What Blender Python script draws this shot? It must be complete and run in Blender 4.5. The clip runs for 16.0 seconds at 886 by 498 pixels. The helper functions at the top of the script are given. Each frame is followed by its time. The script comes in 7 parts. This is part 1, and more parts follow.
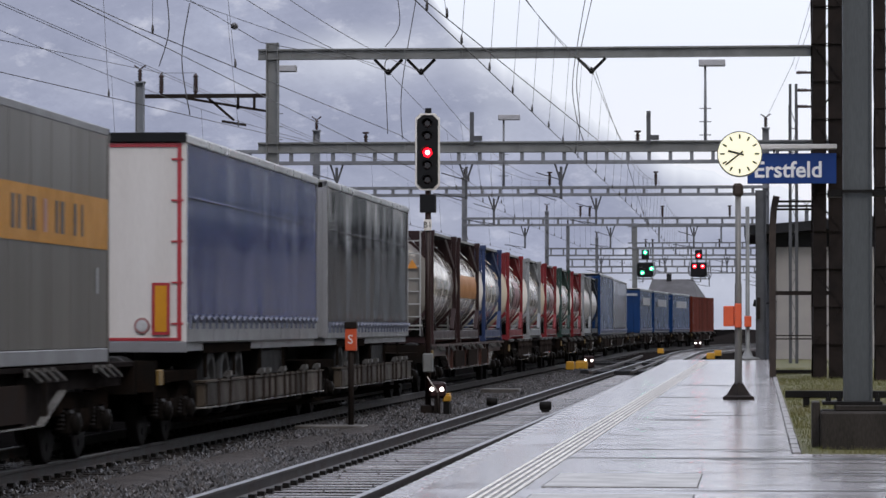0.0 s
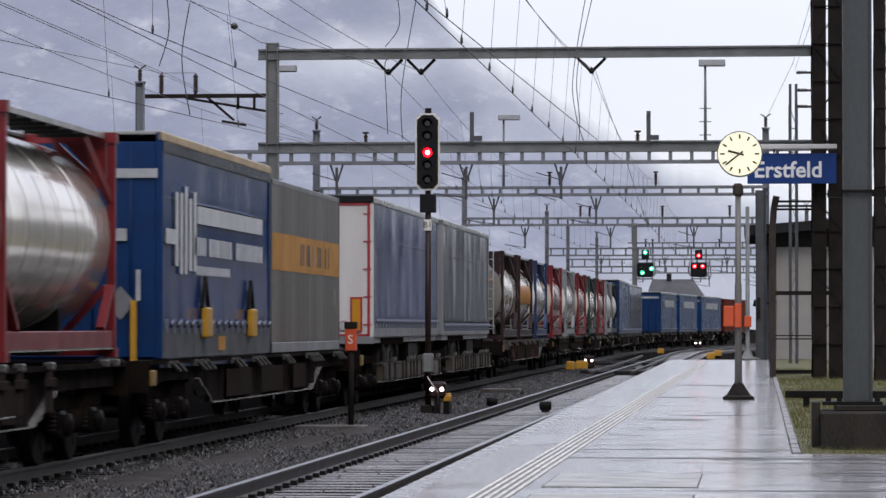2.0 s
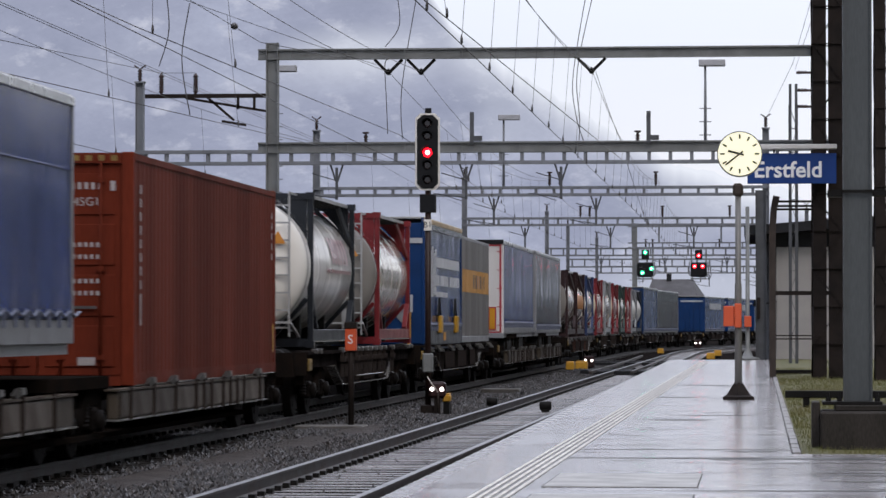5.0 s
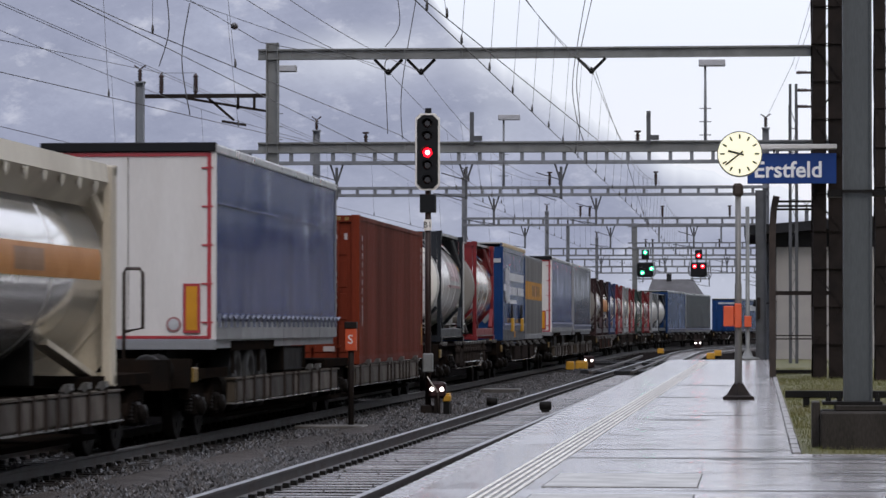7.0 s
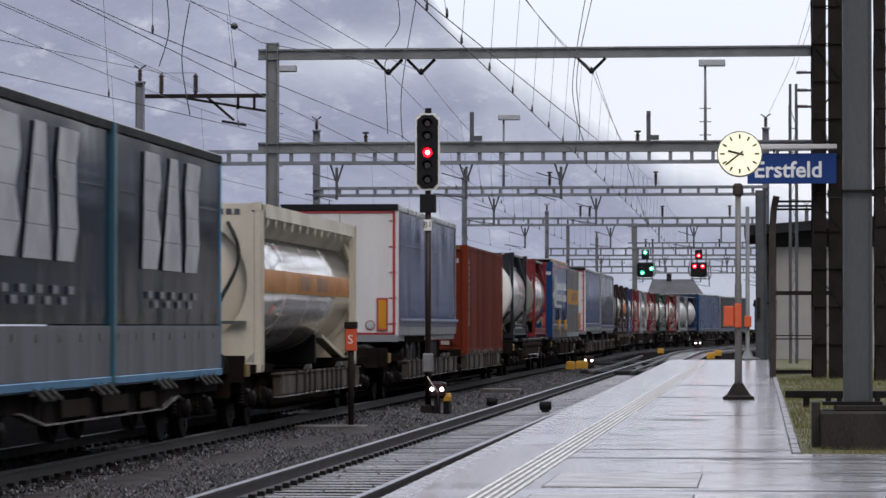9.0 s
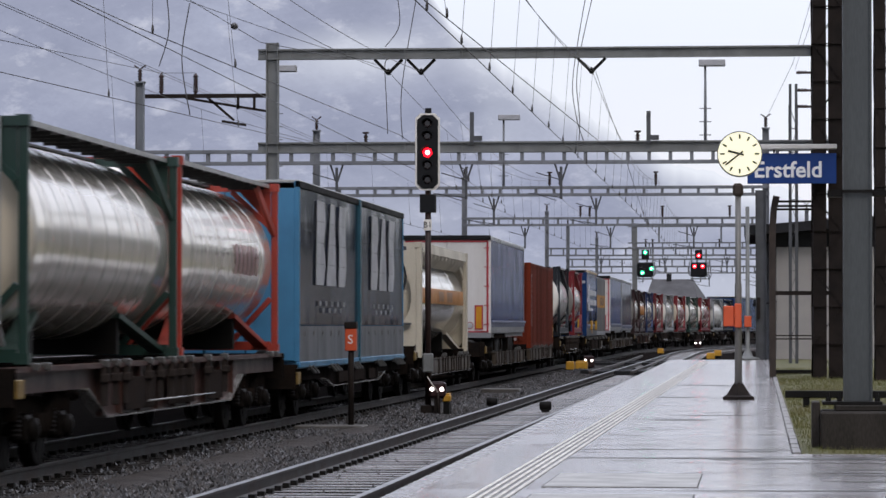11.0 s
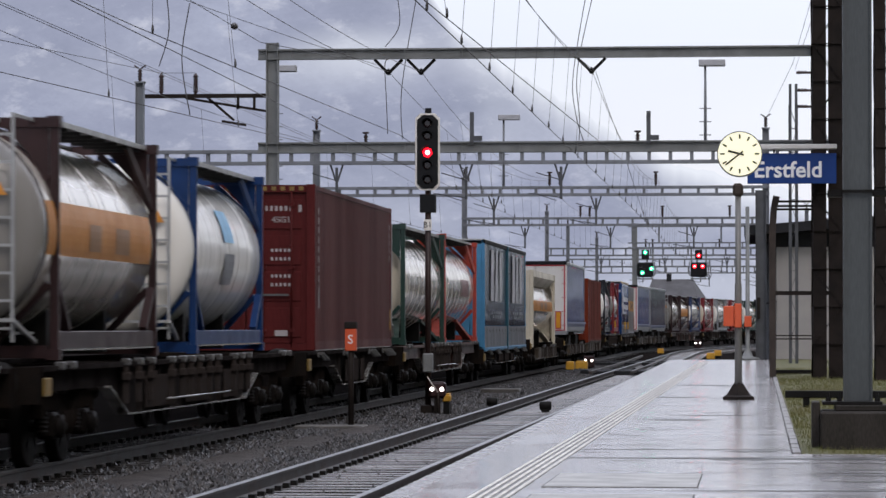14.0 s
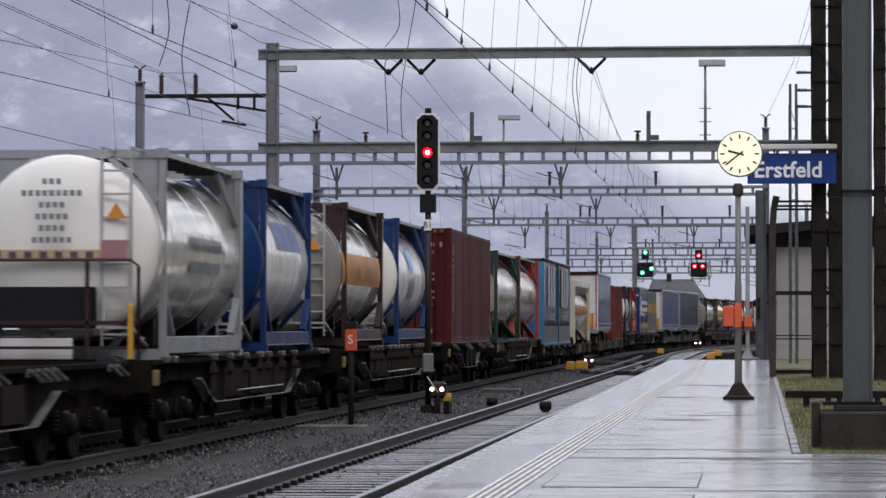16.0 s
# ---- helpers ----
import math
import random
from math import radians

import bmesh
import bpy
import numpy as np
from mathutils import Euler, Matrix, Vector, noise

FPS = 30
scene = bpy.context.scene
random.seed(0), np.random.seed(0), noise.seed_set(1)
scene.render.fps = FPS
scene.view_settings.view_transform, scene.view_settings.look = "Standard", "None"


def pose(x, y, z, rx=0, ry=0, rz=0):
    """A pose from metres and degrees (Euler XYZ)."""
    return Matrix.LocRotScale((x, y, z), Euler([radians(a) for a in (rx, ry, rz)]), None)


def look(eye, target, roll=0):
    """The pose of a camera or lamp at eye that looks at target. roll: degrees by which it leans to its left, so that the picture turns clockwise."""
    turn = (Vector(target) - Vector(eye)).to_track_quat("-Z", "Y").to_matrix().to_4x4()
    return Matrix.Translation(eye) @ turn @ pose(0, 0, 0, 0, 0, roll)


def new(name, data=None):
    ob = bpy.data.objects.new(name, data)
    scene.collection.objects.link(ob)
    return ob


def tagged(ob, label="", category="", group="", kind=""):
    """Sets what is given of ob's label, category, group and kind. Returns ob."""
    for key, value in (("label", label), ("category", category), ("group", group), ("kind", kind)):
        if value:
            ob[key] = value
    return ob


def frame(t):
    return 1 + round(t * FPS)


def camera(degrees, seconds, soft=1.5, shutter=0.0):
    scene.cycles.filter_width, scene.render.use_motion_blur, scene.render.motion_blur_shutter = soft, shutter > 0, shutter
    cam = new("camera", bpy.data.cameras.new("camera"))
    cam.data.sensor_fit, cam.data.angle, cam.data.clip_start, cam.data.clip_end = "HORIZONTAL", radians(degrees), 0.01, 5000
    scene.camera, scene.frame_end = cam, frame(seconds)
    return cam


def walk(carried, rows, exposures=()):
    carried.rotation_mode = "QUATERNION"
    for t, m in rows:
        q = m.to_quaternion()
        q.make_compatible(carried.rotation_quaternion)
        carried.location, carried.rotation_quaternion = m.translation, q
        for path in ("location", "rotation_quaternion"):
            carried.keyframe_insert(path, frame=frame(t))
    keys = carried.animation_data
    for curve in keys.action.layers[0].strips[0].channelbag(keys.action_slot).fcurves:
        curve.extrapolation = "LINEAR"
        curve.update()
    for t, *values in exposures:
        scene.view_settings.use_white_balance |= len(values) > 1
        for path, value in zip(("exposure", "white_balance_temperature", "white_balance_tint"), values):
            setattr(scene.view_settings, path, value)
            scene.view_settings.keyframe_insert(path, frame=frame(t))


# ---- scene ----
cam = camera(14.89, 16.0, soft=1.5, shutter=0.5)
EYE = (0.0, 0.0, 1.22)
CAM_POSE = pose(*EYE, 91.308, 0, 5.341)
walk(cam, [(0.0, CAM_POSE), (16.0, CAM_POSE)], exposures=((0.0, 0.0), (16.0, 0.0)))

RAIL_Z = -0.353          # rail head, below the platform top at z = 0
GROUND_Z = -0.56
TRACK_X = -8.93          # centre of the freight track
PLAT_TRACK_X = -4.47     # centre of the platform track
CURVE_Y, CURVE_R = 205.0, 690.0

# ---- sky and sun ----
world = bpy.data.worlds.new("overcast_sky")
scene.world = world
world.use_nodes = True
wn, wl = world.node_tree.nodes, world.node_tree.links
wn.clear()
w_out = wn.new("ShaderNodeOutputWorld")
w_sky = wn.new("ShaderNodeTexSky")
w_sky.sky_type = "NISHITA"
w_sky.sun_disc = False
w_sky.sun_elevation, w_sky.sun_rotation = radians(40), radians(20)
w_bg1 = wn.new("ShaderNodeBackground")
w_bg1.inputs["Strength"].default_value = 0.02
wl.new(w_sky.outputs[0], w_bg1.inputs["Color"])
w_co = wn.new("ShaderNodeTexCoord")
w_map = wn.new("ShaderNodeMapping")
w_map.inputs["Scale"].default_value = (2.0, 2.0, 6.0)
wl.new(w_co.outputs["Generated"], w_map.inputs["Vector"])
w_noise = wn.new("ShaderNodeTexNoise")
w_noise.inputs["Scale"].default_value = 1.6
w_noise.inputs["Detail"].default_value = 5.0
wl.new(w_map.outputs[0], w_noise.inputs["Vector"])
w_ramp = wn.new("ShaderNodeValToRGB")
w_ramp.color_ramp.elements[0].position, w_ramp.color_ramp.elements[0].color = 0.3, (0.70, 0.73, 0.87, 1)
w_ramp.color_ramp.elements[1].position, w_ramp.color_ramp.elements[1].color = 0.7, (0.80, 0.835, 0.98, 1)
wl.new(w_noise.outputs["Fac"], w_ramp.inputs["Fac"])
w_bg2 = wn.new("ShaderNodeBackground")
# an overcast sky is brighter towards the zenith
w_sep = wn.new("ShaderNodeSeparateXYZ")
wl.new(w_co.outputs["Generated"], w_sep.inputs[0])
w_grad = wn.new("ShaderNodeMapRange")
w_grad.inputs[1].default_value, w_grad.inputs[2].default_value = 0.0, 1.0
w_grad.inputs[3].default_value, w_grad.inputs[4].default_value = 0.86, 1.95
wl.new(w_sep.outputs["Z"], w_grad.inputs[0])
wl.new(w_grad.outputs[0], w_bg2.inputs["Strength"])
wl.new(w_ramp.outputs[0], w_bg2.inputs["Color"])
w_add = wn.new("ShaderNodeAddShader")
wl.new(w_bg1.outputs[0], w_add.inputs[0])
wl.new(w_bg2.outputs[0], w_add.inputs[1])
wl.new(w_add.outputs[0], w_out.inputs["Surface"])

sun = new("sun", bpy.data.lights.new("sun", "SUN"))
sun.data.energy, sun.data.angle, sun.data.color = 0.9, radians(25), (1.0, 0.89, 0.78)
sun.matrix_world = look((30, -20, 60), (0, 40, 0))


# ---- materials ----
def mat(name, color, rough=0.6, metal=0.0, var=0.25, scale=6.0, fine=60.0, bump=0.15, dirt=None, dirt_amt=0.35,
        stretch=(1, 1, 1), spec=0.5, coat=0.0, rough_var=0.15, emit=0.0):
    """A procedural surface: base colour with coarse stains, fine grain, uneven gloss and light relief."""
    m = bpy.data.materials.new(name)
    m.use_nodes = True
    n, l = m.node_tree.nodes, m.node_tree.links
    b = n["Principled BSDF"]
    b.inputs["Roughness"].default_value, b.inputs["Metallic"].default_value = rough, metal
    b.inputs["Specular IOR Level"].default_value = spec
    b.inputs["Coat Weight"].default_value = coat
    co = n.new("ShaderNodeTexCoord")
    mp = n.new("ShaderNodeMapping")
    mp.inputs["Scale"].default_value = stretch
    l.new(co.outputs["Object"], mp.inputs["Vector"])
    big = n.new("ShaderNodeTexNoise")
    big.inputs["Scale"].default_value, big.inputs["Detail"].default_value = scale, 6
    l.new(mp.outputs[0], big.inputs["Vector"])
    small = n.new("ShaderNodeTexNoise")
    small.inputs["Scale"].default_value, small.inputs["Detail"].default_value = fine, 4
    l.new(mp.outputs[0], small.inputs["Vector"])
    d = dirt or tuple(c * (1 - var) for c in color)
    r1 = n.new("ShaderNodeValToRGB")
    r1.color_ramp.elements[0].position, r1.color_ramp.elements[1].position = 0.38, 0.68
    l.new(big.outputs["Fac"], r1.inputs["Fac"])
    mx = n.new("ShaderNodeMix")
    mx.data_type = "RGBA"
    mx.inputs[6].default_value, mx.inputs[7].default_value = (*color, 1), (*d, 1)
    sc = n.new("ShaderNodeMath")
    sc.operation = "MULTIPLY"
    sc.inputs[1].default_value = dirt_amt if dirt else 1.0
    l.new(r1.outputs[0], sc.inputs[0])
    l.new(sc.outputs[0], mx.inputs[0])
    mx2 = n.new("ShaderNodeMix")
    mx2.data_type, mx2.blend_type = "RGBA", "MULTIPLY"
    mx2.inputs[0].default_value = min(1.0, var * 1.5)
    l.new(mx.outputs[2], mx2.inputs[6])
    l.new(small.outputs["Fac"], mx2.inputs[7])
    gain = n.new("ShaderNodeMix")
    gain.data_type, gain.blend_type = "RGBA", "MULTIPLY"
    gain.inputs[0].default_value = 1.0
    k = 1.0 + 0.5 * min(1.0, var * 1.5)
    gain.inputs[7].default_value = (k, k, k, 1)
    l.new(mx2.outputs[2], gain.inputs[6])
    l.new(gain.outputs[2], b.inputs["Base Color"])
    mr = n.new("ShaderNodeMapRange")
    mr.inputs[3].default_value, mr.inputs[4].default_value = max(0.02, rough - rough_var), min(1.0, rough + rough_var)
    l.new(big.outputs["Fac"], mr.inputs[0])
    l.new(mr.outputs[0], b.inputs["Roughness"])
    if bump:
        bp = n.new("ShaderNodeBump")
        bp.inputs["Strength"].default_value, bp.inputs["Distance"].default_value = bump, 0.02
        l.new(small.outputs["Fac"], bp.inputs["Height"])
        l.new(bp.outputs[0], b.inputs["Normal"])
    if emit:
        b.inputs["Emission Color"].default_value = (*color, 1)
        b.inputs["Emission Strength"].default_value = emit
    return m


def uneven(m, low, high):
    """Lets each piece that wears the material differ a little in tone."""
    n, l = m.node_tree.nodes, m.node_tree.links
    b = n["Principled BSDF"]
    old = b.inputs["Base Color"].links[0].from_socket
    info = n.new("ShaderNodeObjectInfo")
    mr = n.new("ShaderNodeMapRange")
    mr.inputs[3].default_value, mr.inputs[4].default_value = low, high
    l.new(info.outputs["Random"], mr.inputs[0])
    mx = n.new("ShaderNodeMix")
    mx.data_type, mx.blend_type = "RGBA", "MULTIPLY"
    mx.inputs[0].default_value = 1.0
    l.new(old, mx.inputs[6])
    l.new(mr.outputs[0], mx.inputs[7])
    l.new(mx.outputs[2], b.inputs["Base Color"])
    return m


def glow(name, color, strength):
    m = bpy.data.materials.new(name)
    m.use_nodes = True
    b = m.node_tree.nodes["Principled BSDF"]
    b.inputs["Base Color"].default_value = (*color, 1)
    b.inputs["Emission Color"].default_value = (*color, 1)
    b.inputs["Emission Strength"].default_value = strength
    return m


def tarp(name, color, rough=0.2, spec=0.45, soil=0.25, sheen=1.0):
    """Stretched coated cloth: even colour, faint soot runs, wide soft dents and a welded seam."""
    m = bpy.data.materials.new(name)
    m.use_nodes = True
    n, l = m.node_tree.nodes, m.node_tree.links
    b = n["Principled BSDF"]
    b.inputs["Specular IOR Level"].default_value = spec
    co = n.new("ShaderNodeTexCoord")
    runs = n.new("ShaderNodeMapping")
    runs.inputs["Scale"].default_value = (1, 1, 0.12)
    l.new(co.outputs["Object"], runs.inputs["Vector"])
    soot = n.new("ShaderNodeTexNoise")
    soot.inputs["Scale"].default_value, soot.inputs["Detail"].default_value = 2.2, 5
    l.new(runs.outputs[0], soot.inputs["Vector"])
    ramp = n.new("ShaderNodeValToRGB")
    ramp.color_ramp.elements[0].position, ramp.color_ramp.elements[0].color = 0.35, (*(c * (1 - soil) for c in color), 1)
    ramp.color_ramp.elements[1].position, ramp.color_ramp.elements[1].color = 0.65, (*color, 1)
    l.new(soot.outputs["Fac"], ramp.inputs["Fac"])
    l.new(ramp.outputs[0], b.inputs["Base Color"])
    dent = n.new("ShaderNodeTexNoise")
    dent.inputs["Scale"].default_value, dent.inputs["Detail"].default_value = 0.55, 2
    l.new(co.outputs["Object"], dent.inputs["Vector"])
    gloss = n.new("ShaderNodeMapRange")
    gloss.inputs[1].default_value, gloss.inputs[2].default_value = 0.35, 0.65
    gloss.inputs[3].default_value, gloss.inputs[4].default_value = max(0.05, rough - 0.02), rough + 0.03
    l.new(dent.outputs["Fac"], gloss.inputs[0])
    l.new(gloss.outputs[0], b.inputs["Roughness"])
    fold = n.new("ShaderNodeMapping")
    fold.inputs["Scale"].default_value = (1, 1, 0.35)
    l.new(co.outputs["Object"], fold.inputs["Vector"])
    wave = n.new("ShaderNodeTexNoise")
    wave.inputs["Scale"].default_value, wave.inputs["Detail"].default_value = 1.7, 3
    l.new(fold.outputs[0], wave.inputs["Vector"])
    bp = n.new("ShaderNodeBump")
    bp.inputs["Strength"].default_value, bp.inputs["Distance"].default_value = 0.5 * sheen, 0.012
    l.new(wave.outputs["Fac"], bp.inputs["Height"])
    l.new(bp.outputs[0], b.inputs["Normal"])
    return m


def cladding(name, color, metal, rough, grime=(0.10, 0.085, 0.07), pitch=0.86, soil=0.5, spec=0.5):
    """Tank cladding in rolled sheets: dark lap joints every so often, dents, dried spray runs."""
    m = bpy.data.materials.new(name)
    m.use_nodes = True
    n, l = m.node_tree.nodes, m.node_tree.links
    b = n["Principled BSDF"]
    b.inputs["Metallic"].default_value = metal
    b.inputs["Specular IOR Level"].default_value = spec
    co = n.new("ShaderNodeTexCoord")
    sep = n.new("ShaderNodeSeparateXYZ")
    l.new(co.outputs["Object"], sep.inputs[0])
    step = n.new("ShaderNodeMath")
    step.operation = "PINGPONG"
    step.inputs[1].default_value = pitch / 2
    l.new(sep.outputs["Y"], step.inputs[0])
    lap = n.new("ShaderNodeMapRange")
    lap.inputs[1].default_value, lap.inputs[2].default_value = 0.008, 0.030
    lap.inputs[3].default_value, lap.inputs[4].default_value = 1.0, 0.0
    l.new(step.outputs[0], lap.inputs[0])
    mp = n.new("ShaderNodeMapping")
    mp.inputs["Scale"].default_value = (1, 1, 0.2)
    l.new(co.outputs["Object"], mp.inputs["Vector"])
    spray = n.new("ShaderNodeTexNoise")
    spray.inputs["Scale"].default_value, spray.inputs["Detail"].default_value = 1.1, 3
    l.new(mp.outputs[0], spray.inputs["Vector"])
    sr = n.new("ShaderNodeMapRange")
    sr.inputs[1].default_value, sr.inputs[2].default_value = 0.45, 0.75
    sr.inputs[3].default_value, sr.inputs[4].default_value = 0.0, soil
    l.new(spray.outputs["Fac"], sr.inputs[0])
    mx = n.new("ShaderNodeMix")
    mx.data_type = "RGBA"
    mx.inputs[6].default_value, mx.inputs[7].default_value = (*color, 1), (*(0.5 * c + 0.5 * g for c, g in zip(color, grime)), 1)
    l.new(sr.outputs[0], mx.inputs[0])
    mx2 = n.new("ShaderNodeMix")
    mx2.data_type = "RGBA"
    mx2.inputs[7].default_value = (*grime, 1)
    half = n.new("ShaderNodeMath")
    half.operation = "MULTIPLY"
    half.inputs[1].default_value = 0.75
    l.new(lap.outputs[0], half.inputs[0])
    l.new(half.outputs[0], mx2.inputs[0])
    l.new(mx.outputs[2], mx2.inputs[6])
    l.new(mx2.outputs[2], b.inputs["Base Color"])
    rg = n.new("ShaderNodeMapRange")
    rg.inputs[3].default_value, rg.inputs[4].default_value = max(0.04, rough - 0.05), rough + 0.12
    l.new(spray.outputs["Fac"], rg.inputs[0])
    l.new(rg.outputs[0], b.inputs["Roughness"])
    dent = n.new("ShaderNodeTexNoise")
    dent.inputs["Scale"].default_value, dent.inputs["Detail"].default_value = 1.3, 2
    l.new(co.outputs["Object"], dent.inputs["Vector"])
    sub = n.new("ShaderNodeMath")
    sub.operation = "MULTIPLY_ADD"
    sub.inputs[1].default_value = -0.6
    l.new(lap.outputs[0], sub.inputs[0])
    l.new(dent.outputs["Fac"], sub.inputs[2])
    bp = n.new("ShaderNodeBump")
    bp.inputs["Strength"].default_value, bp.inputs["Distance"].default_value = 0.35, 0.012
    l.new(sub.outputs[0], bp.inputs["Height"])
    l.new(bp.outputs[0], b.inputs["Normal"])
    return m


M = {}
M["steel_dark"] = mat("dark_steel", (0.014, 0.013, 0.012), 0.55, 0.0, 0.4, 3, spec=0.08)
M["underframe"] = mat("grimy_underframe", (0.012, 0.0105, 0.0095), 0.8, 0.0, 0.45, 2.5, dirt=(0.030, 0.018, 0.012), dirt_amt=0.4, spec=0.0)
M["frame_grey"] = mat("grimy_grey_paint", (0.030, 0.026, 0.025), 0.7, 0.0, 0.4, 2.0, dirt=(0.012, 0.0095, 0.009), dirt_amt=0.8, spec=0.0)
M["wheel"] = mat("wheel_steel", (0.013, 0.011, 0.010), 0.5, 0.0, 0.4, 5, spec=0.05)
M["rail"] = mat("rail_steel", (0.03, 0.026, 0.025), 0.55, 0.1, 0.4, 3, dirt=(0.09, 0.05, 0.03))
M["rail_head"] = mat("wet_rail_head", (0.20, 0.20, 0.21), 0.36, 0.9, 0.25, 4)
# rail head and sleepers darkened as painted shade below the freight train
M["rail_head_dark"] = mat("rail_head_painted_shade", (0.05, 0.045, 0.042), 0.5, 0.2, 0.3, 4)
M["sleeper_dark"] = mat("sleeper_wood_painted_shade", (0.03, 0.026, 0.024), 0.6, 0.0, 0.4, 2.5, spec=0.15)
M["gantry"] = mat("galvanised_steel", (0.20, 0.205, 0.20), 0.55, 0.3, 0.25, 2)
M["gantry_far"] = mat("weathered_gantry_steel", (0.20, 0.21, 0.23), 0.6, 0.1, 0.25, 1.5)
M["arm_grey"] = mat("dull_grey_arm", (0.075, 0.078, 0.085), 0.6, 0.1, 0.25, 2)
M["mast_dark"] = mat("rusty_dark_mast", (0.026, 0.019, 0.016), 0.6, 0.0, 0.45, 2, dirt=(0.012, 0.010, 0.009), dirt_amt=0.8, spec=0.12)
M["mast_rust"] = mat("brown_rusty_steel", (0.060, 0.044, 0.036), 0.6, 0.1, 0.4, 3, spec=0.3)
M["post_grey"] = mat("grey_post_paint", (0.18, 0.175, 0.165), 0.45, 0.1, 0.25, 2, stretch=(1, 1, 0.2))
M["mast_green"] = mat("grey_green_mast_paint", (0.058, 0.065, 0.065), 0.45, 0.0, 0.3, 1.2, stretch=(1, 1, 0.2))
M["wire"] = mat("copper_wire", (0.09, 0.085, 0.085), 0.5, 0.5, 0.2, 3, bump=0)
M["ceramic"] = mat("brown_insulator", (0.05, 0.03, 0.028), 0.2, 0.0, 0.2, 8)
M["concrete"] = mat("stained_concrete", (0.10, 0.09, 0.082), 0.7, 0.0, 0.4, 2.5, dirt=(0.06, 0.055, 0.045), dirt_amt=0.8, stretch=(1, 1, 0.4))
M["paint_white"] = mat("white_paint", (0.64, 0.62, 0.60), 0.4, 0.0, 0.10, 1.6, stretch=(1, 1, 0.15), dirt=(0.5, 0.47, 0.44), dirt_amt=0.6, bump=0.05)
M["tactile"] = mat("worn_white_line", (0.74, 0.70, 0.62), 0.42, 0.0, 0.3, 5, dirt=(0.30, 0.27, 0.23), dirt_amt=0.75)
M["orange"] = mat("orange_enamel", (0.62, 0.09, 0.025), 0.4, 0.0, 0.1, 4)
M["yellow"] = mat("yellow_paint", (0.55, 0.29, 0.02), 0.45, 0.0, 0.2, 5)
M["dirty_yellow"] = mat("dirty_yellow_paint", (0.26, 0.16, 0.03), 0.5, 0.0, 0.4, 5)
M["blue_sign"] = mat("blue_enamel", (0.010, 0.045, 0.20), 0.5, 0.0, 0.08, 2, bump=0.02, spec=0.25)
M["sign_white"] = mat("sign_lettering_white", (0.85, 0.85, 0.85), 0.4, 0.0, 0.05, 2, bump=0)
M["black"] = mat("black_enamel", (0.008, 0.008, 0.009), 0.5, 0.0, 0.2, 4, bump=0.03, spec=0.2)
M["lens_dark"] = mat("unlit_lens", (0.02, 0.012, 0.012), 0.12, 0.0, 0.1, 4, bump=0)
M["red_light"] = glow("red_signal_light", (1.0, 0.006, 0.018), 3.5)
M["white_light"] = glow("white_signal_light", (1.0, 0.90, 0.86), 5.0)
M["green_light"] = glow("green_signal_light", (0.05, 1.0, 0.45), 1.6)
M["lamp_core"] = glow("hot_lamp_core", (1.0, 0.42, 0.42), 7.0)
M["clock_face"] = glow("lit_clock_dial", (1.0, 0.97, 0.72), 0.42)
M["grass"] = mat("wet_grass_soil", (0.085, 0.088, 0.024), 0.8, 0.0, 0.5, 1.5, dirt=(0.15, 0.125, 0.045), dirt_amt=0.7, bump=0.6)
M["wood"] = mat("wet_sleeper_wood", (0.24, 0.225, 0.225), 0.25, 0.0, 0.45, 2.5, stretch=(0.4, 3, 3), dirt=(0.06, 0.055, 0.05), dirt_amt=0.8)
uneven(M["wood"], 0.65, 1.3)
uneven(M["sleeper_dark"], 0.7, 1.3)
M["plaster"] = mat("pale_render", (0.31, 0.295, 0.285), 0.7, 0.0, 0.15, 1.5, dirt=(0.37, 0.35, 0.33), dirt_amt=0.6)
M["roof_dark"] = mat("dark_roofing", (0.018, 0.018, 0.02), 0.65, 0.0, 0.3, 2, spec=0.2)
M["roof_far"] = mat("weathered_roof", (0.062, 0.058, 0.060), 0.7, 0.0, 0.25, 0.8)


# ---- mesh helpers ----
def box(bm, x0, x1, y0, y1, z0, z1, bevel=0.0):
    vs = [bm.verts.new(p) for p in ((x0, y0, z0), (x1, y0, z0), (x1, y1, z0), (x0, y1, z0), (x0, y0, z1), (x1, y0, z1), (x1, y1, z1), (x0, y1, z1))]
    fs = [bm.faces.new([vs[i] for i in f]) for f in ((3, 2, 1, 0), (4, 5, 6, 7), (0, 1, 5, 4), (1, 2, 6, 5), (2, 3, 7, 6), (3, 0, 4, 7))]
    if bevel:
        es = {e for f in fs for e in f.edges}
        bmesh.ops.bevel(bm, geom=list(es), offset=bevel, segments=1, affect="EDGES")
    return fs


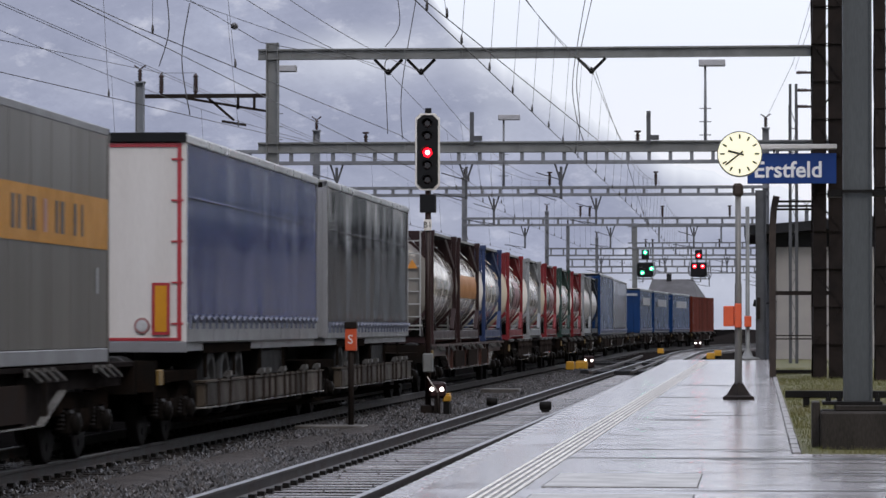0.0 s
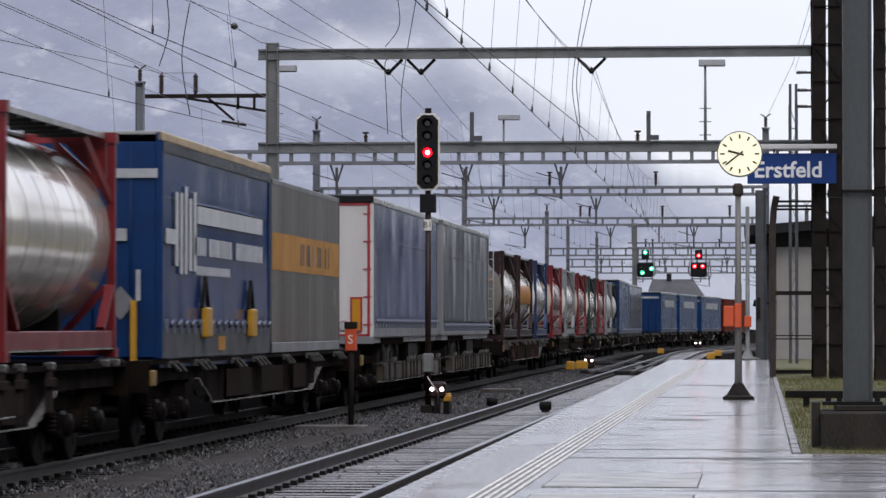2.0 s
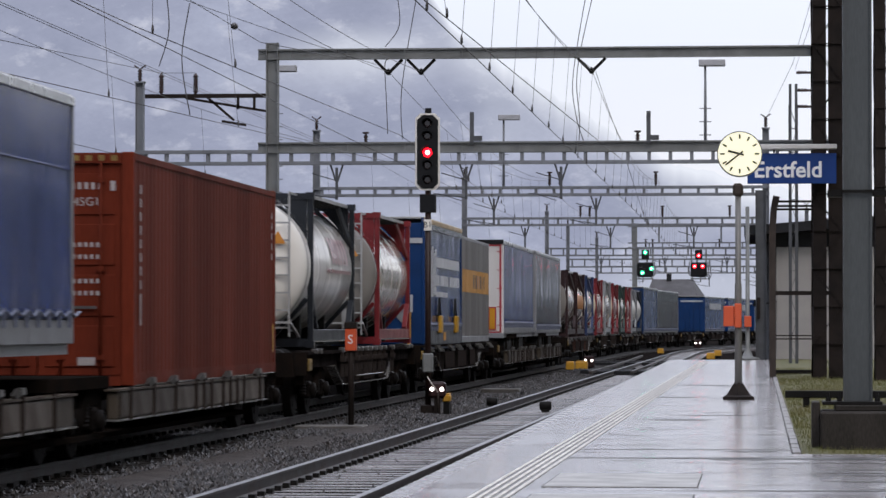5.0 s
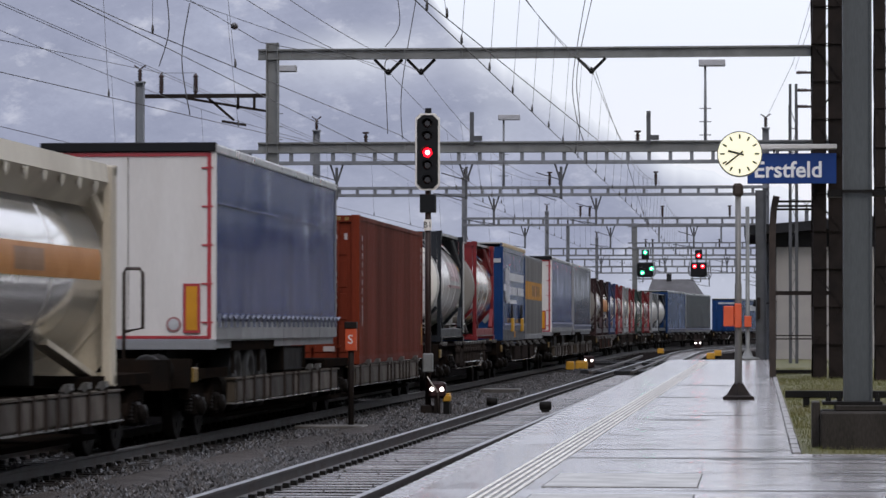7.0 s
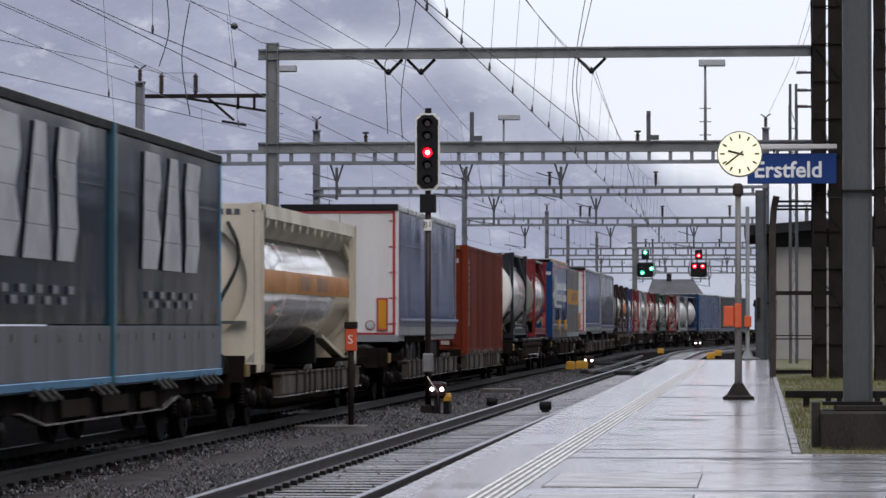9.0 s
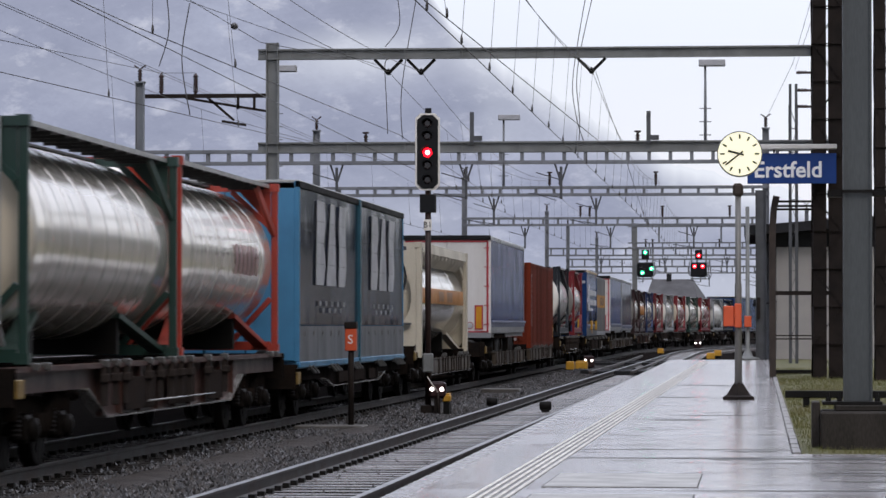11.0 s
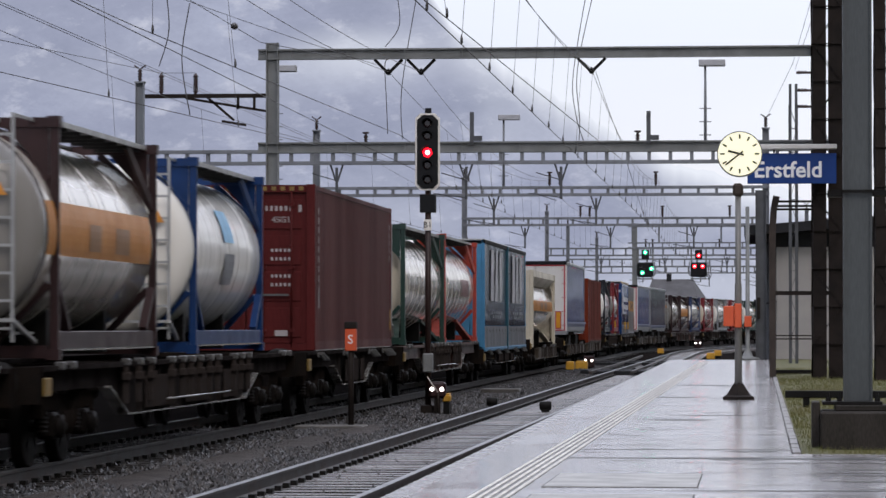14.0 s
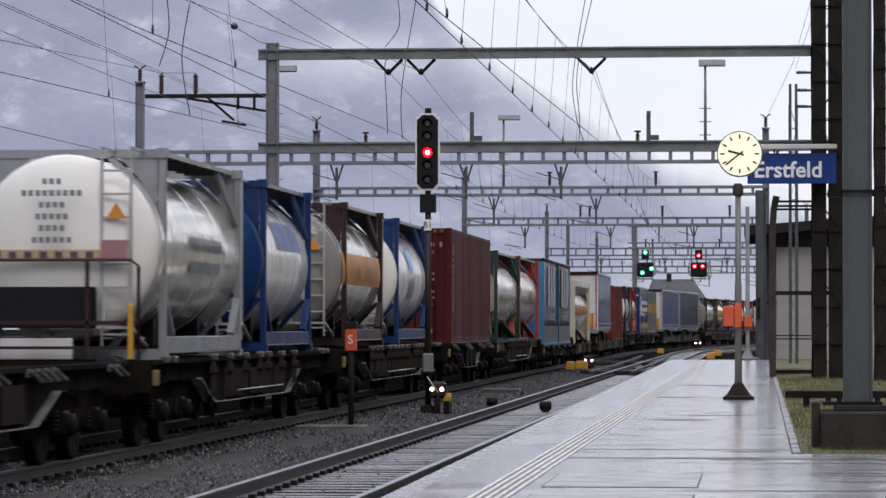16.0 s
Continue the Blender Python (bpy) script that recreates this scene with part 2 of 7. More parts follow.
def bar(bm, a, b, w, d=None, n=4, up=(0, 0, 1)):
    """A straight bar from a to b; n = 4 gives a w by d rectangle, more a round one of diameter w."""
    a, b = Vector(a), Vector(b)
    t = (b - a).normalized()
    u = Vector(up)
    if abs(t.dot(u)) > 0.95:
        u = Vector((0, 1, 0))
    s = t.cross(u).normalized()
    v = s.cross(t).normalized()
    d = w if d is None else d
    if n == 4:
        ring = [(-w / 2, -d / 2), (w / 2, -d / 2), (w / 2, d / 2), (-w / 2, d / 2)]
    else:
        ring = [(w / 2 * math.cos(2 * math.pi * i / n), w / 2 * math.sin(2 * math.pi * i / n)) for i in range(n)]
    lo = [bm.verts.new(a + s * x + v * y) for x, y in ring]
    hi = [bm.verts.new(b + s * x + v * y) for x, y in ring]
    k = len(ring)
    for i in range(k):
        f = bm.faces.new((lo[i], lo[(i + 1) % k], hi[(i + 1) % k], hi[i]))
        f.smooth = n > 4
    bm.faces.new(lo[::-1])
    bm.faces.new(hi)


def pipe(bm, pts, w, n=6):
    """A continuous round tube through the points."""
    pts = [Vector(p) for p in pts]
    rings = []
    for i, p in enumerate(pts):
        t = (pts[min(i + 1, len(pts) - 1)] - pts[max(i - 1, 0)]).normalized()
        u = Vector((0, 1, 0)) if abs(t.z) > 0.95 else Vector((0, 0, 1))
        s = t.cross(u).normalized()
        v = s.cross(t).normalized()
        rings.append([bm.verts.new(p + (s * math.cos(2 * math.pi * (k + 0.5) / n) + v * math.sin(2 * math.pi * (k + 0.5) / n)) * w / 2) for k in range(n)])
    for a, b in zip(rings, rings[1:]):
        for k in range(n):
            bm.faces.new((a[k], a[(k + 1) % n], b[(k + 1) % n], b[k])).smooth = n > 4
    bm.faces.new(rings[0][::-1])
    bm.faces.new(rings[-1])


def lathe(bm, profile, axis, origin=(0, 0, 0), n=24, smooth=True):
    """Turns (along, radius) pairs round an axis x, y or z."""
    o = Vector(origin)
    rings = []
    for a, r in profile:
        ring = []
        for i in range(n):
            c, s = r * math.cos(2 * math.pi * i / n), r * math.sin(2 * math.pi * i / n)
            p = {"x": (a, c, s), "y": (s, a, c), "z": (c, s, a)}[axis]
            ring.append(bm.verts.new(o + Vector(p)))
        rings.append(ring)
    for p, q in zip(rings, rings[1:]):
        for i in range(n):
            f = bm.faces.new((p[i], p[(i + 1) % n], q[(i + 1) % n], q[i]))
            f.smooth = smooth
    bm.faces.new(rings[0][::-1])
    bm.faces.new(rings[-1])


def section(bm, x, y, z0, z1, w, d, t=0.022, web=0.0):
    """An upright rolled H column; web shifts the web towards -y."""
    a, b, c = w / 2, d / 2, t
    ring = [(-a, -b), (-a + c, -b), (-a + c, web - c / 2), (a - c, web - c / 2), (a - c, -b), (a, -b), (a, b), (a - c, b), (a - c, web + c / 2), (-a + c, web + c / 2), (-a + c, b), (-a, b)]
    lo = [bm.verts.new((x + p, y + q, z0)) for p, q in ring]
    hi = [bm.verts.new((x + p, y + q, z1)) for p, q in ring]
    for i in range(12):
        bm.faces.new((lo[i], lo[(i + 1) % 12], hi[(i + 1) % 12], hi[i]))
    bm.faces.new(lo[::-1])
    bm.faces.new(hi)


def mesh_of(name, bm, material):
    bmesh.ops.recalc_face_normals(bm, faces=bm.faces[:])
    me = bpy.data.meshes.new(name)
    bm.to_mesh(me)
    bm.free()
    for m in material if isinstance(material, (list, tuple)) else (material,):
        me.materials.append(m)
    return me


def part(name, bm, material, parent, label=""):
    ob = new(name, mesh_of(name, bm, material))
    ob.parent = parent
    return tagged(ob, label)


def shared(name, me, parent, loc=(0, 0, 0)):
    ob = new(name, me)
    ob.parent = parent
    ob.location = loc
    return ob


def thing(name, label, category, group="", kind="", loc=(0, 0, 0)):
    ob = new(name)
    ob.empty_display_size = 0.2
    ob.location = loc
    return tagged(ob, label, category, group, kind)


def solo(name, bm, material, label, category, group="", kind=""):
    return tagged(new(name, mesh_of(name, bm, material)), label, category, group, kind)


def letters(text, size, material, parent, m, name="lettering", label="", align="CENTER", bold=0.0):
    """Words in the built-in font, as a thin mesh part in the xz plane of its parent."""
    cu = bpy.data.curves.new("words", "FONT")
    cu.body, cu.size, cu.extrude, cu.align_x, cu.align_y = text, size, 0.004, align, "CENTER"
    cu.resolution_u, cu.offset = 3, bold
    tmp = bpy.data.objects.new("words", cu)
    me = bpy.data.meshes.new_from_object(tmp)
    bpy.data.objects.remove(tmp)
    me.materials.clear()
    me.materials.append(material)
    ob = new(name, me)
    ob.parent = parent
    ob.matrix_basis = m @ pose(0, 0, 0, 90)
    return tagged(ob, label)


# ---- ground, ballast, tracks, platform ----
def ballast_material(name, base, scale, wet):
    m = bpy.data.materials.new(name)
    m.use_nodes = True
    n, l = m.node_tree.nodes, m.node_tree.links
    b = n["Principled BSDF"]
    co = n.new("ShaderNodeTexCoord")
    v = n.new("ShaderNodeTexVoronoi")
    v.inputs["Scale"].default_value = scale
    l.new(co.outputs["Object"], v.inputs["Vector"])
    no = n.new("ShaderNodeTexNoise")
    no.inputs["Scale"].default_value, no.inputs["Detail"].default_value = 0.9, 6
    l.new(co.outputs["Object"], no.inputs["Vector"])
    r = n.new("ShaderNodeValToRGB")
    r.color_ramp.elements[0].color = (*(c * 0.45 for c in base), 1)
    r.color_ramp.elements[1].color = (*(c * 1.5 for c in base), 1)
    l.new(v.outputs["Color"], r.inputs["Fac"])
    mx = n.new("ShaderNodeMix")
    mx.data_type, mx.blend_type = "RGBA", "MULTIPLY"
    mx.inputs[0].default_value = 0.6
    l.new(r.outputs[0], mx.inputs[6])
    l.new(no.outputs["Fac"], mx.inputs[7])
    l.new(mx.outputs[2], b.inputs["Base Color"])
    b.inputs["Roughness"].default_value = wet
    b.inputs["Specular IOR Level"].default_value = 0.0
    bp = n.new("ShaderNodeBump")
    bp.inputs["Strength"].default_value, bp.inputs["Distance"].default_value = 0.9, 0.04
    l.new(v.outputs["Distance"], bp.inputs["Height"])
    l.new(bp.outputs[0], b.inputs["Normal"])
    return m


def stone_material(k=1.0):
    m = bpy.data.materials.new("wet_ballast_stone")
    m.use_nodes = True
    n, l = m.node_tree.nodes, m.node_tree.links
    b = n["Principled BSDF"]
    g = n.new("ShaderNodeNewGeometry")
    r = n.new("ShaderNodeValToRGB")
    r.color_ramp.elements[0].color = (0.022 * k, 0.018 * k, 0.016 * k, 1)
    r.color_ramp.elements[1].color = (0.10 * k, 0.082 * k, 0.071 * k, 1)
    e = r.color_ramp.elements.new(0.6)
    e.color = (0.024 * k, 0.019 * k, 0.0165 * k, 1)
    l.new(g.outputs["Random Per Island"], r.inputs["Fac"])
    l.new(r.outputs[0], b.inputs["Base Color"])
    b.inputs["Roughness"].default_value = 0.42
    b.inputs["Specular IOR Level"].default_value = 0.4
    return m


def wet_platform_material():
    m = bpy.data.materials.new("wet_asphalt")
    m.use_nodes = True
    n, l = m.node_tree.nodes, m.node_tree.links
    b = n["Principled BSDF"]
    co = n.new("ShaderNodeTexCoord")
    mp = n.new("ShaderNodeMapping")
    mp.inputs["Scale"].default_value = (0.22, 1.1, 1)
    l.new(co.outputs["Object"], mp.inputs["Vector"])
    pud = n.new("ShaderNodeTexNoise")
    pud.inputs["Scale"].default_value, pud.inputs["Detail"].default_value = 1.1, 5
    l.new(mp.outputs[0], pud.inputs["Vector"])
    fine = n.new("ShaderNodeTexNoise")
    fine.inputs["Scale"].default_value, fine.inputs["Detail"].default_value = 90, 3
    l.new(co.outputs["Object"], fine.inputs["Vector"])
    r = n.new("ShaderNodeValToRGB")
    r.color_ramp.elements[0].position, r.color_ramp.elements[0].color = 0.30, (0.20, 0.195, 0.20, 1)
    r.color_ramp.elements[1].position, r.color_ramp.elements[1].color = 0.52, (0.50, 0.475, 0.47, 1)
    # where water stands in wide patches the streaks fade out
    patch = n.new("ShaderNodeTexNoise")
    patch.inputs["Scale"].default_value, patch.inputs["Detail"].default_value = 0.22, 3
    l.new(co.outputs["Object"], patch.inputs["Vector"])
    pr = n.new("ShaderNodeValToRGB")
    pr.color_ramp.elements[0].position, pr.color_ramp.elements[1].position = 0.36, 0.52
    l.new(patch.outputs["Fac"], pr.inputs["Fac"])
    lift = n.new("ShaderNodeMix")
    lift.data_type = "FLOAT"
    lift.inputs[3].default_value = 0.55
    l.new(pr.outputs[0], lift.inputs[0])
    l.new(pud.outputs["Fac"], lift.inputs[2])
    l.new(lift.outputs[0], r.inputs["Fac"])
    mx = n.new("ShaderNodeMix")
    mx.data_type, mx.blend_type = "RGBA", "MULTIPLY"
    mx.inputs[0].default_value = 0.5
    l.new(r.outputs[0], mx.inputs[6])
    l.new(fine.outputs["Fac"], mx.inputs[7])
    # small dark damp stains and worn spots in the asphalt
    st = n.new("ShaderNodeTexNoise")
    st.inputs["Scale"].default_value, st.inputs["Detail"].default_value, st.inputs["Roughness"].default_value = 2.6, 6, 0.7
    l.new(co.outputs["Object"], st.inputs["Vector"])
    sr = n.new("ShaderNodeValToRGB")
    sr.color_ramp.elements[0].position, sr.color_ramp.elements[0].color = 0.30, (0.45, 0.42, 0.41, 1)
    sr.color_ramp.elements[1].position, sr.color_ramp.elements[1].color = 0.40, (1, 1, 1, 1)
    l.new(st.outputs["Fac"], sr.inputs["Fac"])
    keep = n.new("ShaderNodeMix")
    keep.data_type, keep.blend_type = "RGBA", "MULTIPLY"
    fadeout = n.new("ShaderNodeMapRange")
    fadeout.inputs[3].default_value, fadeout.inputs[4].default_value = 0.9, 0.1
    l.new(pr.outputs[0], fadeout.inputs[0])
    l.new(fadeout.outputs[0], keep.inputs[0])
    l.new(mx.outputs[2], keep.inputs[6])
    l.new(sr.outputs[0], keep.inputs[7])
    l.new(keep.outputs[2], b.inputs["Base Color"])
    rr = n.new("ShaderNodeValToRGB")
    rr.color_ramp.elements[0].position, rr.color_ramp.elements[0].color = 0.36, (0.26, 0.26, 0.26, 1)
    rr.color_ramp.elements[1].position, rr.color_ramp.elements[1].color = 0.60, (0.11, 0.11, 0.11, 1)
    l.new(lift.outputs[0], rr.inputs["Fac"])
    # the water film is broken over the stains: duller and rougher there
    film = n.new("ShaderNodeMapRange")
    film.inputs[1].default_value, film.inputs[2].default_value = 0.28, 1.0
    film.inputs[3].default_value, film.inputs[4].default_value = 0.12, 0.8
    l.new(sr.outputs[0], film.inputs[0])
    l.new(film.outputs[0], b.inputs["Specular IOR Level"])
    dull = n.new("ShaderNodeMapRange")
    dull.inputs[1].default_value, dull.inputs[2].default_value = 0.28, 1.0
    dull.inputs[3].default_value, dull.inputs[4].default_value = 0.35, 0.0
    l.new(sr.outputs[0], dull.inputs[0])
    rs = n.new("ShaderNodeMath")
    rs.operation = "ADD"
    l.new(rr.outputs[0], rs.inputs[0])
    l.new(dull.outputs[0], rs.inputs[1])
    l.new(rs.outputs[0], b.inputs["Roughness"])
    bp = n.new("ShaderNodeBump")
    bp.inputs["Strength"].default_value, bp.inputs["Distance"].default_value = 0.06, 0.01
    l.new(fine.outputs["Fac"], bp.inputs["Height"])
    l.new(bp.outputs[0], b.inputs["Normal"])
    return m


M["ballast"] = ballast_material("ballast_bed", (0.022, 0.019, 0.018), 14, 0.8)
# darker copy of the bed: shade under and behind the train, painted in
M["train_shade_bed"] = ballast_material("ballast_bed_painted_shade", (0.008, 0.0072, 0.007), 14, 0.9)
M["stone"] = stone_material(0.6)
# darker copy of the stones, again painted shade along the freight track
M["train_shade_stone"] = stone_material(0.28)
M["platform"] = wet_platform_material()


def track_point(s, xc, dz=0.0):
    """Point and heading of a track at the distance s: straight, then a curve to the right."""
    if s <= CURVE_Y:
        return Vector((xc, s, RAIL_Z + dz)), 0.0
    a = (s - CURVE_Y) / CURVE_R
    return Vector((xc + CURVE_R * (1 - math.cos(a)), CURVE_Y + CURVE_R * math.sin(a), RAIL_Z + dz)), a


def ground():
    bm = bmesh.new()
    xs = [-4000, -200, -40, -13, -11, -7.5, -6.2, -2.95, -2.9, 0.34, 1.0, 4, 40, 4000]
    zs = [-0.6, -0.6, -0.6, -0.56, -0.52, -0.54, -0.54, -0.53, -0.7, -0.7, -0.7, -0.7, -0.7, -0.7]
    ys = [-60, 0, 20, 40, 60, 90, 130, 200, 300, 600, 5000]
    g = [[bm.verts.new((x, y, z)) for x, z in zip(xs, zs)] for y in ys]
    for a, b in zip(g, g[1:]):
        for i in range(len(xs) - 1):
            f = bm.faces.new((a[i], a[i + 1], b[i + 1], b[i]))
            # faces below and behind the train take the copy with painted shade
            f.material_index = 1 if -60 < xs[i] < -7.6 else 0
    solo("ground", bm, [M["ballast"], M["train_shade_bed"]], "dark wet gravel ground under the railway yard", "ground", kind="structure")


def stones(name, label, x0, x1, y0, y1, n, zf, size=(0.025, 0.05), key="stone"):
    rng = np.random.RandomState(n)
    u = rng.rand(n)
    y = y0 * (y1 / y0) ** u
    x = x0 + (x1 - x0) * rng.rand(n)
    base = np.array([(1, 0, 0), (-1, 0, 0), (0, 1, 0), (0, -1, 0), (0, 0, 1), (0, 0, -1)], float)
    tri = np.array([(0, 2, 4), (2, 1, 4), (1, 3, 4), (3, 0, 4), (2, 0, 5), (1, 2, 5), (3, 1, 5), (0, 3, 5)])
    r = size[0] + (size[1] - size[0]) * rng.rand(n)
    v = base[None] * (0.6 + 0.8 * rng.rand(n, 6, 1)) * r[:, None, None] + 0.35 * r[:, None, None] * (rng.rand(n, 6, 3) - 0.5)
    a = rng.rand(n) * 6.28
    c, s = np.cos(a)[:, None], np.sin(a)[:, None]
    vx, vy = v[:, :, 0] * c - v[:, :, 1] * s, v[:, :, 0] * s + v[:, :, 1] * c
    z = np.array([zf(p, q) for p, q in zip(x, y)])
    co = np.stack([vx + x[:, None], vy + y[:, None], v[:, :, 2] * 0.8 + z[:, None]], -1).reshape(-1, 3)
    f = (tri[None] + 6 * np.arange(n)[:, None, None]).reshape(-1, 3)
    me = bpy.data.meshes.new(name)
    me.from_pydata(co.tolist(), [], f.tolist())
    me.materials.append(M[key])
    tagged(new(name, me), label, "gravel", kind="stuff")


def rail_mesh(xc, off, y0, y1):
    prof = [(-0.075, -0.172), (0.075, -0.172), (0.075, -0.16), (0.012, -0.13), (0.010, -0.045), (0.036, -0.035), (0.036, -0.006), (0.03, 0.0),
            (-0.03, 0.0), (-0.036, -0.006), (-0.036, -0.035), (-0.010, -0.045), (-0.012, -0.13), (-0.075, -0.16)]
    bm = bmesh.new()
    ss = [y0] + [s for s in range(int(y0) + 10, int(y1), 10)] + [y1]
    rings = []
    for s in ss:
        p, a = track_point(s, xc)
        side = Vector((math.cos(a), -math.sin(a), 0))
        rings.append([bm.verts.new(p + side * (off + x) + Vector((0, 0, z))) for x, z in prof])
    k = len(prof)
    for p, q in zip(rings, rings[1:]):
        for i in range(k):
            f = bm.faces.new((p[i], p[(i + 1) % k], q[(i + 1) % k], q[i]))
            f.material_index = 1 if i in (6, 7, 8) else 0
    return bm


def railway_track(name, label, xc, y0, y1, s1, wood="wood", head="rail_head"):
    t = thing(name, label, "railway track", kind="structure")
    for off in (-0.7525, 0.7525):
        part("rail", rail_mesh(xc, off, y0, y1), [M["rail"], M[head]], t, "brown rail with worn head")
    bm = bmesh.new()
    box(bm, -1.3, 1.3, -0.13, 0.13, -0.15, 0.0, 0.012)
    me = mesh_of("sleeper", bm, M[wood])
    rng = random.Random(3)
    s, i = y0, 0
    far = bmesh.new()
    while s < y1:
        p, a = track_point(s, xc, -0.172)
        if s < s1:
            ob = shared("sleeper", me, t, p + Vector((rng.uniform(-0.02, 0.02), rng.uniform(-0.02, 0.02), rng.uniform(-0.006, 0.004))))
            ob.rotation_euler = (0, 0, -a + rng.uniform(-0.01, 0.01))
        else:
            d = Vector((math.cos(a), -math.sin(a), 0)) * 1.3
            bar(far, p - d + Vector((0, 0, -0.075)), p + d + Vector((0, 0, -0.075)), 0.26, 0.15)
        s += 0.62
    if far.verts:
        tagged(part("far_sleepers", far, M[wood], t), kind="stuff")
    else:
        far.free()
    bm = bmesh.new()
    s = y0
    while s < min(y1, 140):
        p, a = track_point(s, xc, -0.172)
        for off in (-0.7525, 0.7525):
            for e in (-0.11, 0.11):
                c = p + Vector((off + e, 0, 0))
                box(bm, c.x - 0.035, c.x + 0.035, c.y - 0.06, c.y + 0.06, c.z, c.z + 0.05)
        s += 0.62
    tagged(part("rail_fasteners", bm, M["steel_dark"], t), kind="stuff")
    return t


def platform():
    t = thing("platform", "wet grey asphalt station platform with white tactile lines", "platform", kind="structure")
    bm = bmesh.new()
    # left edge runs slightly outwards with distance
    L = lambda y: -2.67 - 0.0058 * (y - 24)
    outline = [(L(-30), -30), (14, -30), (14, 32.6), (0.30, 32.6), (0.30, 124.6), (L(124.6), 124.6)]
    top = [bm.verts.new((x, y, 0)) for x, y in outline]
    low = [bm.verts.new((x, y, -0.75)) for x, y in outline]
    bm.faces.new(top)
    for i in range(len(top)):
        j = (i + 1) % len(top)
        bm.faces.new((top[i], low[i], low[j], top[j]))
    part("platform_slab", bm, M["platform"], t)
    # edge coping slabs
    bm = bmesh.new()
    box(bm, -0.08, 0.08, -0.49, 0.49, -0.16, 0.006, 0.008)
    me = mesh_of("edge_stone", bm, M["concrete_wet"])
    y = 20.5
    while y < 124:
        shared("edge_stone", me, t, (L(y) + 0.06, y, 0))
        y += 1.0
    # five raised tactile lines on a darker strip, running slightly outwards
    bm = bmesh.new()
    y = 18.0
    while y < 118:
        x = -1.925 + 0.0003 * (y - 35)
        box(bm, x - 0.15, x + 0.15, y, y + 1.0, -0.002, 0.003)
        y += 1.0
    part("tactile_bed", bm, M["tactile_bed"], t, "dirty grey strip between the tactile lines")
    for k in range(5):
        bm = bmesh.new()
        y = 18.0
        while y < 118:
            x = -2.053 + 0.064 * k + 0.0003 * (y - 35)
            box(bm, x - 0.015, x + 0.015, y, y + 0.985, -0.002, 0.008)
            y += 1.0
        part("tactile_line", bm, M["tactile"], t, "worn white tactile line")
    # service covers in the paving, each in a dark joint
    for y0, y1 in ((25.75, 28.05), (22.2, 24.6)):
        bm = bmesh.new()
        box(bm, -1.658, -0.47, y0 - 0.03, y1 + 0.04, -0.01, 0.0035)
        part("cover_joint", bm, M["joint_dark"], t, "dark joint round the service cover")
        bm = bmesh.new()
        box(bm, -1.65, -0.48, y0, y1, -0.01, 0.007, 0.004)
        part("service_cover", bm, M["cover"], t, "rectangular concrete service cover")
    # dark wet strips across the paving
    rng = random.Random(11)
    for x0, x1, y0, y1 in ((-2.3, 9, 31.2, 31.75), (-1.6, 9, 30.35, 30.5), (-2.2, 0.6, 33.6, 33.75), (0.2, 7, 28.9, 29.15), (0.1, 6, 27.75, 28.0), (-1.4, 0.1, 46.5, 46.75), (-1.9, 0.2, 70.0, 70.6), (-1.2, 5, 25.2, 25.35), (0.35, 4, 28.2, 28.5), (0.4, 3, 26.7, 26.95), (0.6, 5, 25.4, 25.7), (-0.5, 0.1, 31.0, 31.5), (-1.5, -0.6, 44.0, 44.6), (-0.4, 0.25, 33.0, 33.3), (-2.0, -1.0, 58.0, 58.8)):
        bm = bmesh.new()
        n = 30
        lo, hi = [], []
        for i in range(n + 1):
            x = x0 + (x1 - x0) * i / n
            tp = min(1.0, 4 * i / n, 4 * (n - i) / n)
            m, d = (y0 + y1) / 2, (y1 - y0) / 2 * max(0.05, tp)
            lo.append(bm.verts.new((x, m - d * rng.uniform(0.6, 1.2), 0.003)))
            hi.append(bm.verts.new((x, m + d * rng.uniform(0.6, 1.2), 0.003)))
        for i in range(n):
            bm.faces.new((lo[i], lo[i + 1], hi[i + 1], hi[i]))
        part("repair_strip", bm, M["strip"], t, "dark wet strip across the asphalt")
    # short damp streaks and cracks that the water follows
    rng = random.Random(23)
    bm = bmesh.new()
    for k in range(130):
        y = 24.0 * (70 / 24.0) ** rng.random()
        x = rng.uniform(-2.5, 0.2) if y > 32 else rng.uniform(-2.5, 2.5)
        l, w = rng.uniform(0.12, 0.6), rng.uniform(0.008, 0.03) * y / 24.0
        n = 6
        lo, hi = [], []
        for i in range(n + 1):
            u = i / n
            c = y + 0.05 * math.sin(u * 4 + k) + rng.uniform(-0.01, 0.01)
            q = w * math.sin(math.pi * (0.08 + 0.84 * u)) * rng.uniform(0.6, 1.2)
            lo.append(bm.verts.new((x + l * u, c - q, 0.0025)))
            hi.append(bm.verts.new((x + l * u, c + q, 0.0025)))
        for i in range(n):
            bm.faces.new((lo[i], lo[i + 1], hi[i + 1], hi[i]))
    tagged(part("damp_streaks", bm, M["streak"], t, "short dark damp streaks in the asphalt"), kind="stuff")
    # kerb stones along the lawn
    bm = bmesh.new()
    box(bm, -0.04, 0.04, -0.196, 0.196, -0.2, 0.010, 0.006)
    me = mesh_of("kerb_stone", bm, M["kerb_wet"])
    rng = random.Random(5)
    y = 33.0
    while y < 100:
        ob = shared("kerb_stone", me, t, (0.35 + rng.uniform(-0.004, 0.004), y, rng.uniform(-0.004, 0.004)))
        ob.rotation_euler = (0, 0, rng.uniform(-0.01, 0.01))
        y += 0.4


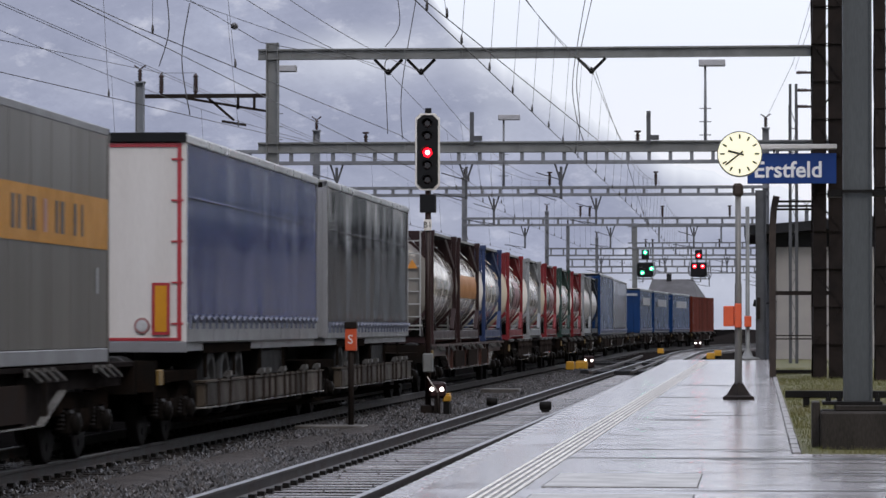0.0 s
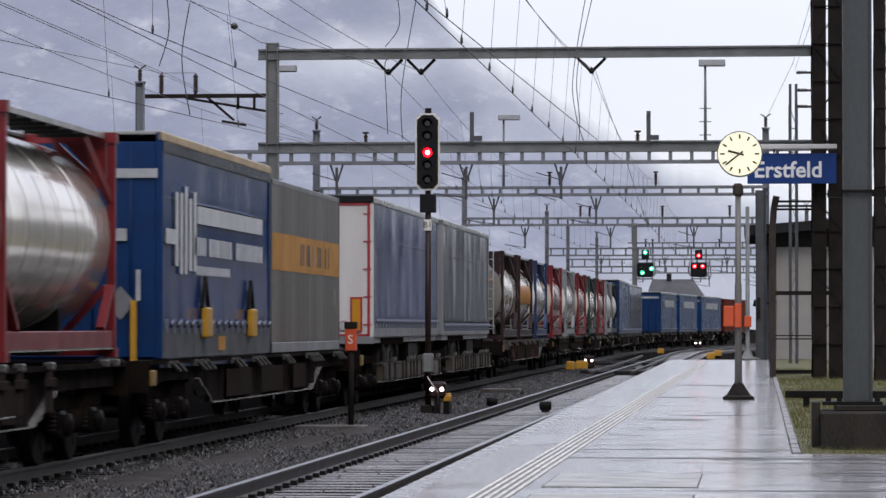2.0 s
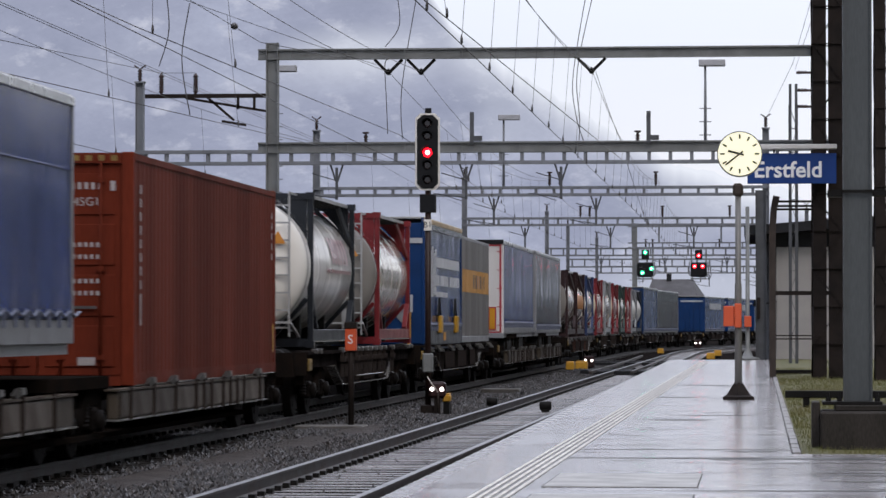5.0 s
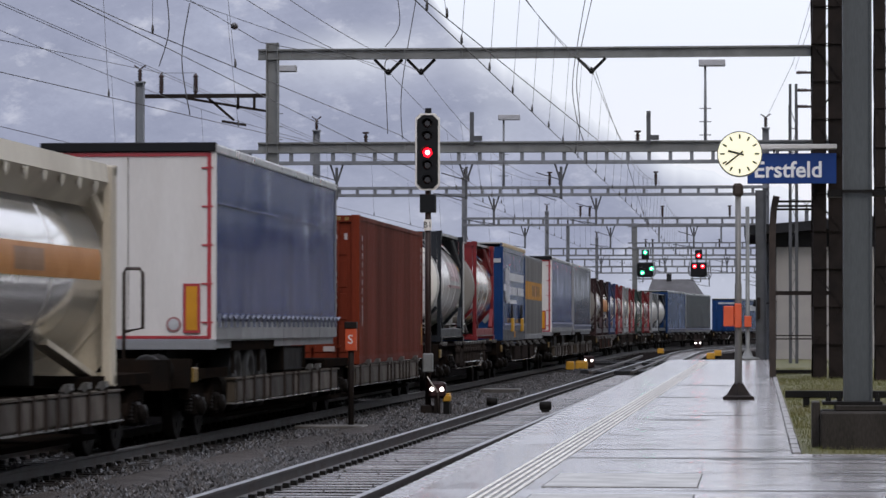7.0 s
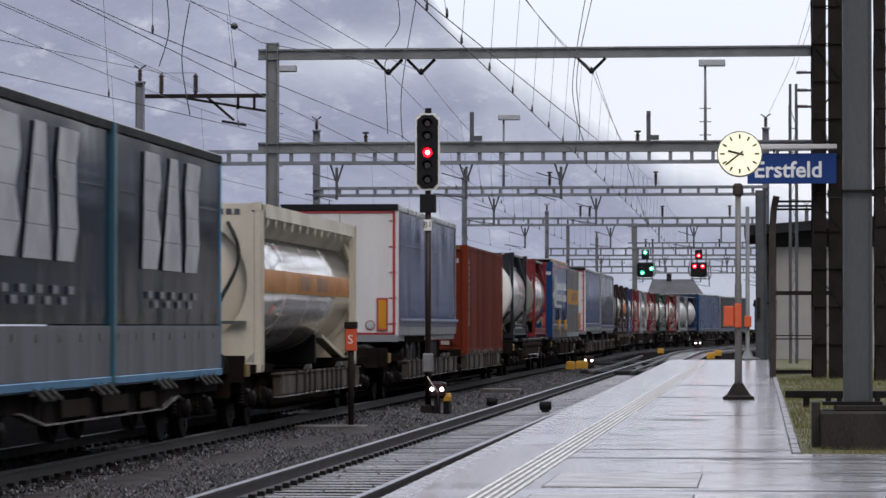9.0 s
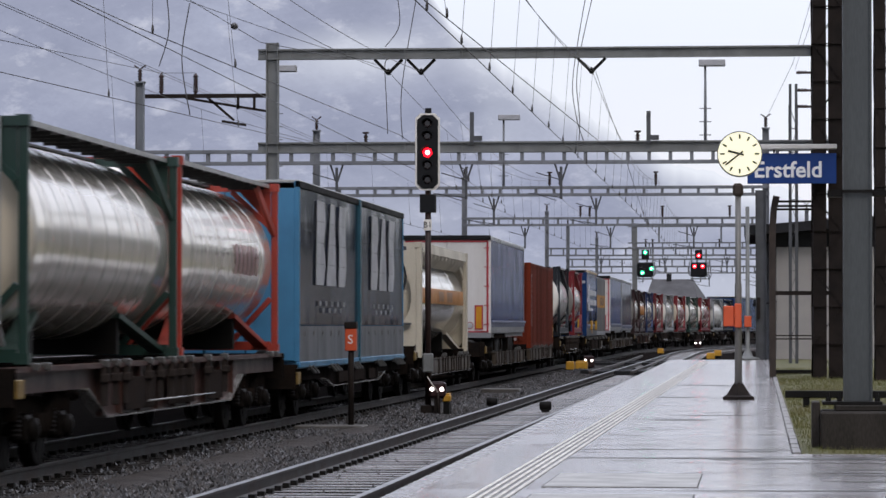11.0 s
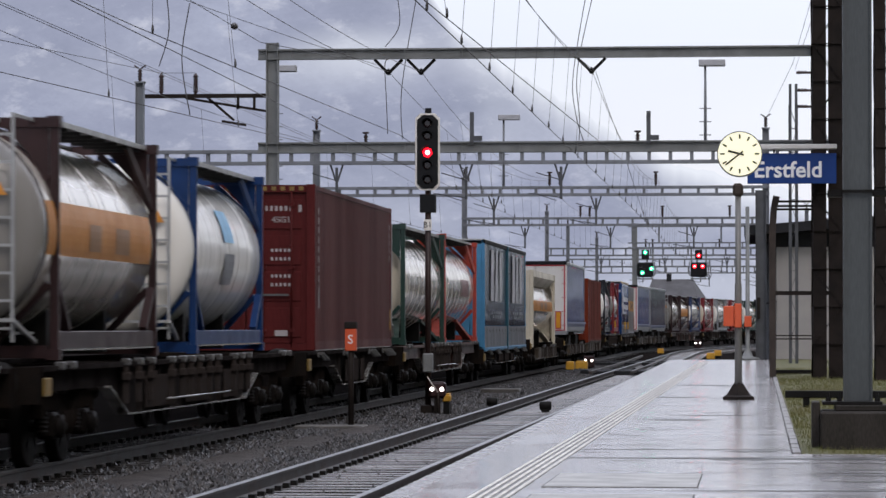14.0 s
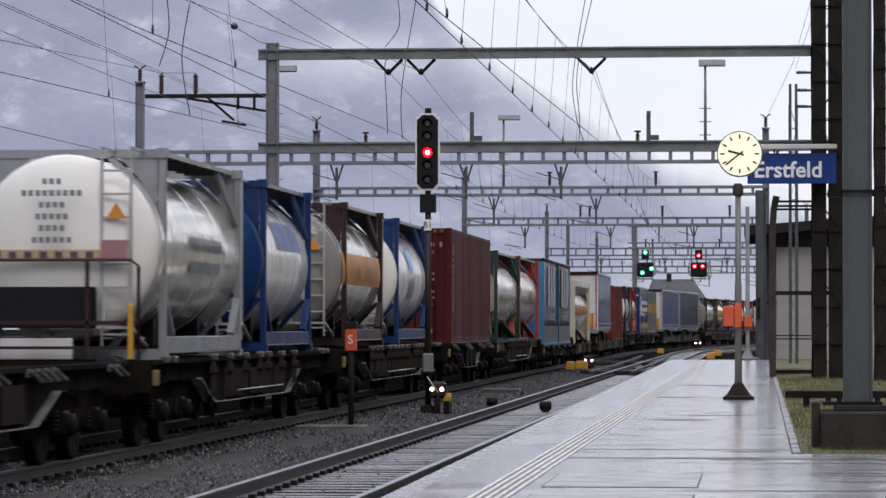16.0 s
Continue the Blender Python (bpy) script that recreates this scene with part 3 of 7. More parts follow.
def lawn():
    bm = bmesh.new()
    xs = [0.40, 1.2, 3, 8, 30]
    ys = [32.6 + 2.0 * i for i in range(60)]
    g = [[bm.verts.new((x, y, -0.02 + 0.05 * noise.noise(Vector((x, y * 0.7, 0))))) for x in xs] for y in ys]
    for a, b in zip(g, g[1:]):
        for i in range(len(xs) - 1):
            bm.faces.new((a[i], a[i + 1], b[i + 1], b[i])).smooth = True
    solo("lawn", bm, M["grass"], "wet brownish green lawn beside the platform", "lawn", kind="structure")
    rng = np.random.RandomState(8)
    n = 26000
    y = 32.8 * (100 / 32.8) ** rng.rand(n)
    x = 0.42 + 2.6 * rng.rand(n)
    h = 0.02 + 0.03 * rng.rand(n)
    a = rng.rand(n) * 6.28
    lean = (rng.rand(n, 2) - 0.5) * 0.06
    w = 0.006
    p0 = np.stack([x - w * np.cos(a), y - w * np.sin(a), np.full(n, -0.04)], -1)
    p1 = np.stack([x + w * np.cos(a), y + w * np.sin(a), np.full(n, -0.04)], -1)
    p2 = np.stack([x + lean[:, 0], y + lean[:, 1], h], -1)
    co = np.stack([p0, p1, p2], 1).reshape(-1, 3)
    me = bpy.data.meshes.new("grass_blades")
    me.from_pydata(co.tolist(), [], np.arange(3 * n).reshape(-1, 3).tolist())
    me.materials.append(M["blade"])
    tagged(new("grass_blades", me), "short wet grass blades, green and straw", "grass", kind="stuff")


M["concrete_wet"] = mat("wet_edge_concrete", (0.27, 0.255, 0.25), 0.25, 0.0, 0.3, 2.0, rough_var=0.15)
M["concrete_dark"] = mat("mossy_dark_concrete", (0.040, 0.034, 0.029), 0.7, 0.0, 0.5, 2.0, dirt=(0.016, 0.015, 0.011), dirt_amt=0.9, stretch=(1, 1, 0.3), spec=0.15)
M["kerb_wet"] = mat("wet_kerb_granite", (0.26, 0.245, 0.235), 0.4, 0.0, 0.35, 3.0, rough_var=0.15, spec=0.3)
M["tactile_bed"] = mat("dirty_tactile_strip", (0.16, 0.15, 0.14), 0.5, 0.0, 0.4, 4.0, fine=60, rough_var=0.12)
M["joint_dark"] = mat("dark_joint", (0.05, 0.048, 0.045), 0.6, 0.0, 0.3, 4)
M["strip"] = mat("dark_wet_asphalt", (0.060, 0.055, 0.052), 0.36, 0.0, 0.4, 2.0, fine=70, rough_var=0.12, spec=0.2)
M["streak"] = mat("brown_damp_asphalt", (0.11, 0.09, 0.078), 0.36, 0.0, 0.4, 2.0, fine=70, rough_var=0.1, spec=0.2)
M["cover"] = mat("pale_cover_plate", (0.34, 0.32, 0.29), 0.35, 0.0, 0.35, 3.0)
M["blade"] = mat("grass_blade", (0.115, 0.12, 0.030), 0.7, 0.0, 0.4, 0.9, dirt=(0.17, 0.14, 0.05), dirt_amt=0.8, bump=0)

ground()
railway_track("track_1", "wet railway track beside the platform with timber sleepers", PLAT_TRACK_X, 16, 340, 125)
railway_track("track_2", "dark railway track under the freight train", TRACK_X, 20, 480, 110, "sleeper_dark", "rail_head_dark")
platform()
lawn()
stones("ballast_between_tracks", "dark wet track ballast between the two tracks", -7.6, -5.35, 26, 150, 22000, lambda x, y: -0.525 + 0.02 * math.sin(x * 3 + y))
stones("ballast_in_track", "wet ballast between the sleepers of the platform track", -5.1, -2.9, 26, 130, 3000, lambda x, y: -0.555)
stones("ballast_far_track", "dark ballast along the freight track", -10.5, -7.6, 28, 150, 5000, lambda x, y: -0.53, key="train_shade_stone")


# ---- overhead line gantries ----
def girder_gantry():
    y = 82.0
    g = thing("overhead_line_gantry", "grey steel portal with two solid cross beams over the tracks", "gantry")
    for z in (7.86, 5.58):
        bm = bmesh.new()
        x1 = 1.35 if z > 6 else 1.8
        box(bm, -12.2, x1, y - 0.09, y + 0.09, z - 0.13, z - 0.09)
        box(bm, -12.2, x1, y - 0.09, y + 0.09, z + 0.09, z + 0.13)
        box(bm, -12.2, x1, y - 0.02, y + 0.02, z - 0.09, z + 0.09)
        x = -11.4
        while x < 1:
            box(bm, x - 0.01, x + 0.01, y - 0.08, y - 0.02, z - 0.09, z + 0.09)
            x += 1.4
        part("cross_beam", bm, M["gantry"], g)
    bm = bmesh.new()
    section(bm, -11.85, y, -0.6, 8.15, 0.30, 0.26, 0.03)
    part("mast", bm, M["gantry"], g)
    # short stubs on the lower beam
    for x in (-6.95, -2.67):
        bm = bmesh.new()
        box(bm, x - 0.05, x + 0.05, y - 0.16, y - 0.1, 5.62, 6.42)
        box(bm, x + 0.05, x + 0.25, y - 0.16, y - 0.1, 5.72, 5.84)
        part("stub_post", bm, M["arm_grey"], g)
    for x in (-9.0, -8.2, -4.05):
        bm = bmesh.new()
        bar(bm, (x - 0.34, y, 7.72), (x, y, 7.38), 0.07)
        bar(bm, (x + 0.34, y, 7.72), (x, y, 7.38), 0.07)
        lathe(bm, [(-0.06, 0.02), (-0.04, 0.06), (0.05, 0.06), (0.1, 0.02)], "z", (x, y, 7.4), 8)
        part("hanger", bm, M["steel_dark"], g, "dark V-shaped wire hanger")
    # side arm with insulators, beyond the mast
    bm = bmesh.new()
    z = 6.86
    box(bm, -15.0, -12.0, y - 0.05, y + 0.05, z - 0.05, z + 0.05)
    bar(bm, (-14.0, y, z - 0.05), (-12.0, y, z - 0.38), 0.06)
    for x in (-12.3, -12.7):
        bar(bm, (x, y, z), (x, y, z - 0.33), 0.06)
    bar(bm, (-13.5, y, z), (-12.8, y, z - 0.6), 0.06)
    bar(bm, (-13.1, y, z - 0.62), (-12.5, y, z - 0.72), 0.06)
    part("side_arm", bm, M["mast_dark"], g)
    for x in (-14.6, -13.75):
        bm = bmesh.new()
        lathe(bm, [(0.05, 0.03)] + [(0.08 + 0.06 * i + d, r) for i in range(7) for d, r in ((0, 0.035), (0.03, 0.075))] + [(0.56, 0.02)], "z", (x, y, z), 10)
        part("insulator", bm, M["ceramic"], g, "brown ribbed insulator")
    return g


def ladder_gantry(y, x0, x1, z, depth, bay, mast_top, mat_key="gantry_far", right_mast=True):
    g = thing("overhead_line_gantry", "grey open-frame steel gantry across the tracks", "gantry", group="ladder gantries")
    bm = bmesh.new()
    for dz in (-depth / 2, depth / 2):
        box(bm, x0, x1, y - 0.15, y + 0.15, z + dz - 0.06, z + dz + 0.06)
    x = x0 + bay / 2
    while x < x1:
        box(bm, x - 0.06, x + 0.06, y - 0.1, y + 0.1, z - depth / 2 + 0.06, z + depth / 2 - 0.06)
        x += bay
    part("cross_beam", bm, M[mat_key], g)
    for x in ((x0 + 0.15, x1 - 0.15) if right_mast else (x0 + 0.15,)):
        bm = bmesh.new()
        section(bm, x, y, -0.6, mast_top, 0.28, 0.28, 0.03)
        box(bm, x - 0.17, x + 0.17, y - 0.17, y + 0.17, mast_top, mast_top + 0.06)
        part("mast", bm, M[mat_key], g)
        bm = bmesh.new()
        lathe(bm, [(0.06, 0.04)] + [(0.1 + 0.09 * i + d, r) for i in range(4) for d, r in ((0, 0.045), (0.045, 0.09))] + [(0.5, 0.03)], "z", (x, y, mast_top), 8)
        bar(bm, (x - 0.2, y, mast_top + 0.62), (x, y, mast_top + 0.48), 0.05)
        bar(bm, (x + 0.2, y, mast_top + 0.62), (x, y, mast_top + 0.48), 0.05)
        part("insulator", bm, M["ceramic"], g, "brown insulator on the mast head")
    # insulators standing on the beam
    for x in ((-8.72, -8.28, -4.3) if y == 141 else (-4.12, -13.4) if y == 115 else (-9.6, -9.1, -5.2, -1.6) if y == 182 else (-8.2, -7.7, -2.9) if y == 245 else ()):
        bm = bmesh.new()
        zt = z + depth / 2 + 0.06
        lathe(bm, [(0.0, 0.03)] + [(0.06 + 0.08 * i + d, q) for i in range(5) for d, q in ((0, 0.04), (0.04, 0.085))] + [(0.52, 0.03), (0.56, 0.12), (0.6, 0.12), (0.61, 0.03)], "z", (x, y, zt), 8)
        part("insulator", bm, M["ceramic"], g, "dark ribbed insulator")
    # drop arms with steady arms over each track
    cx, a = track_point(y, 0)
    for x in {115: (-9.96, -6.72, -14.4), 141: (-11.05, -6.78)}.get(y, [tx + cx.x + 0.95 for tx in (TRACK_X, PLAT_TRACK_X, TRACK_X - 4.6)]):
        if not x0 < x < x1:
            continue
        bm = bmesh.new()
        zb = z - depth / 2
        bar(bm, (x - 0.23, y, zb), (x - 0.03, y, zb - 0.62), 0.06)
        bar(bm, (x + 0.23, y, zb), (x + 0.03, y, zb - 0.62), 0.06)
        box(bm, x - 0.3, x + 0.3, y - 0.08, y + 0.08, zb - 0.03, zb + 0.004)
        bar(bm, (x, y, zb - 0.15), (x, y, zb - 1.25), 0.09)
        bar(bm, (x, y, zb - 1.2), (x - 1.1, y, zb - 1.05), 0.04, n=6)
        bar(bm, (x, y, zb - 0.6), (x - 0.85, y, zb - 0.35), 0.04, n=6)
        bar(bm, (x - 0.95, y, zb - 1.05), (x - 0.15, y, zb - 1.3), 0.03, n=6)
        part("drop_arm", bm, M["arm_grey"], g, "grey drop arm with steady arm")
    return g


girder_gantry()
ladder_gantry(115, -21.37, 1.3, 7.0, 0.40, 0.72, 9.58, right_mast=False)
ladder_gantry(141, -18.66, 0.40, 6.85, 0.30, 0.75, 9.4)
ladder_gantry(182, -16.0, -0.2, 6.85, 0.36, 0.8, 9.2, right_mast=False)
ladder_gantry(245, -15.5, 3.5, 6.6, 0.50, 0.9, 9.5)
ladder_gantry(272, -15.5, 5.5, 6.3, 0.60, 1.0, 9.3)
ladder_gantry(310, -15.0, 9.5, 6.4, 0.6, 1.0, 9.3)


# ---- wires ----
def catenary(contact, mess, label, sag=0.75, drop=5.0):
    """Contact wire and carrier through their supports, with droppers between them."""
    g = thing("overhead_line", label, "overhead wire")

    def along(nodes, y, dip):
        for a, b in zip(nodes, nodes[1:]):
            if a[0] <= y <= b[0]:
                u = (y - a[0]) / (b[0] - a[0])
                z = a[2] + (b[2] - a[2]) * u - dip * 4 * u * (1 - u) * ((b[0] - a[0]) / 60.0) ** 2
                return Vector((a[1] + (b[1] - a[1]) * u, y, z))
        return None

    bm = bmesh.new()
    for a, b in zip(contact, contact[1:]):
        bar(bm, (a[1], a[0], a[2]), (b[1], b[0], b[2]), 0.015, n=5)
    part("contact_wire", bm, M["wire"], g)
    bm = bmesh.new()
    y0, y1 = mess[0][0], mess[-1][0]
    ys = [y0 + (y1 - y0) * k / 60 for k in range(61)]
    ys = sorted(set(ys + [m[0] for m in mess]))
    pipe(bm, [along(mess, y, sag) for y in ys], 0.014, 5)
    part("carrier_wire", bm, M["wire"], g)
    y = max(y0, contact[0][0]) + 2
    while y < min(y1, contact[-1][0]):
        p, q = along(contact, y, 0), along(mess, y, sag)
        if abs(p.x - q.x) > 0.3:
            y += drop
            continue
        bm = bmesh.new()
        bar(bm, p, q, 0.007)
        lathe(bm, [(0.0, 0.010), (0.03, 0.020), (0.08, 0.020), (0.14, 0.006)], "z", p, 5)
        part("dropper", bm, M["wire"], g)
        y += drop
    return g


catenary([(20, -4.10, 5.15), (112, -4.22, 5.15), (182, -4.5, 5.15), (245, -3.4, 5.15)], [(20, -4.0, 8.0), (82, -4.03, 7.4), (141, -4.2, 7.3), (182, -4.4, 7.1), (245, -3.4, 7.0)],
         "contact and carrier wire over the platform track")
catenary([(20, -4.43, 5.15), (82, -3.19, 5.15), (141, -4.6, 5.2)], [(20, -4.4, 8.3), (82, -3.95, 7.40), (141, -4.5, 7.35)], "second contact wire over the platform track", drop=7.0)
catenary([(20, -8.06, 5.15), (70, -8.55, 5.15), (141, -8.9, 5.15), (205, -8.7, 5.15), (260, -6.6, 5.15)], [(20, -8.8, 8.1), (82, -8.99, 7.42), (141, -8.9, 7.3), (182, -8.8, 7.1), (245, -7.5, 7.0)],
         "contact and carrier wire over the freight track")
catenary([(20, -8.6, 5.25), (45, -8.35, 5.25), (70, -7.45, 5.2), (115, -8.6, 5.3)], [(20, -8.4, 8.3), (82, -8.2, 7.42), (141, -8.7, 7.4)], "second contact wire over the freight track", drop=6.0)
catenary([(20, -13.6, 5.2), (52, -11.84, 5.2), (82, -8.9, 5.2)], [(20, -13.5, 7.6), (52, -11.9, 7.45), (82, -9.3, 7.6)], "wires over a yard track behind the freight train", 0.3, 9.0)
catenary([(50, -14.6, 5.0), (115, -13.5, 5.1), (182, -12.6, 5.1)], [(50, -14.7, 7.2), (115, -13.6, 7.2), (182, -12.7, 7.0)], "wires over the far yard track", 0.4, 11.0)


def jumper(pts, label="hanging curved jumper cable"):
    bm = bmesh.new()
    q = [Vector(p) for p in pts]
    out = []
    for k in range(len(q) - 1):
        a, b, c, d = q[max(0, k - 1)], q[k], q[k + 1], q[min(len(q) - 1, k + 2)]
        for i in range(6):
            u = i / 6
            out.append(0.5 * ((2 * b) + (c - a) * u + (2 * a - 5 * b + 4 * c - d) * u * u + (3 * b - a - 3 * c + d) * u ** 3))
    pipe(bm, out + [q[-1]], 0.022, 5)
    solo("jumper_cable", bm, M["wire"], label, "cable", group="jumper cables")


jumper([(-8.85, 82.2, 9.56), (-8.75, 82.2, 8.6), (-9.1, 82.2, 8.05)])
jumper([(-9.0, 82.05, 7.74), (-9.11, 82.2, 7.6), (-9.07, 82.2, 6.68), (-9.04, 82.2, 5.92)])
jumper([(-8.28, 82.2, 9.56), (-8.69, 82.2, 7.09), (-8.68, 82.2, 5.79)])
jumper([(-4.1, 82.2, 9.8), (-4.5, 82.2, 7.4), (-4.45, 82.2, 6.4), (-4.25, 82.2, 5.7)])
jumper([(-3.9, 82.2, 9.8), (-4.4, 82.2, 7.5), (-4.35, 82.2, 6.2), (-4.4, 82.2, 5.3)])
jumper([(-11.33, 64, 7.82), (-11.25, 64, 6.9), (-11.44, 64, 6.2)])
jumper([(-10.85, 64, 7.4), (-11.0, 64, 6.33), (-10.84, 64, 5.26)])
bm = bmesh.new()
bar(bm, (-10.9, 40, 7.6), (-10.46, 70.6, 7.2), 0.016, n=5)
bar(bm, (-10.46, 70.6, 7.2), (-10.0, 82, 7.75), 0.016, n=5)
lathe(bm, [(-0.12, 0.02), (-0.06, 0.07), (0.06, 0.07), (0.12, 0.02)], "y", (-10.5, 67.3, 7.25), 10)
solo("anchor_wire", bm, M["wire"], "anchor wire with a dark insulator bead", "cable")
for a, b in (((-13.5, 45, 7.0), (-13.85, 115, 7.0)), ((-13.6, 45, 7.08), (-13.9, 115, 7.1)), ((-14.6, 82, 7.43), (-13.6, 58, 6.3)), ((-13.75, 82, 7.43), (-14.6, 82, 7.43)), ((0.30, 141, 9.9), (1.12, 115, 10.1)), ((1.12, 115, 10.1), (1.5, 60, 9.0)), ((1.2, 115, 9.9), (1.7, 60, 9.0))):
    bm = bmesh.new()
    bar(bm, a, b, 0.014, n=5)
    solo("feeder_wire", bm, M["wire"], "thin feeder wire between insulators", "cable", group="feeder wires")


# ---- lineside things ----
def main_signal():
    x, y = -6.62, 67.6
    g = thing("signal", "tall black railway colour light signal showing red", "railway signal", loc=(x, y, 0))
    bm = bmesh.new()
    bar(bm, (0, 0, -0.6), (0, 0, 4.1), 0.12, n=12)
    part("post", bm, M["post_brown"], g, "dark brown painted tube post")
    # target board with cut corners
    w, z0, z1, c = 0.21, 3.98, 5.45, 0.10
    for name, grow, y0, y1, key in (("border", 0.036, -0.115, -0.06, "sign_border"), ("board", 0.0, -0.135, -0.05, "black")):
        bm = bmesh.new()
        W, A, B = w + grow, z0 - grow, z1 + grow
        ring = [(-W + c, A), (W - c, A), (W, A + c), (W, B - c), (W - c, B), (-W + c, B), (-W, B - c), (-W, A + c)]
        lo = [bm.verts.new((p, y0, q)) for p, q in ring]
        hi = [bm.verts.new((p, y1, q)) for p, q in ring]
        bm.faces.new(lo)
        bm.faces.new(hi[::-1])
        for i in range(8):
            bm.faces.new((lo[i], hi[i], hi[(i + 1) % 8], lo[(i + 1) % 8]))
        part(name, bm, M[key], g)
    bm = bmesh.new()
    box(bm, -0.17, 0.17, -0.05, 0.22, 4.05, 5.4, 0.02)
    box(bm, -0.06, 0.06, -0.02, 0.1, 5.4, 5.6)
    part("housing", bm, M["black"], g)
    for i, z in enumerate((5.28, 5.03, 4.70, 4.44, 4.15)):
        if i == 2:
            key, r = "red_light", 0.095
        else:
            key, r = "lens_dark", 0.085
        bm = bmesh.new()
        lathe(bm, [(-0.15, r * 0.6), (-0.145, r), (-0.13, r)], "y", (0, 0, z), 16)
        lamp = part("lamp", bm, M[key], g, "glowing red lamp" if i == 2 else "unlit dark lens")
        if i == 2:
            bm = bmesh.new()
            lathe(bm, [(-0.158, 0.025), (-0.154, 0.046), (-0.145, 0.046)], "y", (0, 0, z), 14)
            part("lamp_core", bm, M["lamp_core"], lamp)
        bm = bmesh.new()
        for k in range(8):
            a0, a1 = math.pi * k / 8, math.pi * (k + 1) / 8
            q = [(1.25 * r * math.cos(a), 1.25 * r * math.sin(a)) for a in (a0, a1)]
            vs = [bm.verts.new(v) for v in ((q[0][0], -0.27, z + q[0][1]), (q[1][0], -0.27, z + q[1][1]), (q[1][0], -0.13, z + q[1][1]), (q[0][0], -0.13, z + q[0][1]))]
            bm.faces.new(vs)
        part("hood", bm, M["black"], g)
    bm = bmesh.new()
    box(bm, -0.16, 0.16, -0.1, 0.1, 3.5, 3.86, 0.01)
    part("lower_box", bm, M["black"], g)
    bm = bmesh.new()
    box(bm, -0.075, 0.075, -0.1, -0.06, 3.14, 3.36)
    plate = part("number_plate", bm, M["sign_border"], g, "small white plate")
    letters("B1", 0.17, M["black"], g, pose(0, -0.104, 3.25))
    bm = bmesh.new()
    box(bm, -0.1, 0.1, -0.14, 0.1, 0.30, 0.68, 0.02)
    part("junction_box", bm, M["gantry"], g)
    bm = bmesh.new()
    box(bm, -0.14, 0.14, -0.14, 0.14, -0.7, -0.35, 0.02)
    part("foot", bm, M["mast_dark"], g)


M["sign_border"] = mat("signal_white_border", (0.78, 0.74, 0.68), 0.5, 0.0, 0.15, 4, bump=0)


M["post_brown"] = mat("brown_post_paint", (0.032, 0.016, 0.013), 0.45, 0.0, 0.4, 3, spec=0.3)
M["dwarf_case"] = mat("dark_red_brown_case", (0.030, 0.012, 0.012), 0.5, 0.0, 0.4, 4, spec=0.25)


def dwarf_signal(x, y, z, s=1.0, lift=0.0):
    g = thing("dwarf_signal", "small ground signal with two white lamps lit", "railway signal", group="dwarf signals", loc=(x, y, z))
    bm = bmesh.new()
    box(bm, -0.17 * s, 0.17 * s, -0.05, 0.2, 0.24 + lift, 0.57 * s + lift, 0.05)
    part("housing", bm, M["dwarf_case"], g)
    bm = bmesh.new()
    box(bm, -0.06, 0.06, 0.0, 0.12, -0.3, 0.24 + lift)
    part("foot", bm, M["mast_dark"], g)
    for dx in (-0.1 * s, 0.1 * s):
        bm = bmesh.new()
        lathe(bm, [(-0.09, 0.03), (-0.085, 0.041 * s), (-0.05, 0.041 * s)], "y", (dx, 0, 0.42 * s + lift), 14)
        part("lamp", bm, M["white_light"], g, "glowing white lamp")
    return g


def switch_motor(x, y, z, w=0.3, k=1.0):
    g = thing("switch_motor", "yellow painted point machine box beside the track", "point machine", group="yellow boxes", loc=(x, y, z))
    bm = bmesh.new()
    box(bm, -w, w, -0.35 * k, 0.35 * k, 0.0, 0.28 * k, 0.02)
    part("case", bm, M["yellow"], g)
    bm = bmesh.new()
    box(bm, -w * 0.9, w * 0.9, -0.3 * k, 0.3 * k, 0.28 * k, 0.33 * k, 0.01)
    part("lid", bm, M["yellow"], g)
    bm = bmesh.new()
    box(bm, -w * 0.8, w * 0.8, -0.3 * k, 0.3 * k, -0.25, 0.0)
    part("base", bm, M["steel_dark"], g)


def s_post():
    g = thing("marker_post", "dark post with orange box marked with a letter", "marker post", loc=(-7.0, 57.9, 0))
    bm = bmesh.new()
    bar(bm, (0, 0, -0.55), (0, 0, 1.25), 0.10, n=10)
    part("post", bm, M["mast_dark"], g)
    bm = bmesh.new()
    box(bm, -0.095, 0.095, -0.10, 0.10, 0.80, 1.18, 0.012)
    part("orange_box", bm, M["orange"], g)
    bm = bmesh.new()
    box(bm, -0.105, 0.105, -0.11, 0.11, 1.18, 1.30, 0.012)
    part("cap", bm, M["mast_dark"], g)
    letters("S", 0.22, M["sign_white"], g, pose(0, -0.106, 0.99))
    bm = bmesh.new()
    box(bm, -7.9, -6.72, 57.2, 58.1, -0.62, -0.47, 0.02)
    solo("cover_slab", bm, M["concrete"], "flat concrete slab on the ballast around the marker post", "concrete slab")
    bm = bmesh.new()
    box(bm, -7.3, -6.3, 88.8, 89.6, -0.62, -0.42, 0.02)
    solo("cover_slab", bm, M["concrete"], "flat concrete cable cover lying in the ballast", "concrete slab")


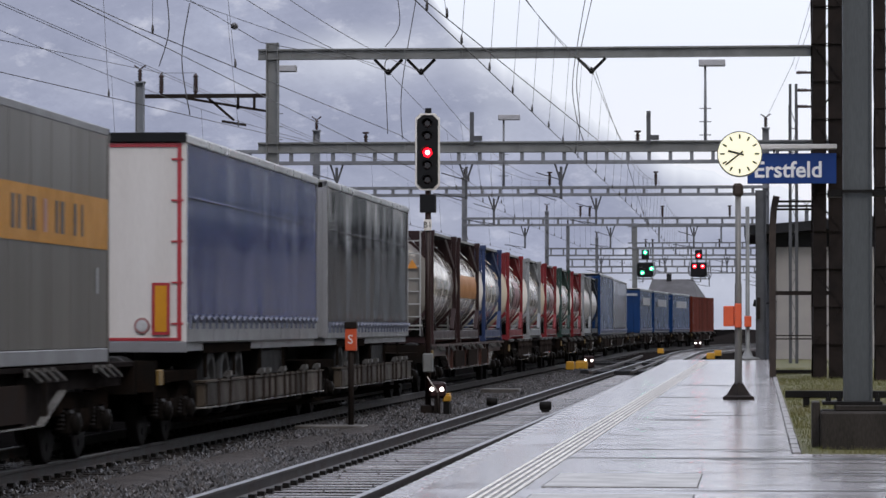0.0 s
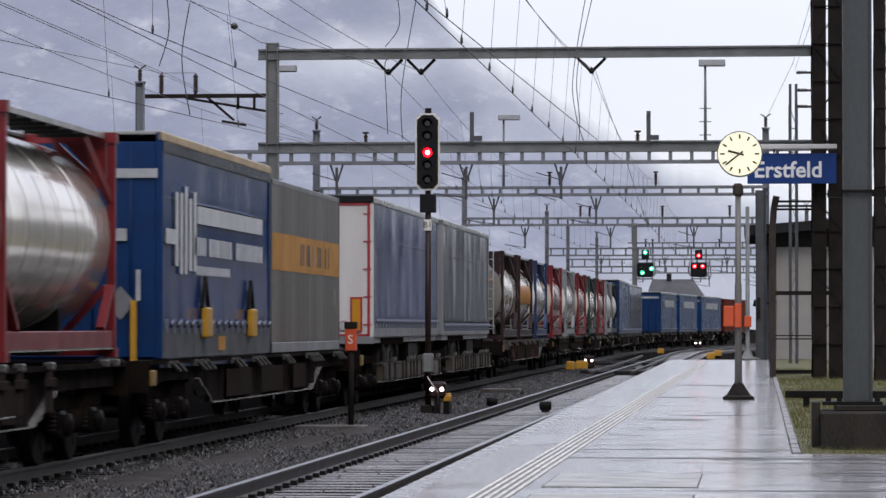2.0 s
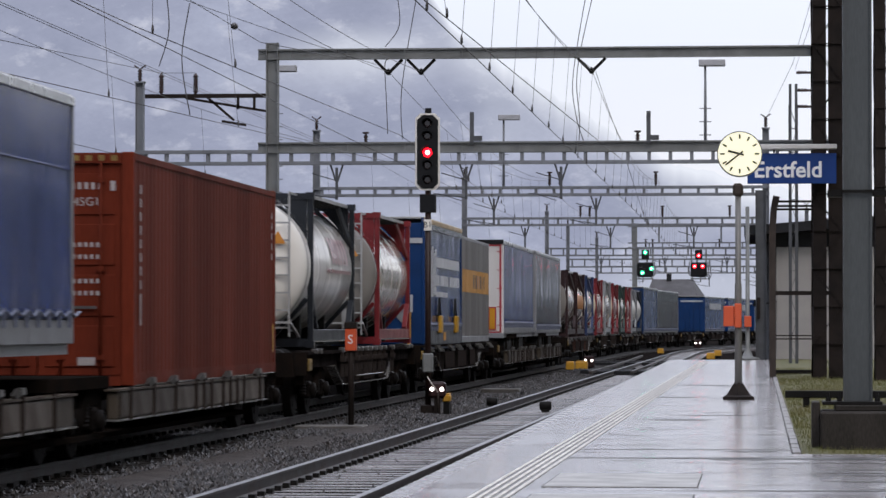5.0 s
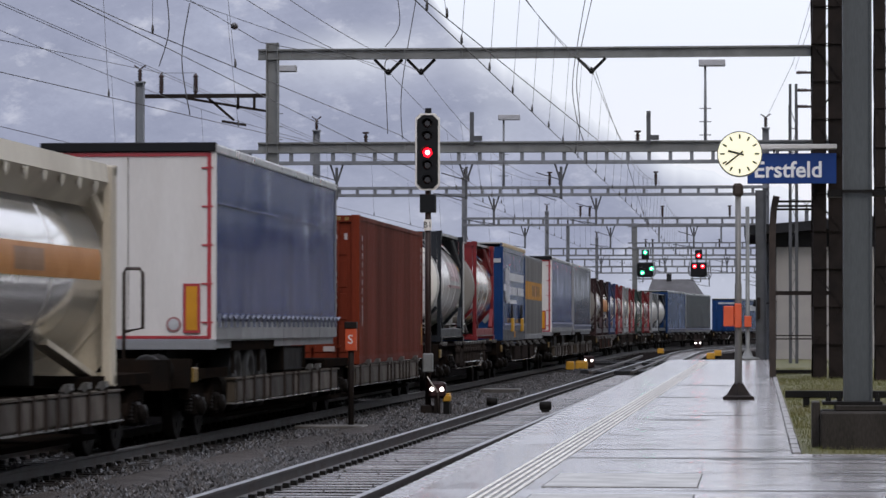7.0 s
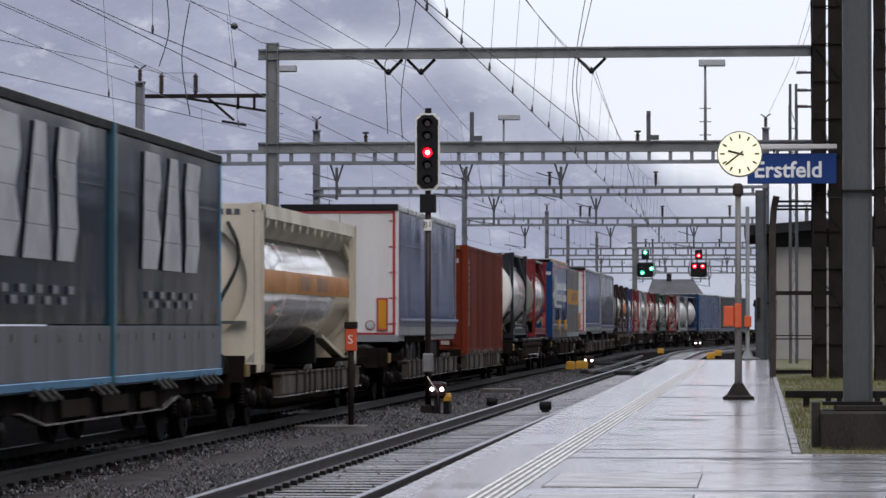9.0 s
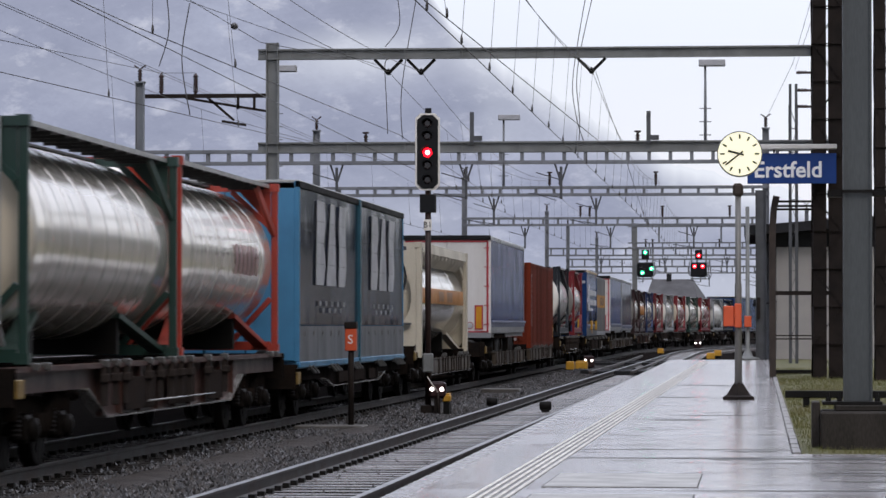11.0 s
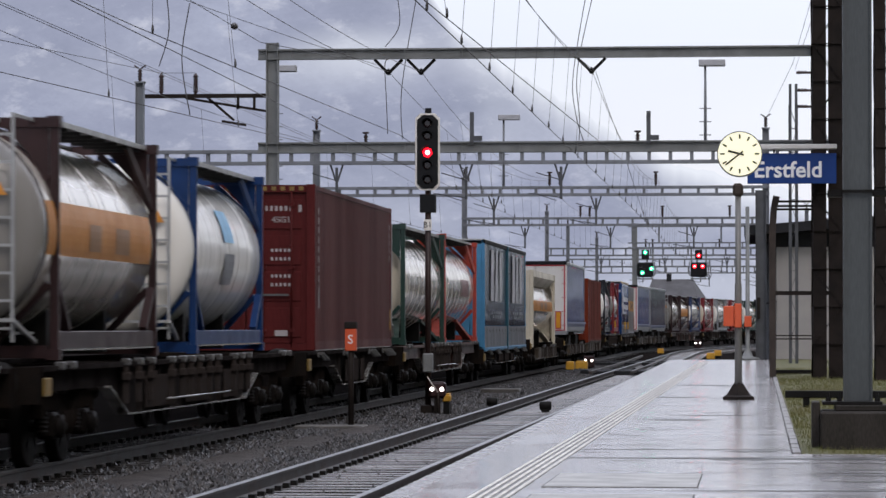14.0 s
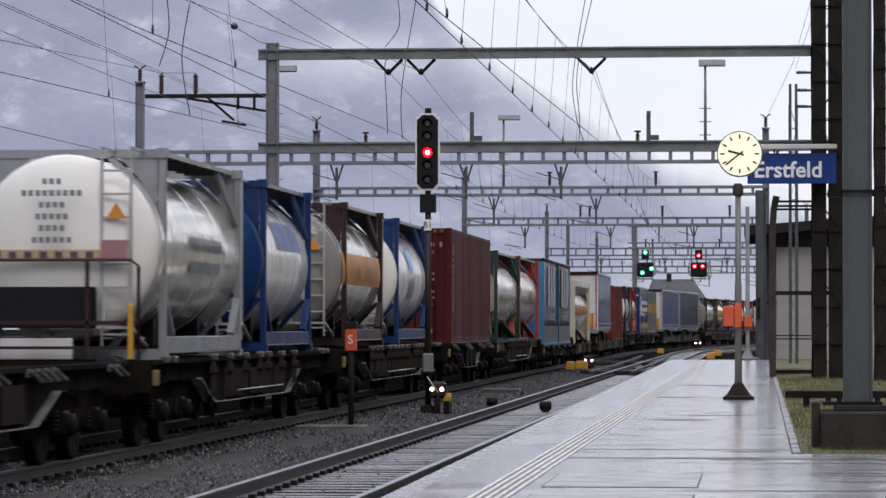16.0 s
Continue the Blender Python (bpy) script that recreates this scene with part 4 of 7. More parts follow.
def track_gear():
    for x, y in ((-4.34, 68.8), (-5.72, 72.5)):
        g = thing("track_magnet", "dark rounded track magnet fixed beside the rail", "track magnet", group="track magnets", loc=(x, y, -0.56))
        bm = bmesh.new()
        lathe(bm, [(-0.12, 0.07), (-0.11, 0.09), (0.11, 0.09), (0.12, 0.07)], "x", (0, 0, 0.17), 14)
        part("body", bm, M["steel_dark"], g)
        bm = bmesh.new()
        box(bm, -0.08, 0.08, -0.06, 0.06, -0.08, 0.1, 0.01)
        part("bracket", bm, M["steel_dark"], g)
    bm = bmesh.new()
    bar(bm, (-6.60, 67.2, 0.22), (-6.38, 67.2, -0.1), 0.022, n=6)
    rod = thing("bent_rod", "thin bent white rod beside the dwarf signal", "rod")
    part("rod", bm, M["sign_border"], rod)
    bm = bmesh.new()
    bar(bm, (-6.38, 67.2, -0.09), (-6.38, 67.2, -0.6), 0.03, n=6)
    part("stake", bm, M["mast_dark"], rod, "dark stake")
    bm = bmesh.new()
    n = 24
    rows = []
    for i in range(n + 1):
        y = 29 + 30 * i / n
        w = 0.42 + 0.12 * noise.noise(Vector((y * 0.4, 0, 0)))
        c = -7.25 + 0.021 * (y - 30) + 0.1 * noise.noise(Vector((y * 0.2, 4, 0)))
        rows.append([bm.verts.new((c + k * w, y, -0.488 - 0.02 * abs(k) - (0.05 if abs(k) == 1 else 0))) for k in (-1, -0.6, 0, 0.6, 1)])
    for a, b in zip(rows, rows[1:]):
        for k in range(4):
            bm.faces.new((a[k], a[k + 1], b[k + 1], b[k])).smooth = True
    solo("dirt_path", bm, M["dirt"], "trodden brown gritty path between the tracks", "path", kind="structure")


M["dirt"] = mat("trodden_grit", (0.040, 0.030, 0.024), 0.7, 0.0, 0.4, 2.5, fine=80, bump=0.5, spec=0.2)


def platform_clock():
    x, y = -0.36, 56.6
    g = thing("platform_clock", "round lit station clock on a slim grey post", "clock", loc=(x, y, 0))
    bm = bmesh.new()
    lathe(bm, [(0.0, 0.26), (0.05, 0.26), (0.08, 0.2), (0.3, 0.06), (0.32, 0.05)], "z", (0, 0, 0), 4, False)
    part("foot", bm, M["mast_dark"], g, "dark tapered foot")
    bm = bmesh.new()
    lathe(bm, [(0.2, 0.062), (1.9, 0.058), (1.95, 0.05), (3.42, 0.048)], "z", (0, 0, 0), 14)
    part("post", bm, M["post_grey"], g)
    bm = bmesh.new()
    lathe(bm, [(3.38, 0.05), (3.42, 0.09), (3.56, 0.09), (3.6, 0.05)], "z", (0, 0, 0), 14)
    box(bm, -0.08, 0.08, -0.1, -0.02, 3.4, 3.58, 0.03)
    part("collar", bm, M["mast_rust"], g, "rusty brown collar")
    zc, xh = 4.085, 0.03
    bm = bmesh.new()
    lathe(bm, [(-0.11, 0.362), (-0.12, 0.378), (-0.1, 0.378), (0.1, 0.378), (0.12, 0.378), (0.11, 0.362)], "y", (xh, 0, zc), 48)
    part("case", bm, M["gantry"], g, "grey metal clock case")
    bm = bmesh.new()
    lathe(bm, [(-0.128, 0.360), (-0.122, 0.361)], "y", (xh, 0, zc), 48)
    dial = part("dial", bm, M["clock_face"], g, "lit cream clock dial")
    for k in range(12):
        a = math.pi * k / 6
        bm = bmesh.new()
        d = Vector((math.sin(a), 0, math.cos(a)))
        o = Vector((xh, -0.1295, zc))
        bar(bm, o + d * 0.25, o + d * 0.325, 0.028, 0.003, up=(0, 1, 0))
        part("hour_mark", bm, M["black"], dial)
    for nm, ang, ln, w in (("hour_hand", -75, 0.20, 0.034), ("minute_hand", -128, 0.30, 0.026)):
        a = radians(ang)
        d = Vector((math.sin(a), 0, math.cos(a)))
        bm = bmesh.new()
        o = Vector((xh, -0.133 - (0.003 if ln > 0.25 else 0), zc))
        bar(bm, o - d * 0.07, o + d * ln, w, 0.003, up=(0, 1, 0))
        part(nm, bm, M["black"], dial)


def orange_boxes():
    g = thing("ticket_box", "orange enamelled box clamped to the clock post", "ticket machine", group="orange boxes", loc=(-0.36, 56.6, 0))
    bm = bmesh.new()
    box(bm, -0.245, -0.065, -0.11, 0.11, 1.22, 1.56, 0.012)
    part("case", bm, M["orange"], g)
    bm = bmesh.new()
    box(bm, -0.062, 0.055, -0.16, -0.06, 1.20, 1.60, 0.012)
    part("front_panel", bm, M["orange"], g)
    bm = bmesh.new()
    box(bm, -0.10, 0.06, -0.06, 0.06, 1.26, 1.31)
    part("clamp", bm, M["mast_dark"], g)
    g = thing("ticket_box", "small orange box on a tall grey post", "ticket machine", group="orange boxes", loc=(-0.45, 124.2, 0))
    bm = bmesh.new()
    box(bm, -0.12, 0.14, -0.1, 0.1, 1.2, 1.6, 0.02)
    part("case", bm, M["orange"], g)
    bm = bmesh.new()
    lathe(bm, [(0.0, 0.45), (0.06, 0.45), (0.12, 0.2), (0.4, 0.09), (0.42, 0.08), (5.6, 0.07)], "z", (0, 0.18, 0), 10)
    part("post", bm, M["gantry"], g)


def station_sign():
    y = 80.9
    g = thing("station_sign", "blue station name sign with white lettering and lamp strip", "sign", loc=(0.74, y, 4.96))
    bm = bmesh.new()
    box(bm, -1.03, 1.07, -0.04, 0.04, -0.35, 0.37, 0.006)
    part("panel", bm, M["blue_sign"], g)
    letters("Erstfeld", 0.53, M["sign_white"], g, pose(-0.07, -0.047, -0.035), label="white station name", bold=0.011)
    bm = bmesh.new()
    box(bm, -1.0, 1.08, -0.18, 0.02, 0.47, 0.58, 0.01)
    part("lamp_strip", bm, M["paint_white"], g, "pale lamp strip above the sign")
    bm = bmesh.new()
    for x in (-0.4, 0.8):
        box(bm, x - 0.02, x + 0.02, -0.02, 0.02, 0.37, 0.48)
    box(bm, 0.6, 1.0, 0.04, 0.80, -0.1, 0.0)
    part("bracket", bm, M["mast_dark"], g)


def lattice_mast(x, y, w, h, z0, key, label, bay=0.9, leg=0.09, dia=0.04):
    g = thing("lattice_mast", label, "mast", loc=(x, y, z0))
    for sx in (-1, 1):
        for sy in (-1, 1):
            bm = bmesh.new()
            cx, cy = sx * (w / 2 - leg / 2), sy * (w / 2 - leg / 2)
            box(bm, cx - leg / 2, cx + leg / 2, cy - 0.01 + sy * leg / 2, cy + 0.01 + sy * leg / 2, 0, h)
            box(bm, cx - 0.01 + sx * leg / 2, cx + 0.01 + sx * leg / 2, cy - leg / 2, cy + leg / 2, 0, h)
            part("leg", bm, M[key], g)
    z, k = 0.2, 0
    while z + bay < h:
        s = 1 if k % 2 else -1
        for e in (-1, 1):
            o = e * w / 2
            for a, b, d in (((-s * w / 2, o, z), (s * w / 2, o, z + bay), dia), ((o, -s * w / 2, z), (o, s * w / 2, z + bay), dia), ((-w / 2, o, z), (w / 2, o, z), dia * 1.6)):
                bm = bmesh.new()
                bar(bm, a, b, d, 0.015)
                part("bracing", bm, M[key], g)
        z += bay
        k += 1
    return g


def near_mast():
    x, y = 0.985, 34.6
    g = thing("catenary_mast", "grey-green painted steel mast bolted to a concrete block", "mast", loc=(x, y, 0))
    bm = bmesh.new()
    section(bm, 0, 0, 0.465, 9.0, 0.29, 0.28, 0.02, -0.10)
    part("column", bm, M["mast_green"], g)
    bm = bmesh.new()
    box(bm, -0.36, 0.24, -0.3, 0.3, 0.43, 0.465, 0.006)
    part("base_plate", bm, M["steel_dark"], g)
    bm = bmesh.new()
    box(bm, -0.17, 0.17, -0.17, -0.14, 2.57, 2.60)
    box(bm, -0.30, -0.15, -0.16, 0.1, 2.53, 2.60)
    box(bm, 0.15, 0.32, -0.16, 0.1, 2.54, 2.60)
    part("band", bm, M["steel_dark"], g)
    for dx in (-0.3, -0.19, 0.19):
        bm = bmesh.new()
        lathe(bm, [(0.465, 0.028), (0.5, 0.028), (0.5, 0.015), (0.55, 0.015)], "z", (dx, -0.2, 0), 6, False)
        part("bolt", bm, M["steel_dark"], g)
    f = thing("mast_foundation", "stained dark concrete foundation block in the grass", "foundation", loc=(1.2, 34.6, 0))
    bm = bmesh.new()
    box(bm, -0.60, 0.9, -0.62, 0.5, -0.2, 0.37, 0.02)
    box(bm, -0.45, 0.35, -0.35, 0.35, 0.37, 0.43, 0.01)
    part("block", bm, M["concrete_dark"], f)
    bm = bmesh.new()
    box(bm, -0.68, -0.60, -0.3, 0.3, -0.2, 0.46, 0.01)
    part("side_slab", bm, M["concrete_dark"], f)


def lawn_pipe():
    bm = bmesh.new()
    box(bm, 0.38, 4.0, 52.0, 52.2, 0.13, 0.24, 0.01)
    for x in (0.7, 2.2, 3.6):
        box(bm, x - 0.05, x + 0.05, 52.02, 52.18, -0.2, 0.13)
    solo("low_barrier", bm, M["steel_dark"], "low dark steel barrier beam across the lawn", "barrier")
    bm = bmesh.new()
    box(bm, 0.25, 1.35, 88, 88.2, -0.02, 0.10, 0.01)
    box(bm, 0.3, 0.4, 88.02, 88.18, -0.3, -0.02)
    solo("low_barrier", bm, M["steel_dark"], "low dark steel barrier beam beside the platform", "barrier")


def rail_frame():
    y = 81.8
    g = thing("cable_frame", "brown steel post and rails beside the lattice mast", "steel frame", loc=(0, y, 0))
    bm = bmesh.new()
    pts = [(0.30, 0, -0.1), (0.30, 0, 3.4), (0.33, 0, 4.0), (0.40, 0, 4.35)]
    for a, b in zip(pts, pts[1:]):
        bar(bm, a, b, 0.16, 0.12)
    part("post", bm, M["mast_rust"], g)
    for z, x1, t in ((4.22, 1.3, 0.05), (4.11, 1.3, 0.05), (4.03, 1.3, 0.05), (2.02, 1.85, 0.1), (1.0, 1.3, 0.03), (0.92, 1.3, 0.03)):
        bm = bmesh.new()
        box(bm, 0.35, x1, -0.03, 0.03, z - t / 2, z + t / 2)
        part("rail", bm, M["mast_dark"], g)


def station_hut():
    g = thing("station_building", "low pale rendered station building with dark overhanging roof", "building", loc=(0, 128, 0))
    bm = bmesh.new()
    box(bm, 0.62, 9, 0, 0.35, -0.6, 4.2)
    box(bm, 0.62, 0.97, 0.35, 14, -0.6, 4.2)
    part("wall", bm, M["plaster"], g)
    bm = bmesh.new()
    vs = [(-0.58, -1.0, 4.62), (12, -1.0, 5.55), (12, 14, 5.55), (-0.58, 14, 4.62), (-0.58, -1.0, 4.98), (12, -1.0, 5.9), (12, 14, 5.9), (-0.58, 14, 4.98)]
    v = [bm.verts.new(p) for p in vs]
    for f in ((3, 2, 1, 0), (4, 5, 6, 7), (0, 1, 5, 4), (1, 2, 6, 5), (2, 3, 7, 6), (3, 0, 4, 7)):
        bm.faces.new([v[i] for i in f])
    part("roof", bm, M["roof_dark"], g)
    # dark band at the wall top imitates the shade below the overhang
    bm = bmesh.new()
    box(bm, 0.55, 9, -0.05, 14, 4.2, 4.75)
    part("upper_wall", bm, M["roof_dark"], g, "dark band imitating the shade under the roof")
    bm = bmesh.new()
    bar(bm, (0.0, -0.4, 2.05), (-0.25, -0.4, 2.1), 0.25, 0.25)
    bar(bm, (0.05, -0.2, 2.05), (0.62, -0.2, 2.15), 0.06)
    part("wall_lamp", bm, M["black"], g)


def lamp_post(x, y, z0, h):
    g = thing("lamp_post", "slim grey lamp post with flat head on a gantry", "lamp post", group="yard lamp posts", loc=(x, y, 0))
    bm = bmesh.new()
    lathe(bm, [(z0, 0.055), (h - 0.2, 0.04)], "z", (0, 0, 0), 8)
    part("pole", bm, M["gantry_far"], g)
    bm = bmesh.new()
    box(bm, -0.22, 0.68, -0.2, 0.2, h - 0.22, h, 0.02)
    part("lamp_head", bm, M["lamp_grey"], g)
    for k in range(10):
        z = h - 1.65 - 0.45 * k
        if z > z0:
            bm = bmesh.new()
            bar(bm, (-0.2, 0, z), (0.2, 0, z), 0.03)
            part("rung", bm, M["gantry_far"], g)


M["lamp_grey"] = mat("pale_grey_lamp_housing", (0.4, 0.4, 0.42), 0.5, 0.0, 0.1, 2)


def signal_bridge():
    y = 230.0
    g = thing("signal_bridge", "grey steel signal bridge over the station throat", "signal bridge", loc=(0, y, 0))
    bm = bmesh.new()
    box(bm, -8.9, 3.0, -0.25, 0.25, 6.50, 6.60)
    box(bm, -8.9, 3.0, -0.25, 0.25, 6.84, 6.92)
    for k in range(13):
        box(bm, -8.4 + 0.9 * k, -8.32 + 0.9 * k, -0.1, 0.1, 6.60, 6.84)
    box(bm, -8.9, 3.0, -0.3, 0.3, 7.95, 8.05)
    for x in (-8.6, -6.8, -4.9, -2.6, -0.3):
        box(bm, x - 0.06, x + 0.06, -0.1, 0.1, 6.92, 7.95)
    part("beam", bm, M["gantry_far"], g)
    for x in (-8.45, 2.6):
        bm = bmesh.new()
        box(bm, x - 0.17, x + 0.17, -0.2, 0.2, -0.6, 8.2)
        part("column", bm, M["gantry"], g)
    for x, kind in ((-7.72, "g"), (-4.12, "r")):
        bm = bmesh.new()
        box(bm, x - 0.55, x - 0.45, -0.1, 0.1, 4.6, 6.6)
        box(bm, x + 0.45, x + 0.55, -0.1, 0.1, 4.6, 6.6)
        box(bm, x - 0.55, x + 0.55, -0.3, 0.3, 4.4, 4.48)
        part("cage", bm, M["gantry"], g)
    for x, lights, key, lab in ((-7.72, ((0, 6.22), (-0.2, 4.85), (0.42, 5.12)), "green_light", "signal cluster showing green lights"),
                                (-4.12, ((0, 6.0), (-0.27, 5.28), (0.27, 5.28)), "red_light", "signal cluster showing red lights")):
        h = thing("hanging_signal", lab, "railway signal", group="bridge signals", loc=(x, y - 0.4, 0))
        bm = bmesh.new()
        box(bm, -0.25, 0.25, 0, 0.25, 5.75, 6.4, 0.04)
        part("upper_board", bm, M["black"], h)
        bm = bmesh.new()
        box(bm, -0.55, 0.55, 0, 0.25, 4.55, 5.55, 0.1)
        part("lower_board", bm, M["black"], h)
        bm = bmesh.new()
        ring = [(-0.62, 5.6), (-0.66, 4.75), (-0.36, 4.44), (0.36, 4.44), (0.66, 4.75), (0.62, 5.6)]
        for (a, p), (b, q) in zip(ring, ring[1:]):
            bar(bm, (a, 0.05, p), (b, 0.05, q), 0.07)
        part("guard_hoop", bm, M["gantry_far"], h, "grey guard hoop round the board")
        for dx, z in lights:
            bm = bmesh.new()
            lathe(bm, [(-0.06, 0.10), (-0.05, 0.14), (0.0, 0.14)], "y", (dx, 0, z), 14)
            lamp = part("lamp", bm, M[key], h, "glowing lamp")
            bm = bmesh.new()
            lathe(bm, [(-0.08, 0.03), (-0.075, 0.06), (-0.05, 0.06)], "y", (dx, 0, z), 14)
            part("lamp_core", bm, M["white_core" if key == "green_light" else "lamp_core"], lamp)


M["white_core"] = glow("pale_green_lamp_core", (0.80, 1.0, 0.92), 6.0)


def far_house():
    g = thing("house", "distant house with a weathered grey gable roof", "house", loc=(-9.2, 420, 0))
    bm = bmesh.new()
    box(bm, -4.6, 1.8, 0, 9, -0.6, 4.6)
    part("wall", bm, M["plaster"], g)
    bm = bmesh.new()
    a = [(-5.0, -0.8, 4.3), (1.6, -0.8, 4.3), (-4.2, 4.5, 7.1), (0.9, 4.5, 7.1), (-5.0, 9.8, 4.3), (1.6, 9.8, 4.3), (2.9, 4.5, 4.2)]
    v = [bm.verts.new(p) for p in a]
    for f in ((0, 1, 3, 2), (2, 3, 5, 4), (1, 6, 3), (3, 6, 5), (0, 2, 4), (0, 4, 5, 6, 1)):
        bm.faces.new([v[i] for i in f])
    roof = part("roof", bm, M["roof_far"], g)
    bm = bmesh.new()
    box(bm, -2.4, -1.8, 4.0, 4.7, 6.6, 7.9)
    part("chimney", bm, M["roof_dark"], roof)


def switch_timbers():
    for k, (x0, x1, y) in enumerate(((-6.2, -3.0, 121.5), (-6.6, -3.1, 125.0), (-7.4, -4.2, 150.0), (-8.0, -4.0, 156.0))):
        bm = bmesh.new()
        box(bm, x0, x1, y, y + 1.6, -0.6, RAIL_Z - 0.02, 0.02)
        solo("switch_cover", bm, M["roof_dark"], "dark timber cover plate at the points", "cover plate", group="switch covers")
    for sh in (0.0, 1.435):
        bm = bmesh.new()
        pts = [Vector((-5.2 - sh * 0.0 + 0.75 - 0.0022 * (y - 118) * (y - 118) / 20 - sh, y, RAIL_Z - 0.03)) for y in range(118, 190, 6)]
        pipe(bm, pts, 0.14, 4)
        solo("crossover_rail", bm, M["rail"], "brown crossover rail between the tracks", "rail")


def backdrop():
    """Far valley side that glows, with haze and drifting cloud painted into its colour."""
    m = bpy.data.materials.new("mountain_painted_haze")
    m.use_nodes = True
    n, l = m.node_tree.nodes, m.node_tree.links
    n.clear()
    out = n.new("ShaderNodeOutputMaterial")
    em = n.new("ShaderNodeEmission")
    co = n.new("ShaderNodeTexCoord")
    mp = n.new("ShaderNodeMapping")
    mp.inputs["Scale"].default_value = (0.006, 0.0, 0.011)
    mp.inputs["Rotation"].default_value = (0, radians(25), 0)
    l.new(co.outputs["Object"], mp.inputs["Vector"])
    n1 = n.new("ShaderNodeTexNoise")
    n1.inputs["Scale"].default_value, n1.inputs["Detail"].default_value, n1.inputs["Roughness"].default_value = 1.6, 8, 0.55
    l.new(mp.outputs[0], n1.inputs["Vector"])
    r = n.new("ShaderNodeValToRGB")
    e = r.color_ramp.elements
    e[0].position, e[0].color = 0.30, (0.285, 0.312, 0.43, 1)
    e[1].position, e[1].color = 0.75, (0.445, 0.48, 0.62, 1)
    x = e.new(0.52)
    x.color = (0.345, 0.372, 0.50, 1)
    # darker wooded patches show through
    n2 = n.new("ShaderNodeTexNoise")
    n2.inputs["Scale"].default_value, n2.inputs["Detail"].default_value, n2.inputs["Roughness"].default_value = 16.0, 9, 0.75
    l.new(mp.outputs[0], n2.inputs["Vector"])
    ad = n.new("ShaderNodeMath")
    ad.operation = "MULTIPLY_ADD"
    ad.inputs[1].default_value, ad.inputs[2].default_value = 0.42, -0.21
    l.new(n2.outputs["Fac"], ad.inputs[0])
    ad2 = n.new("ShaderNodeMath")
    ad2.operation = "ADD"
    l.new(n1.outputs["Fac"], ad2.inputs[0])
    l.new(ad.outputs[0], ad2.inputs[1])
    l.new(ad2.outputs[0], r.inputs["Fac"])
    # pale larches and scraps of cloud caught on the slope
    n3 = n.new("ShaderNodeTexNoise")
    n3.inputs["Scale"].default_value, n3.inputs["Detail"].default_value, n3.inputs["Roughness"].default_value = 6.5, 7, 0.65
    l.new(mp.outputs[0], n3.inputs["Vector"])
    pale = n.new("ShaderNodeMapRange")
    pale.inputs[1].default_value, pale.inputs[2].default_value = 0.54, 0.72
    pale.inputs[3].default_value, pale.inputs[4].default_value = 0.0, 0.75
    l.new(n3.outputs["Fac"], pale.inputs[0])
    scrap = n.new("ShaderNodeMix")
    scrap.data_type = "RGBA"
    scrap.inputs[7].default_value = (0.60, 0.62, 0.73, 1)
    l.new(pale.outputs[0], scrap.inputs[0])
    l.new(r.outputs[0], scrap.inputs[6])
    # haze share of each vertex, mixed into the emitted colour as a pale tint
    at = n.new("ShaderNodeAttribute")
    at.attribute_name = "painted_haze"
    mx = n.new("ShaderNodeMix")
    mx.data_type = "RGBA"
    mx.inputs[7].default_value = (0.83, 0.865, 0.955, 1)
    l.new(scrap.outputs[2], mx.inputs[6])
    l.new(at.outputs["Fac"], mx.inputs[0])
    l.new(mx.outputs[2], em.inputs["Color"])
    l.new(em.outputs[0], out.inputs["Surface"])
    # ridge height along x at a distance of 2 km, falling to the right
    ridge = [(-1400, 520), (-420, 330), (-205, 215), (-180, 176), (-150, 156), (-128, 142), (-108, 130), (-82, 113), (-50, 98), (-10, 86), (60, 70), (200, 60), (700, 70), (1500, 150)]

    def height(x):
        for (a, p), (b, q) in zip(ridge, ridge[1:]):
            if a <= x <= b:
                return p + (q - p) * (x - a) / (b - a)
        return 60

    bm = bmesh.new()
    lay = bm.verts.layers.float.new("painted_haze")
    nx, nz = 520, 48
    g = []
    for i in range(nx + 1):
        x = -900 + 1700 * i / nx
        h = height(x) + 5 * noise.noise(Vector((x * 0.05, 0, 0))) + 2.5 * noise.noise(Vector((x * 0.2, 3, 0))) + 2.0 * abs(noise.noise(Vector((x * 0.7, 8, 0))))
        col = []
        for k in range(nz + 1):
            u = k / nz
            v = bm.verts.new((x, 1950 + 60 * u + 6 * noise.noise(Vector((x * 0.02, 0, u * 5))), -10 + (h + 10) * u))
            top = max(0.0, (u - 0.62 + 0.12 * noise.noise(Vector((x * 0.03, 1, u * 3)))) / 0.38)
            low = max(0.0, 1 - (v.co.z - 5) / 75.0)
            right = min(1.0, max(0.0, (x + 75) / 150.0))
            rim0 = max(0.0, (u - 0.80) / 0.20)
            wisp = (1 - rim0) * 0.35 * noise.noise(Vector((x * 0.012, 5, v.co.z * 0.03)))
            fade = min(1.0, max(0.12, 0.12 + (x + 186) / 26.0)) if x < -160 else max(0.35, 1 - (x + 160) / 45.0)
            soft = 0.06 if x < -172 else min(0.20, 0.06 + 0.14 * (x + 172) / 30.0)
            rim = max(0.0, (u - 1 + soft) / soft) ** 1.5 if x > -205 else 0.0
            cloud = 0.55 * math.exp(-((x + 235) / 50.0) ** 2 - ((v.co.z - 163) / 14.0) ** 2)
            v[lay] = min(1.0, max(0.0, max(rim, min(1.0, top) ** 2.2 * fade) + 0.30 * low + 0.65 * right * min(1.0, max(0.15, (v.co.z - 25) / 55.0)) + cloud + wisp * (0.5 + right)))
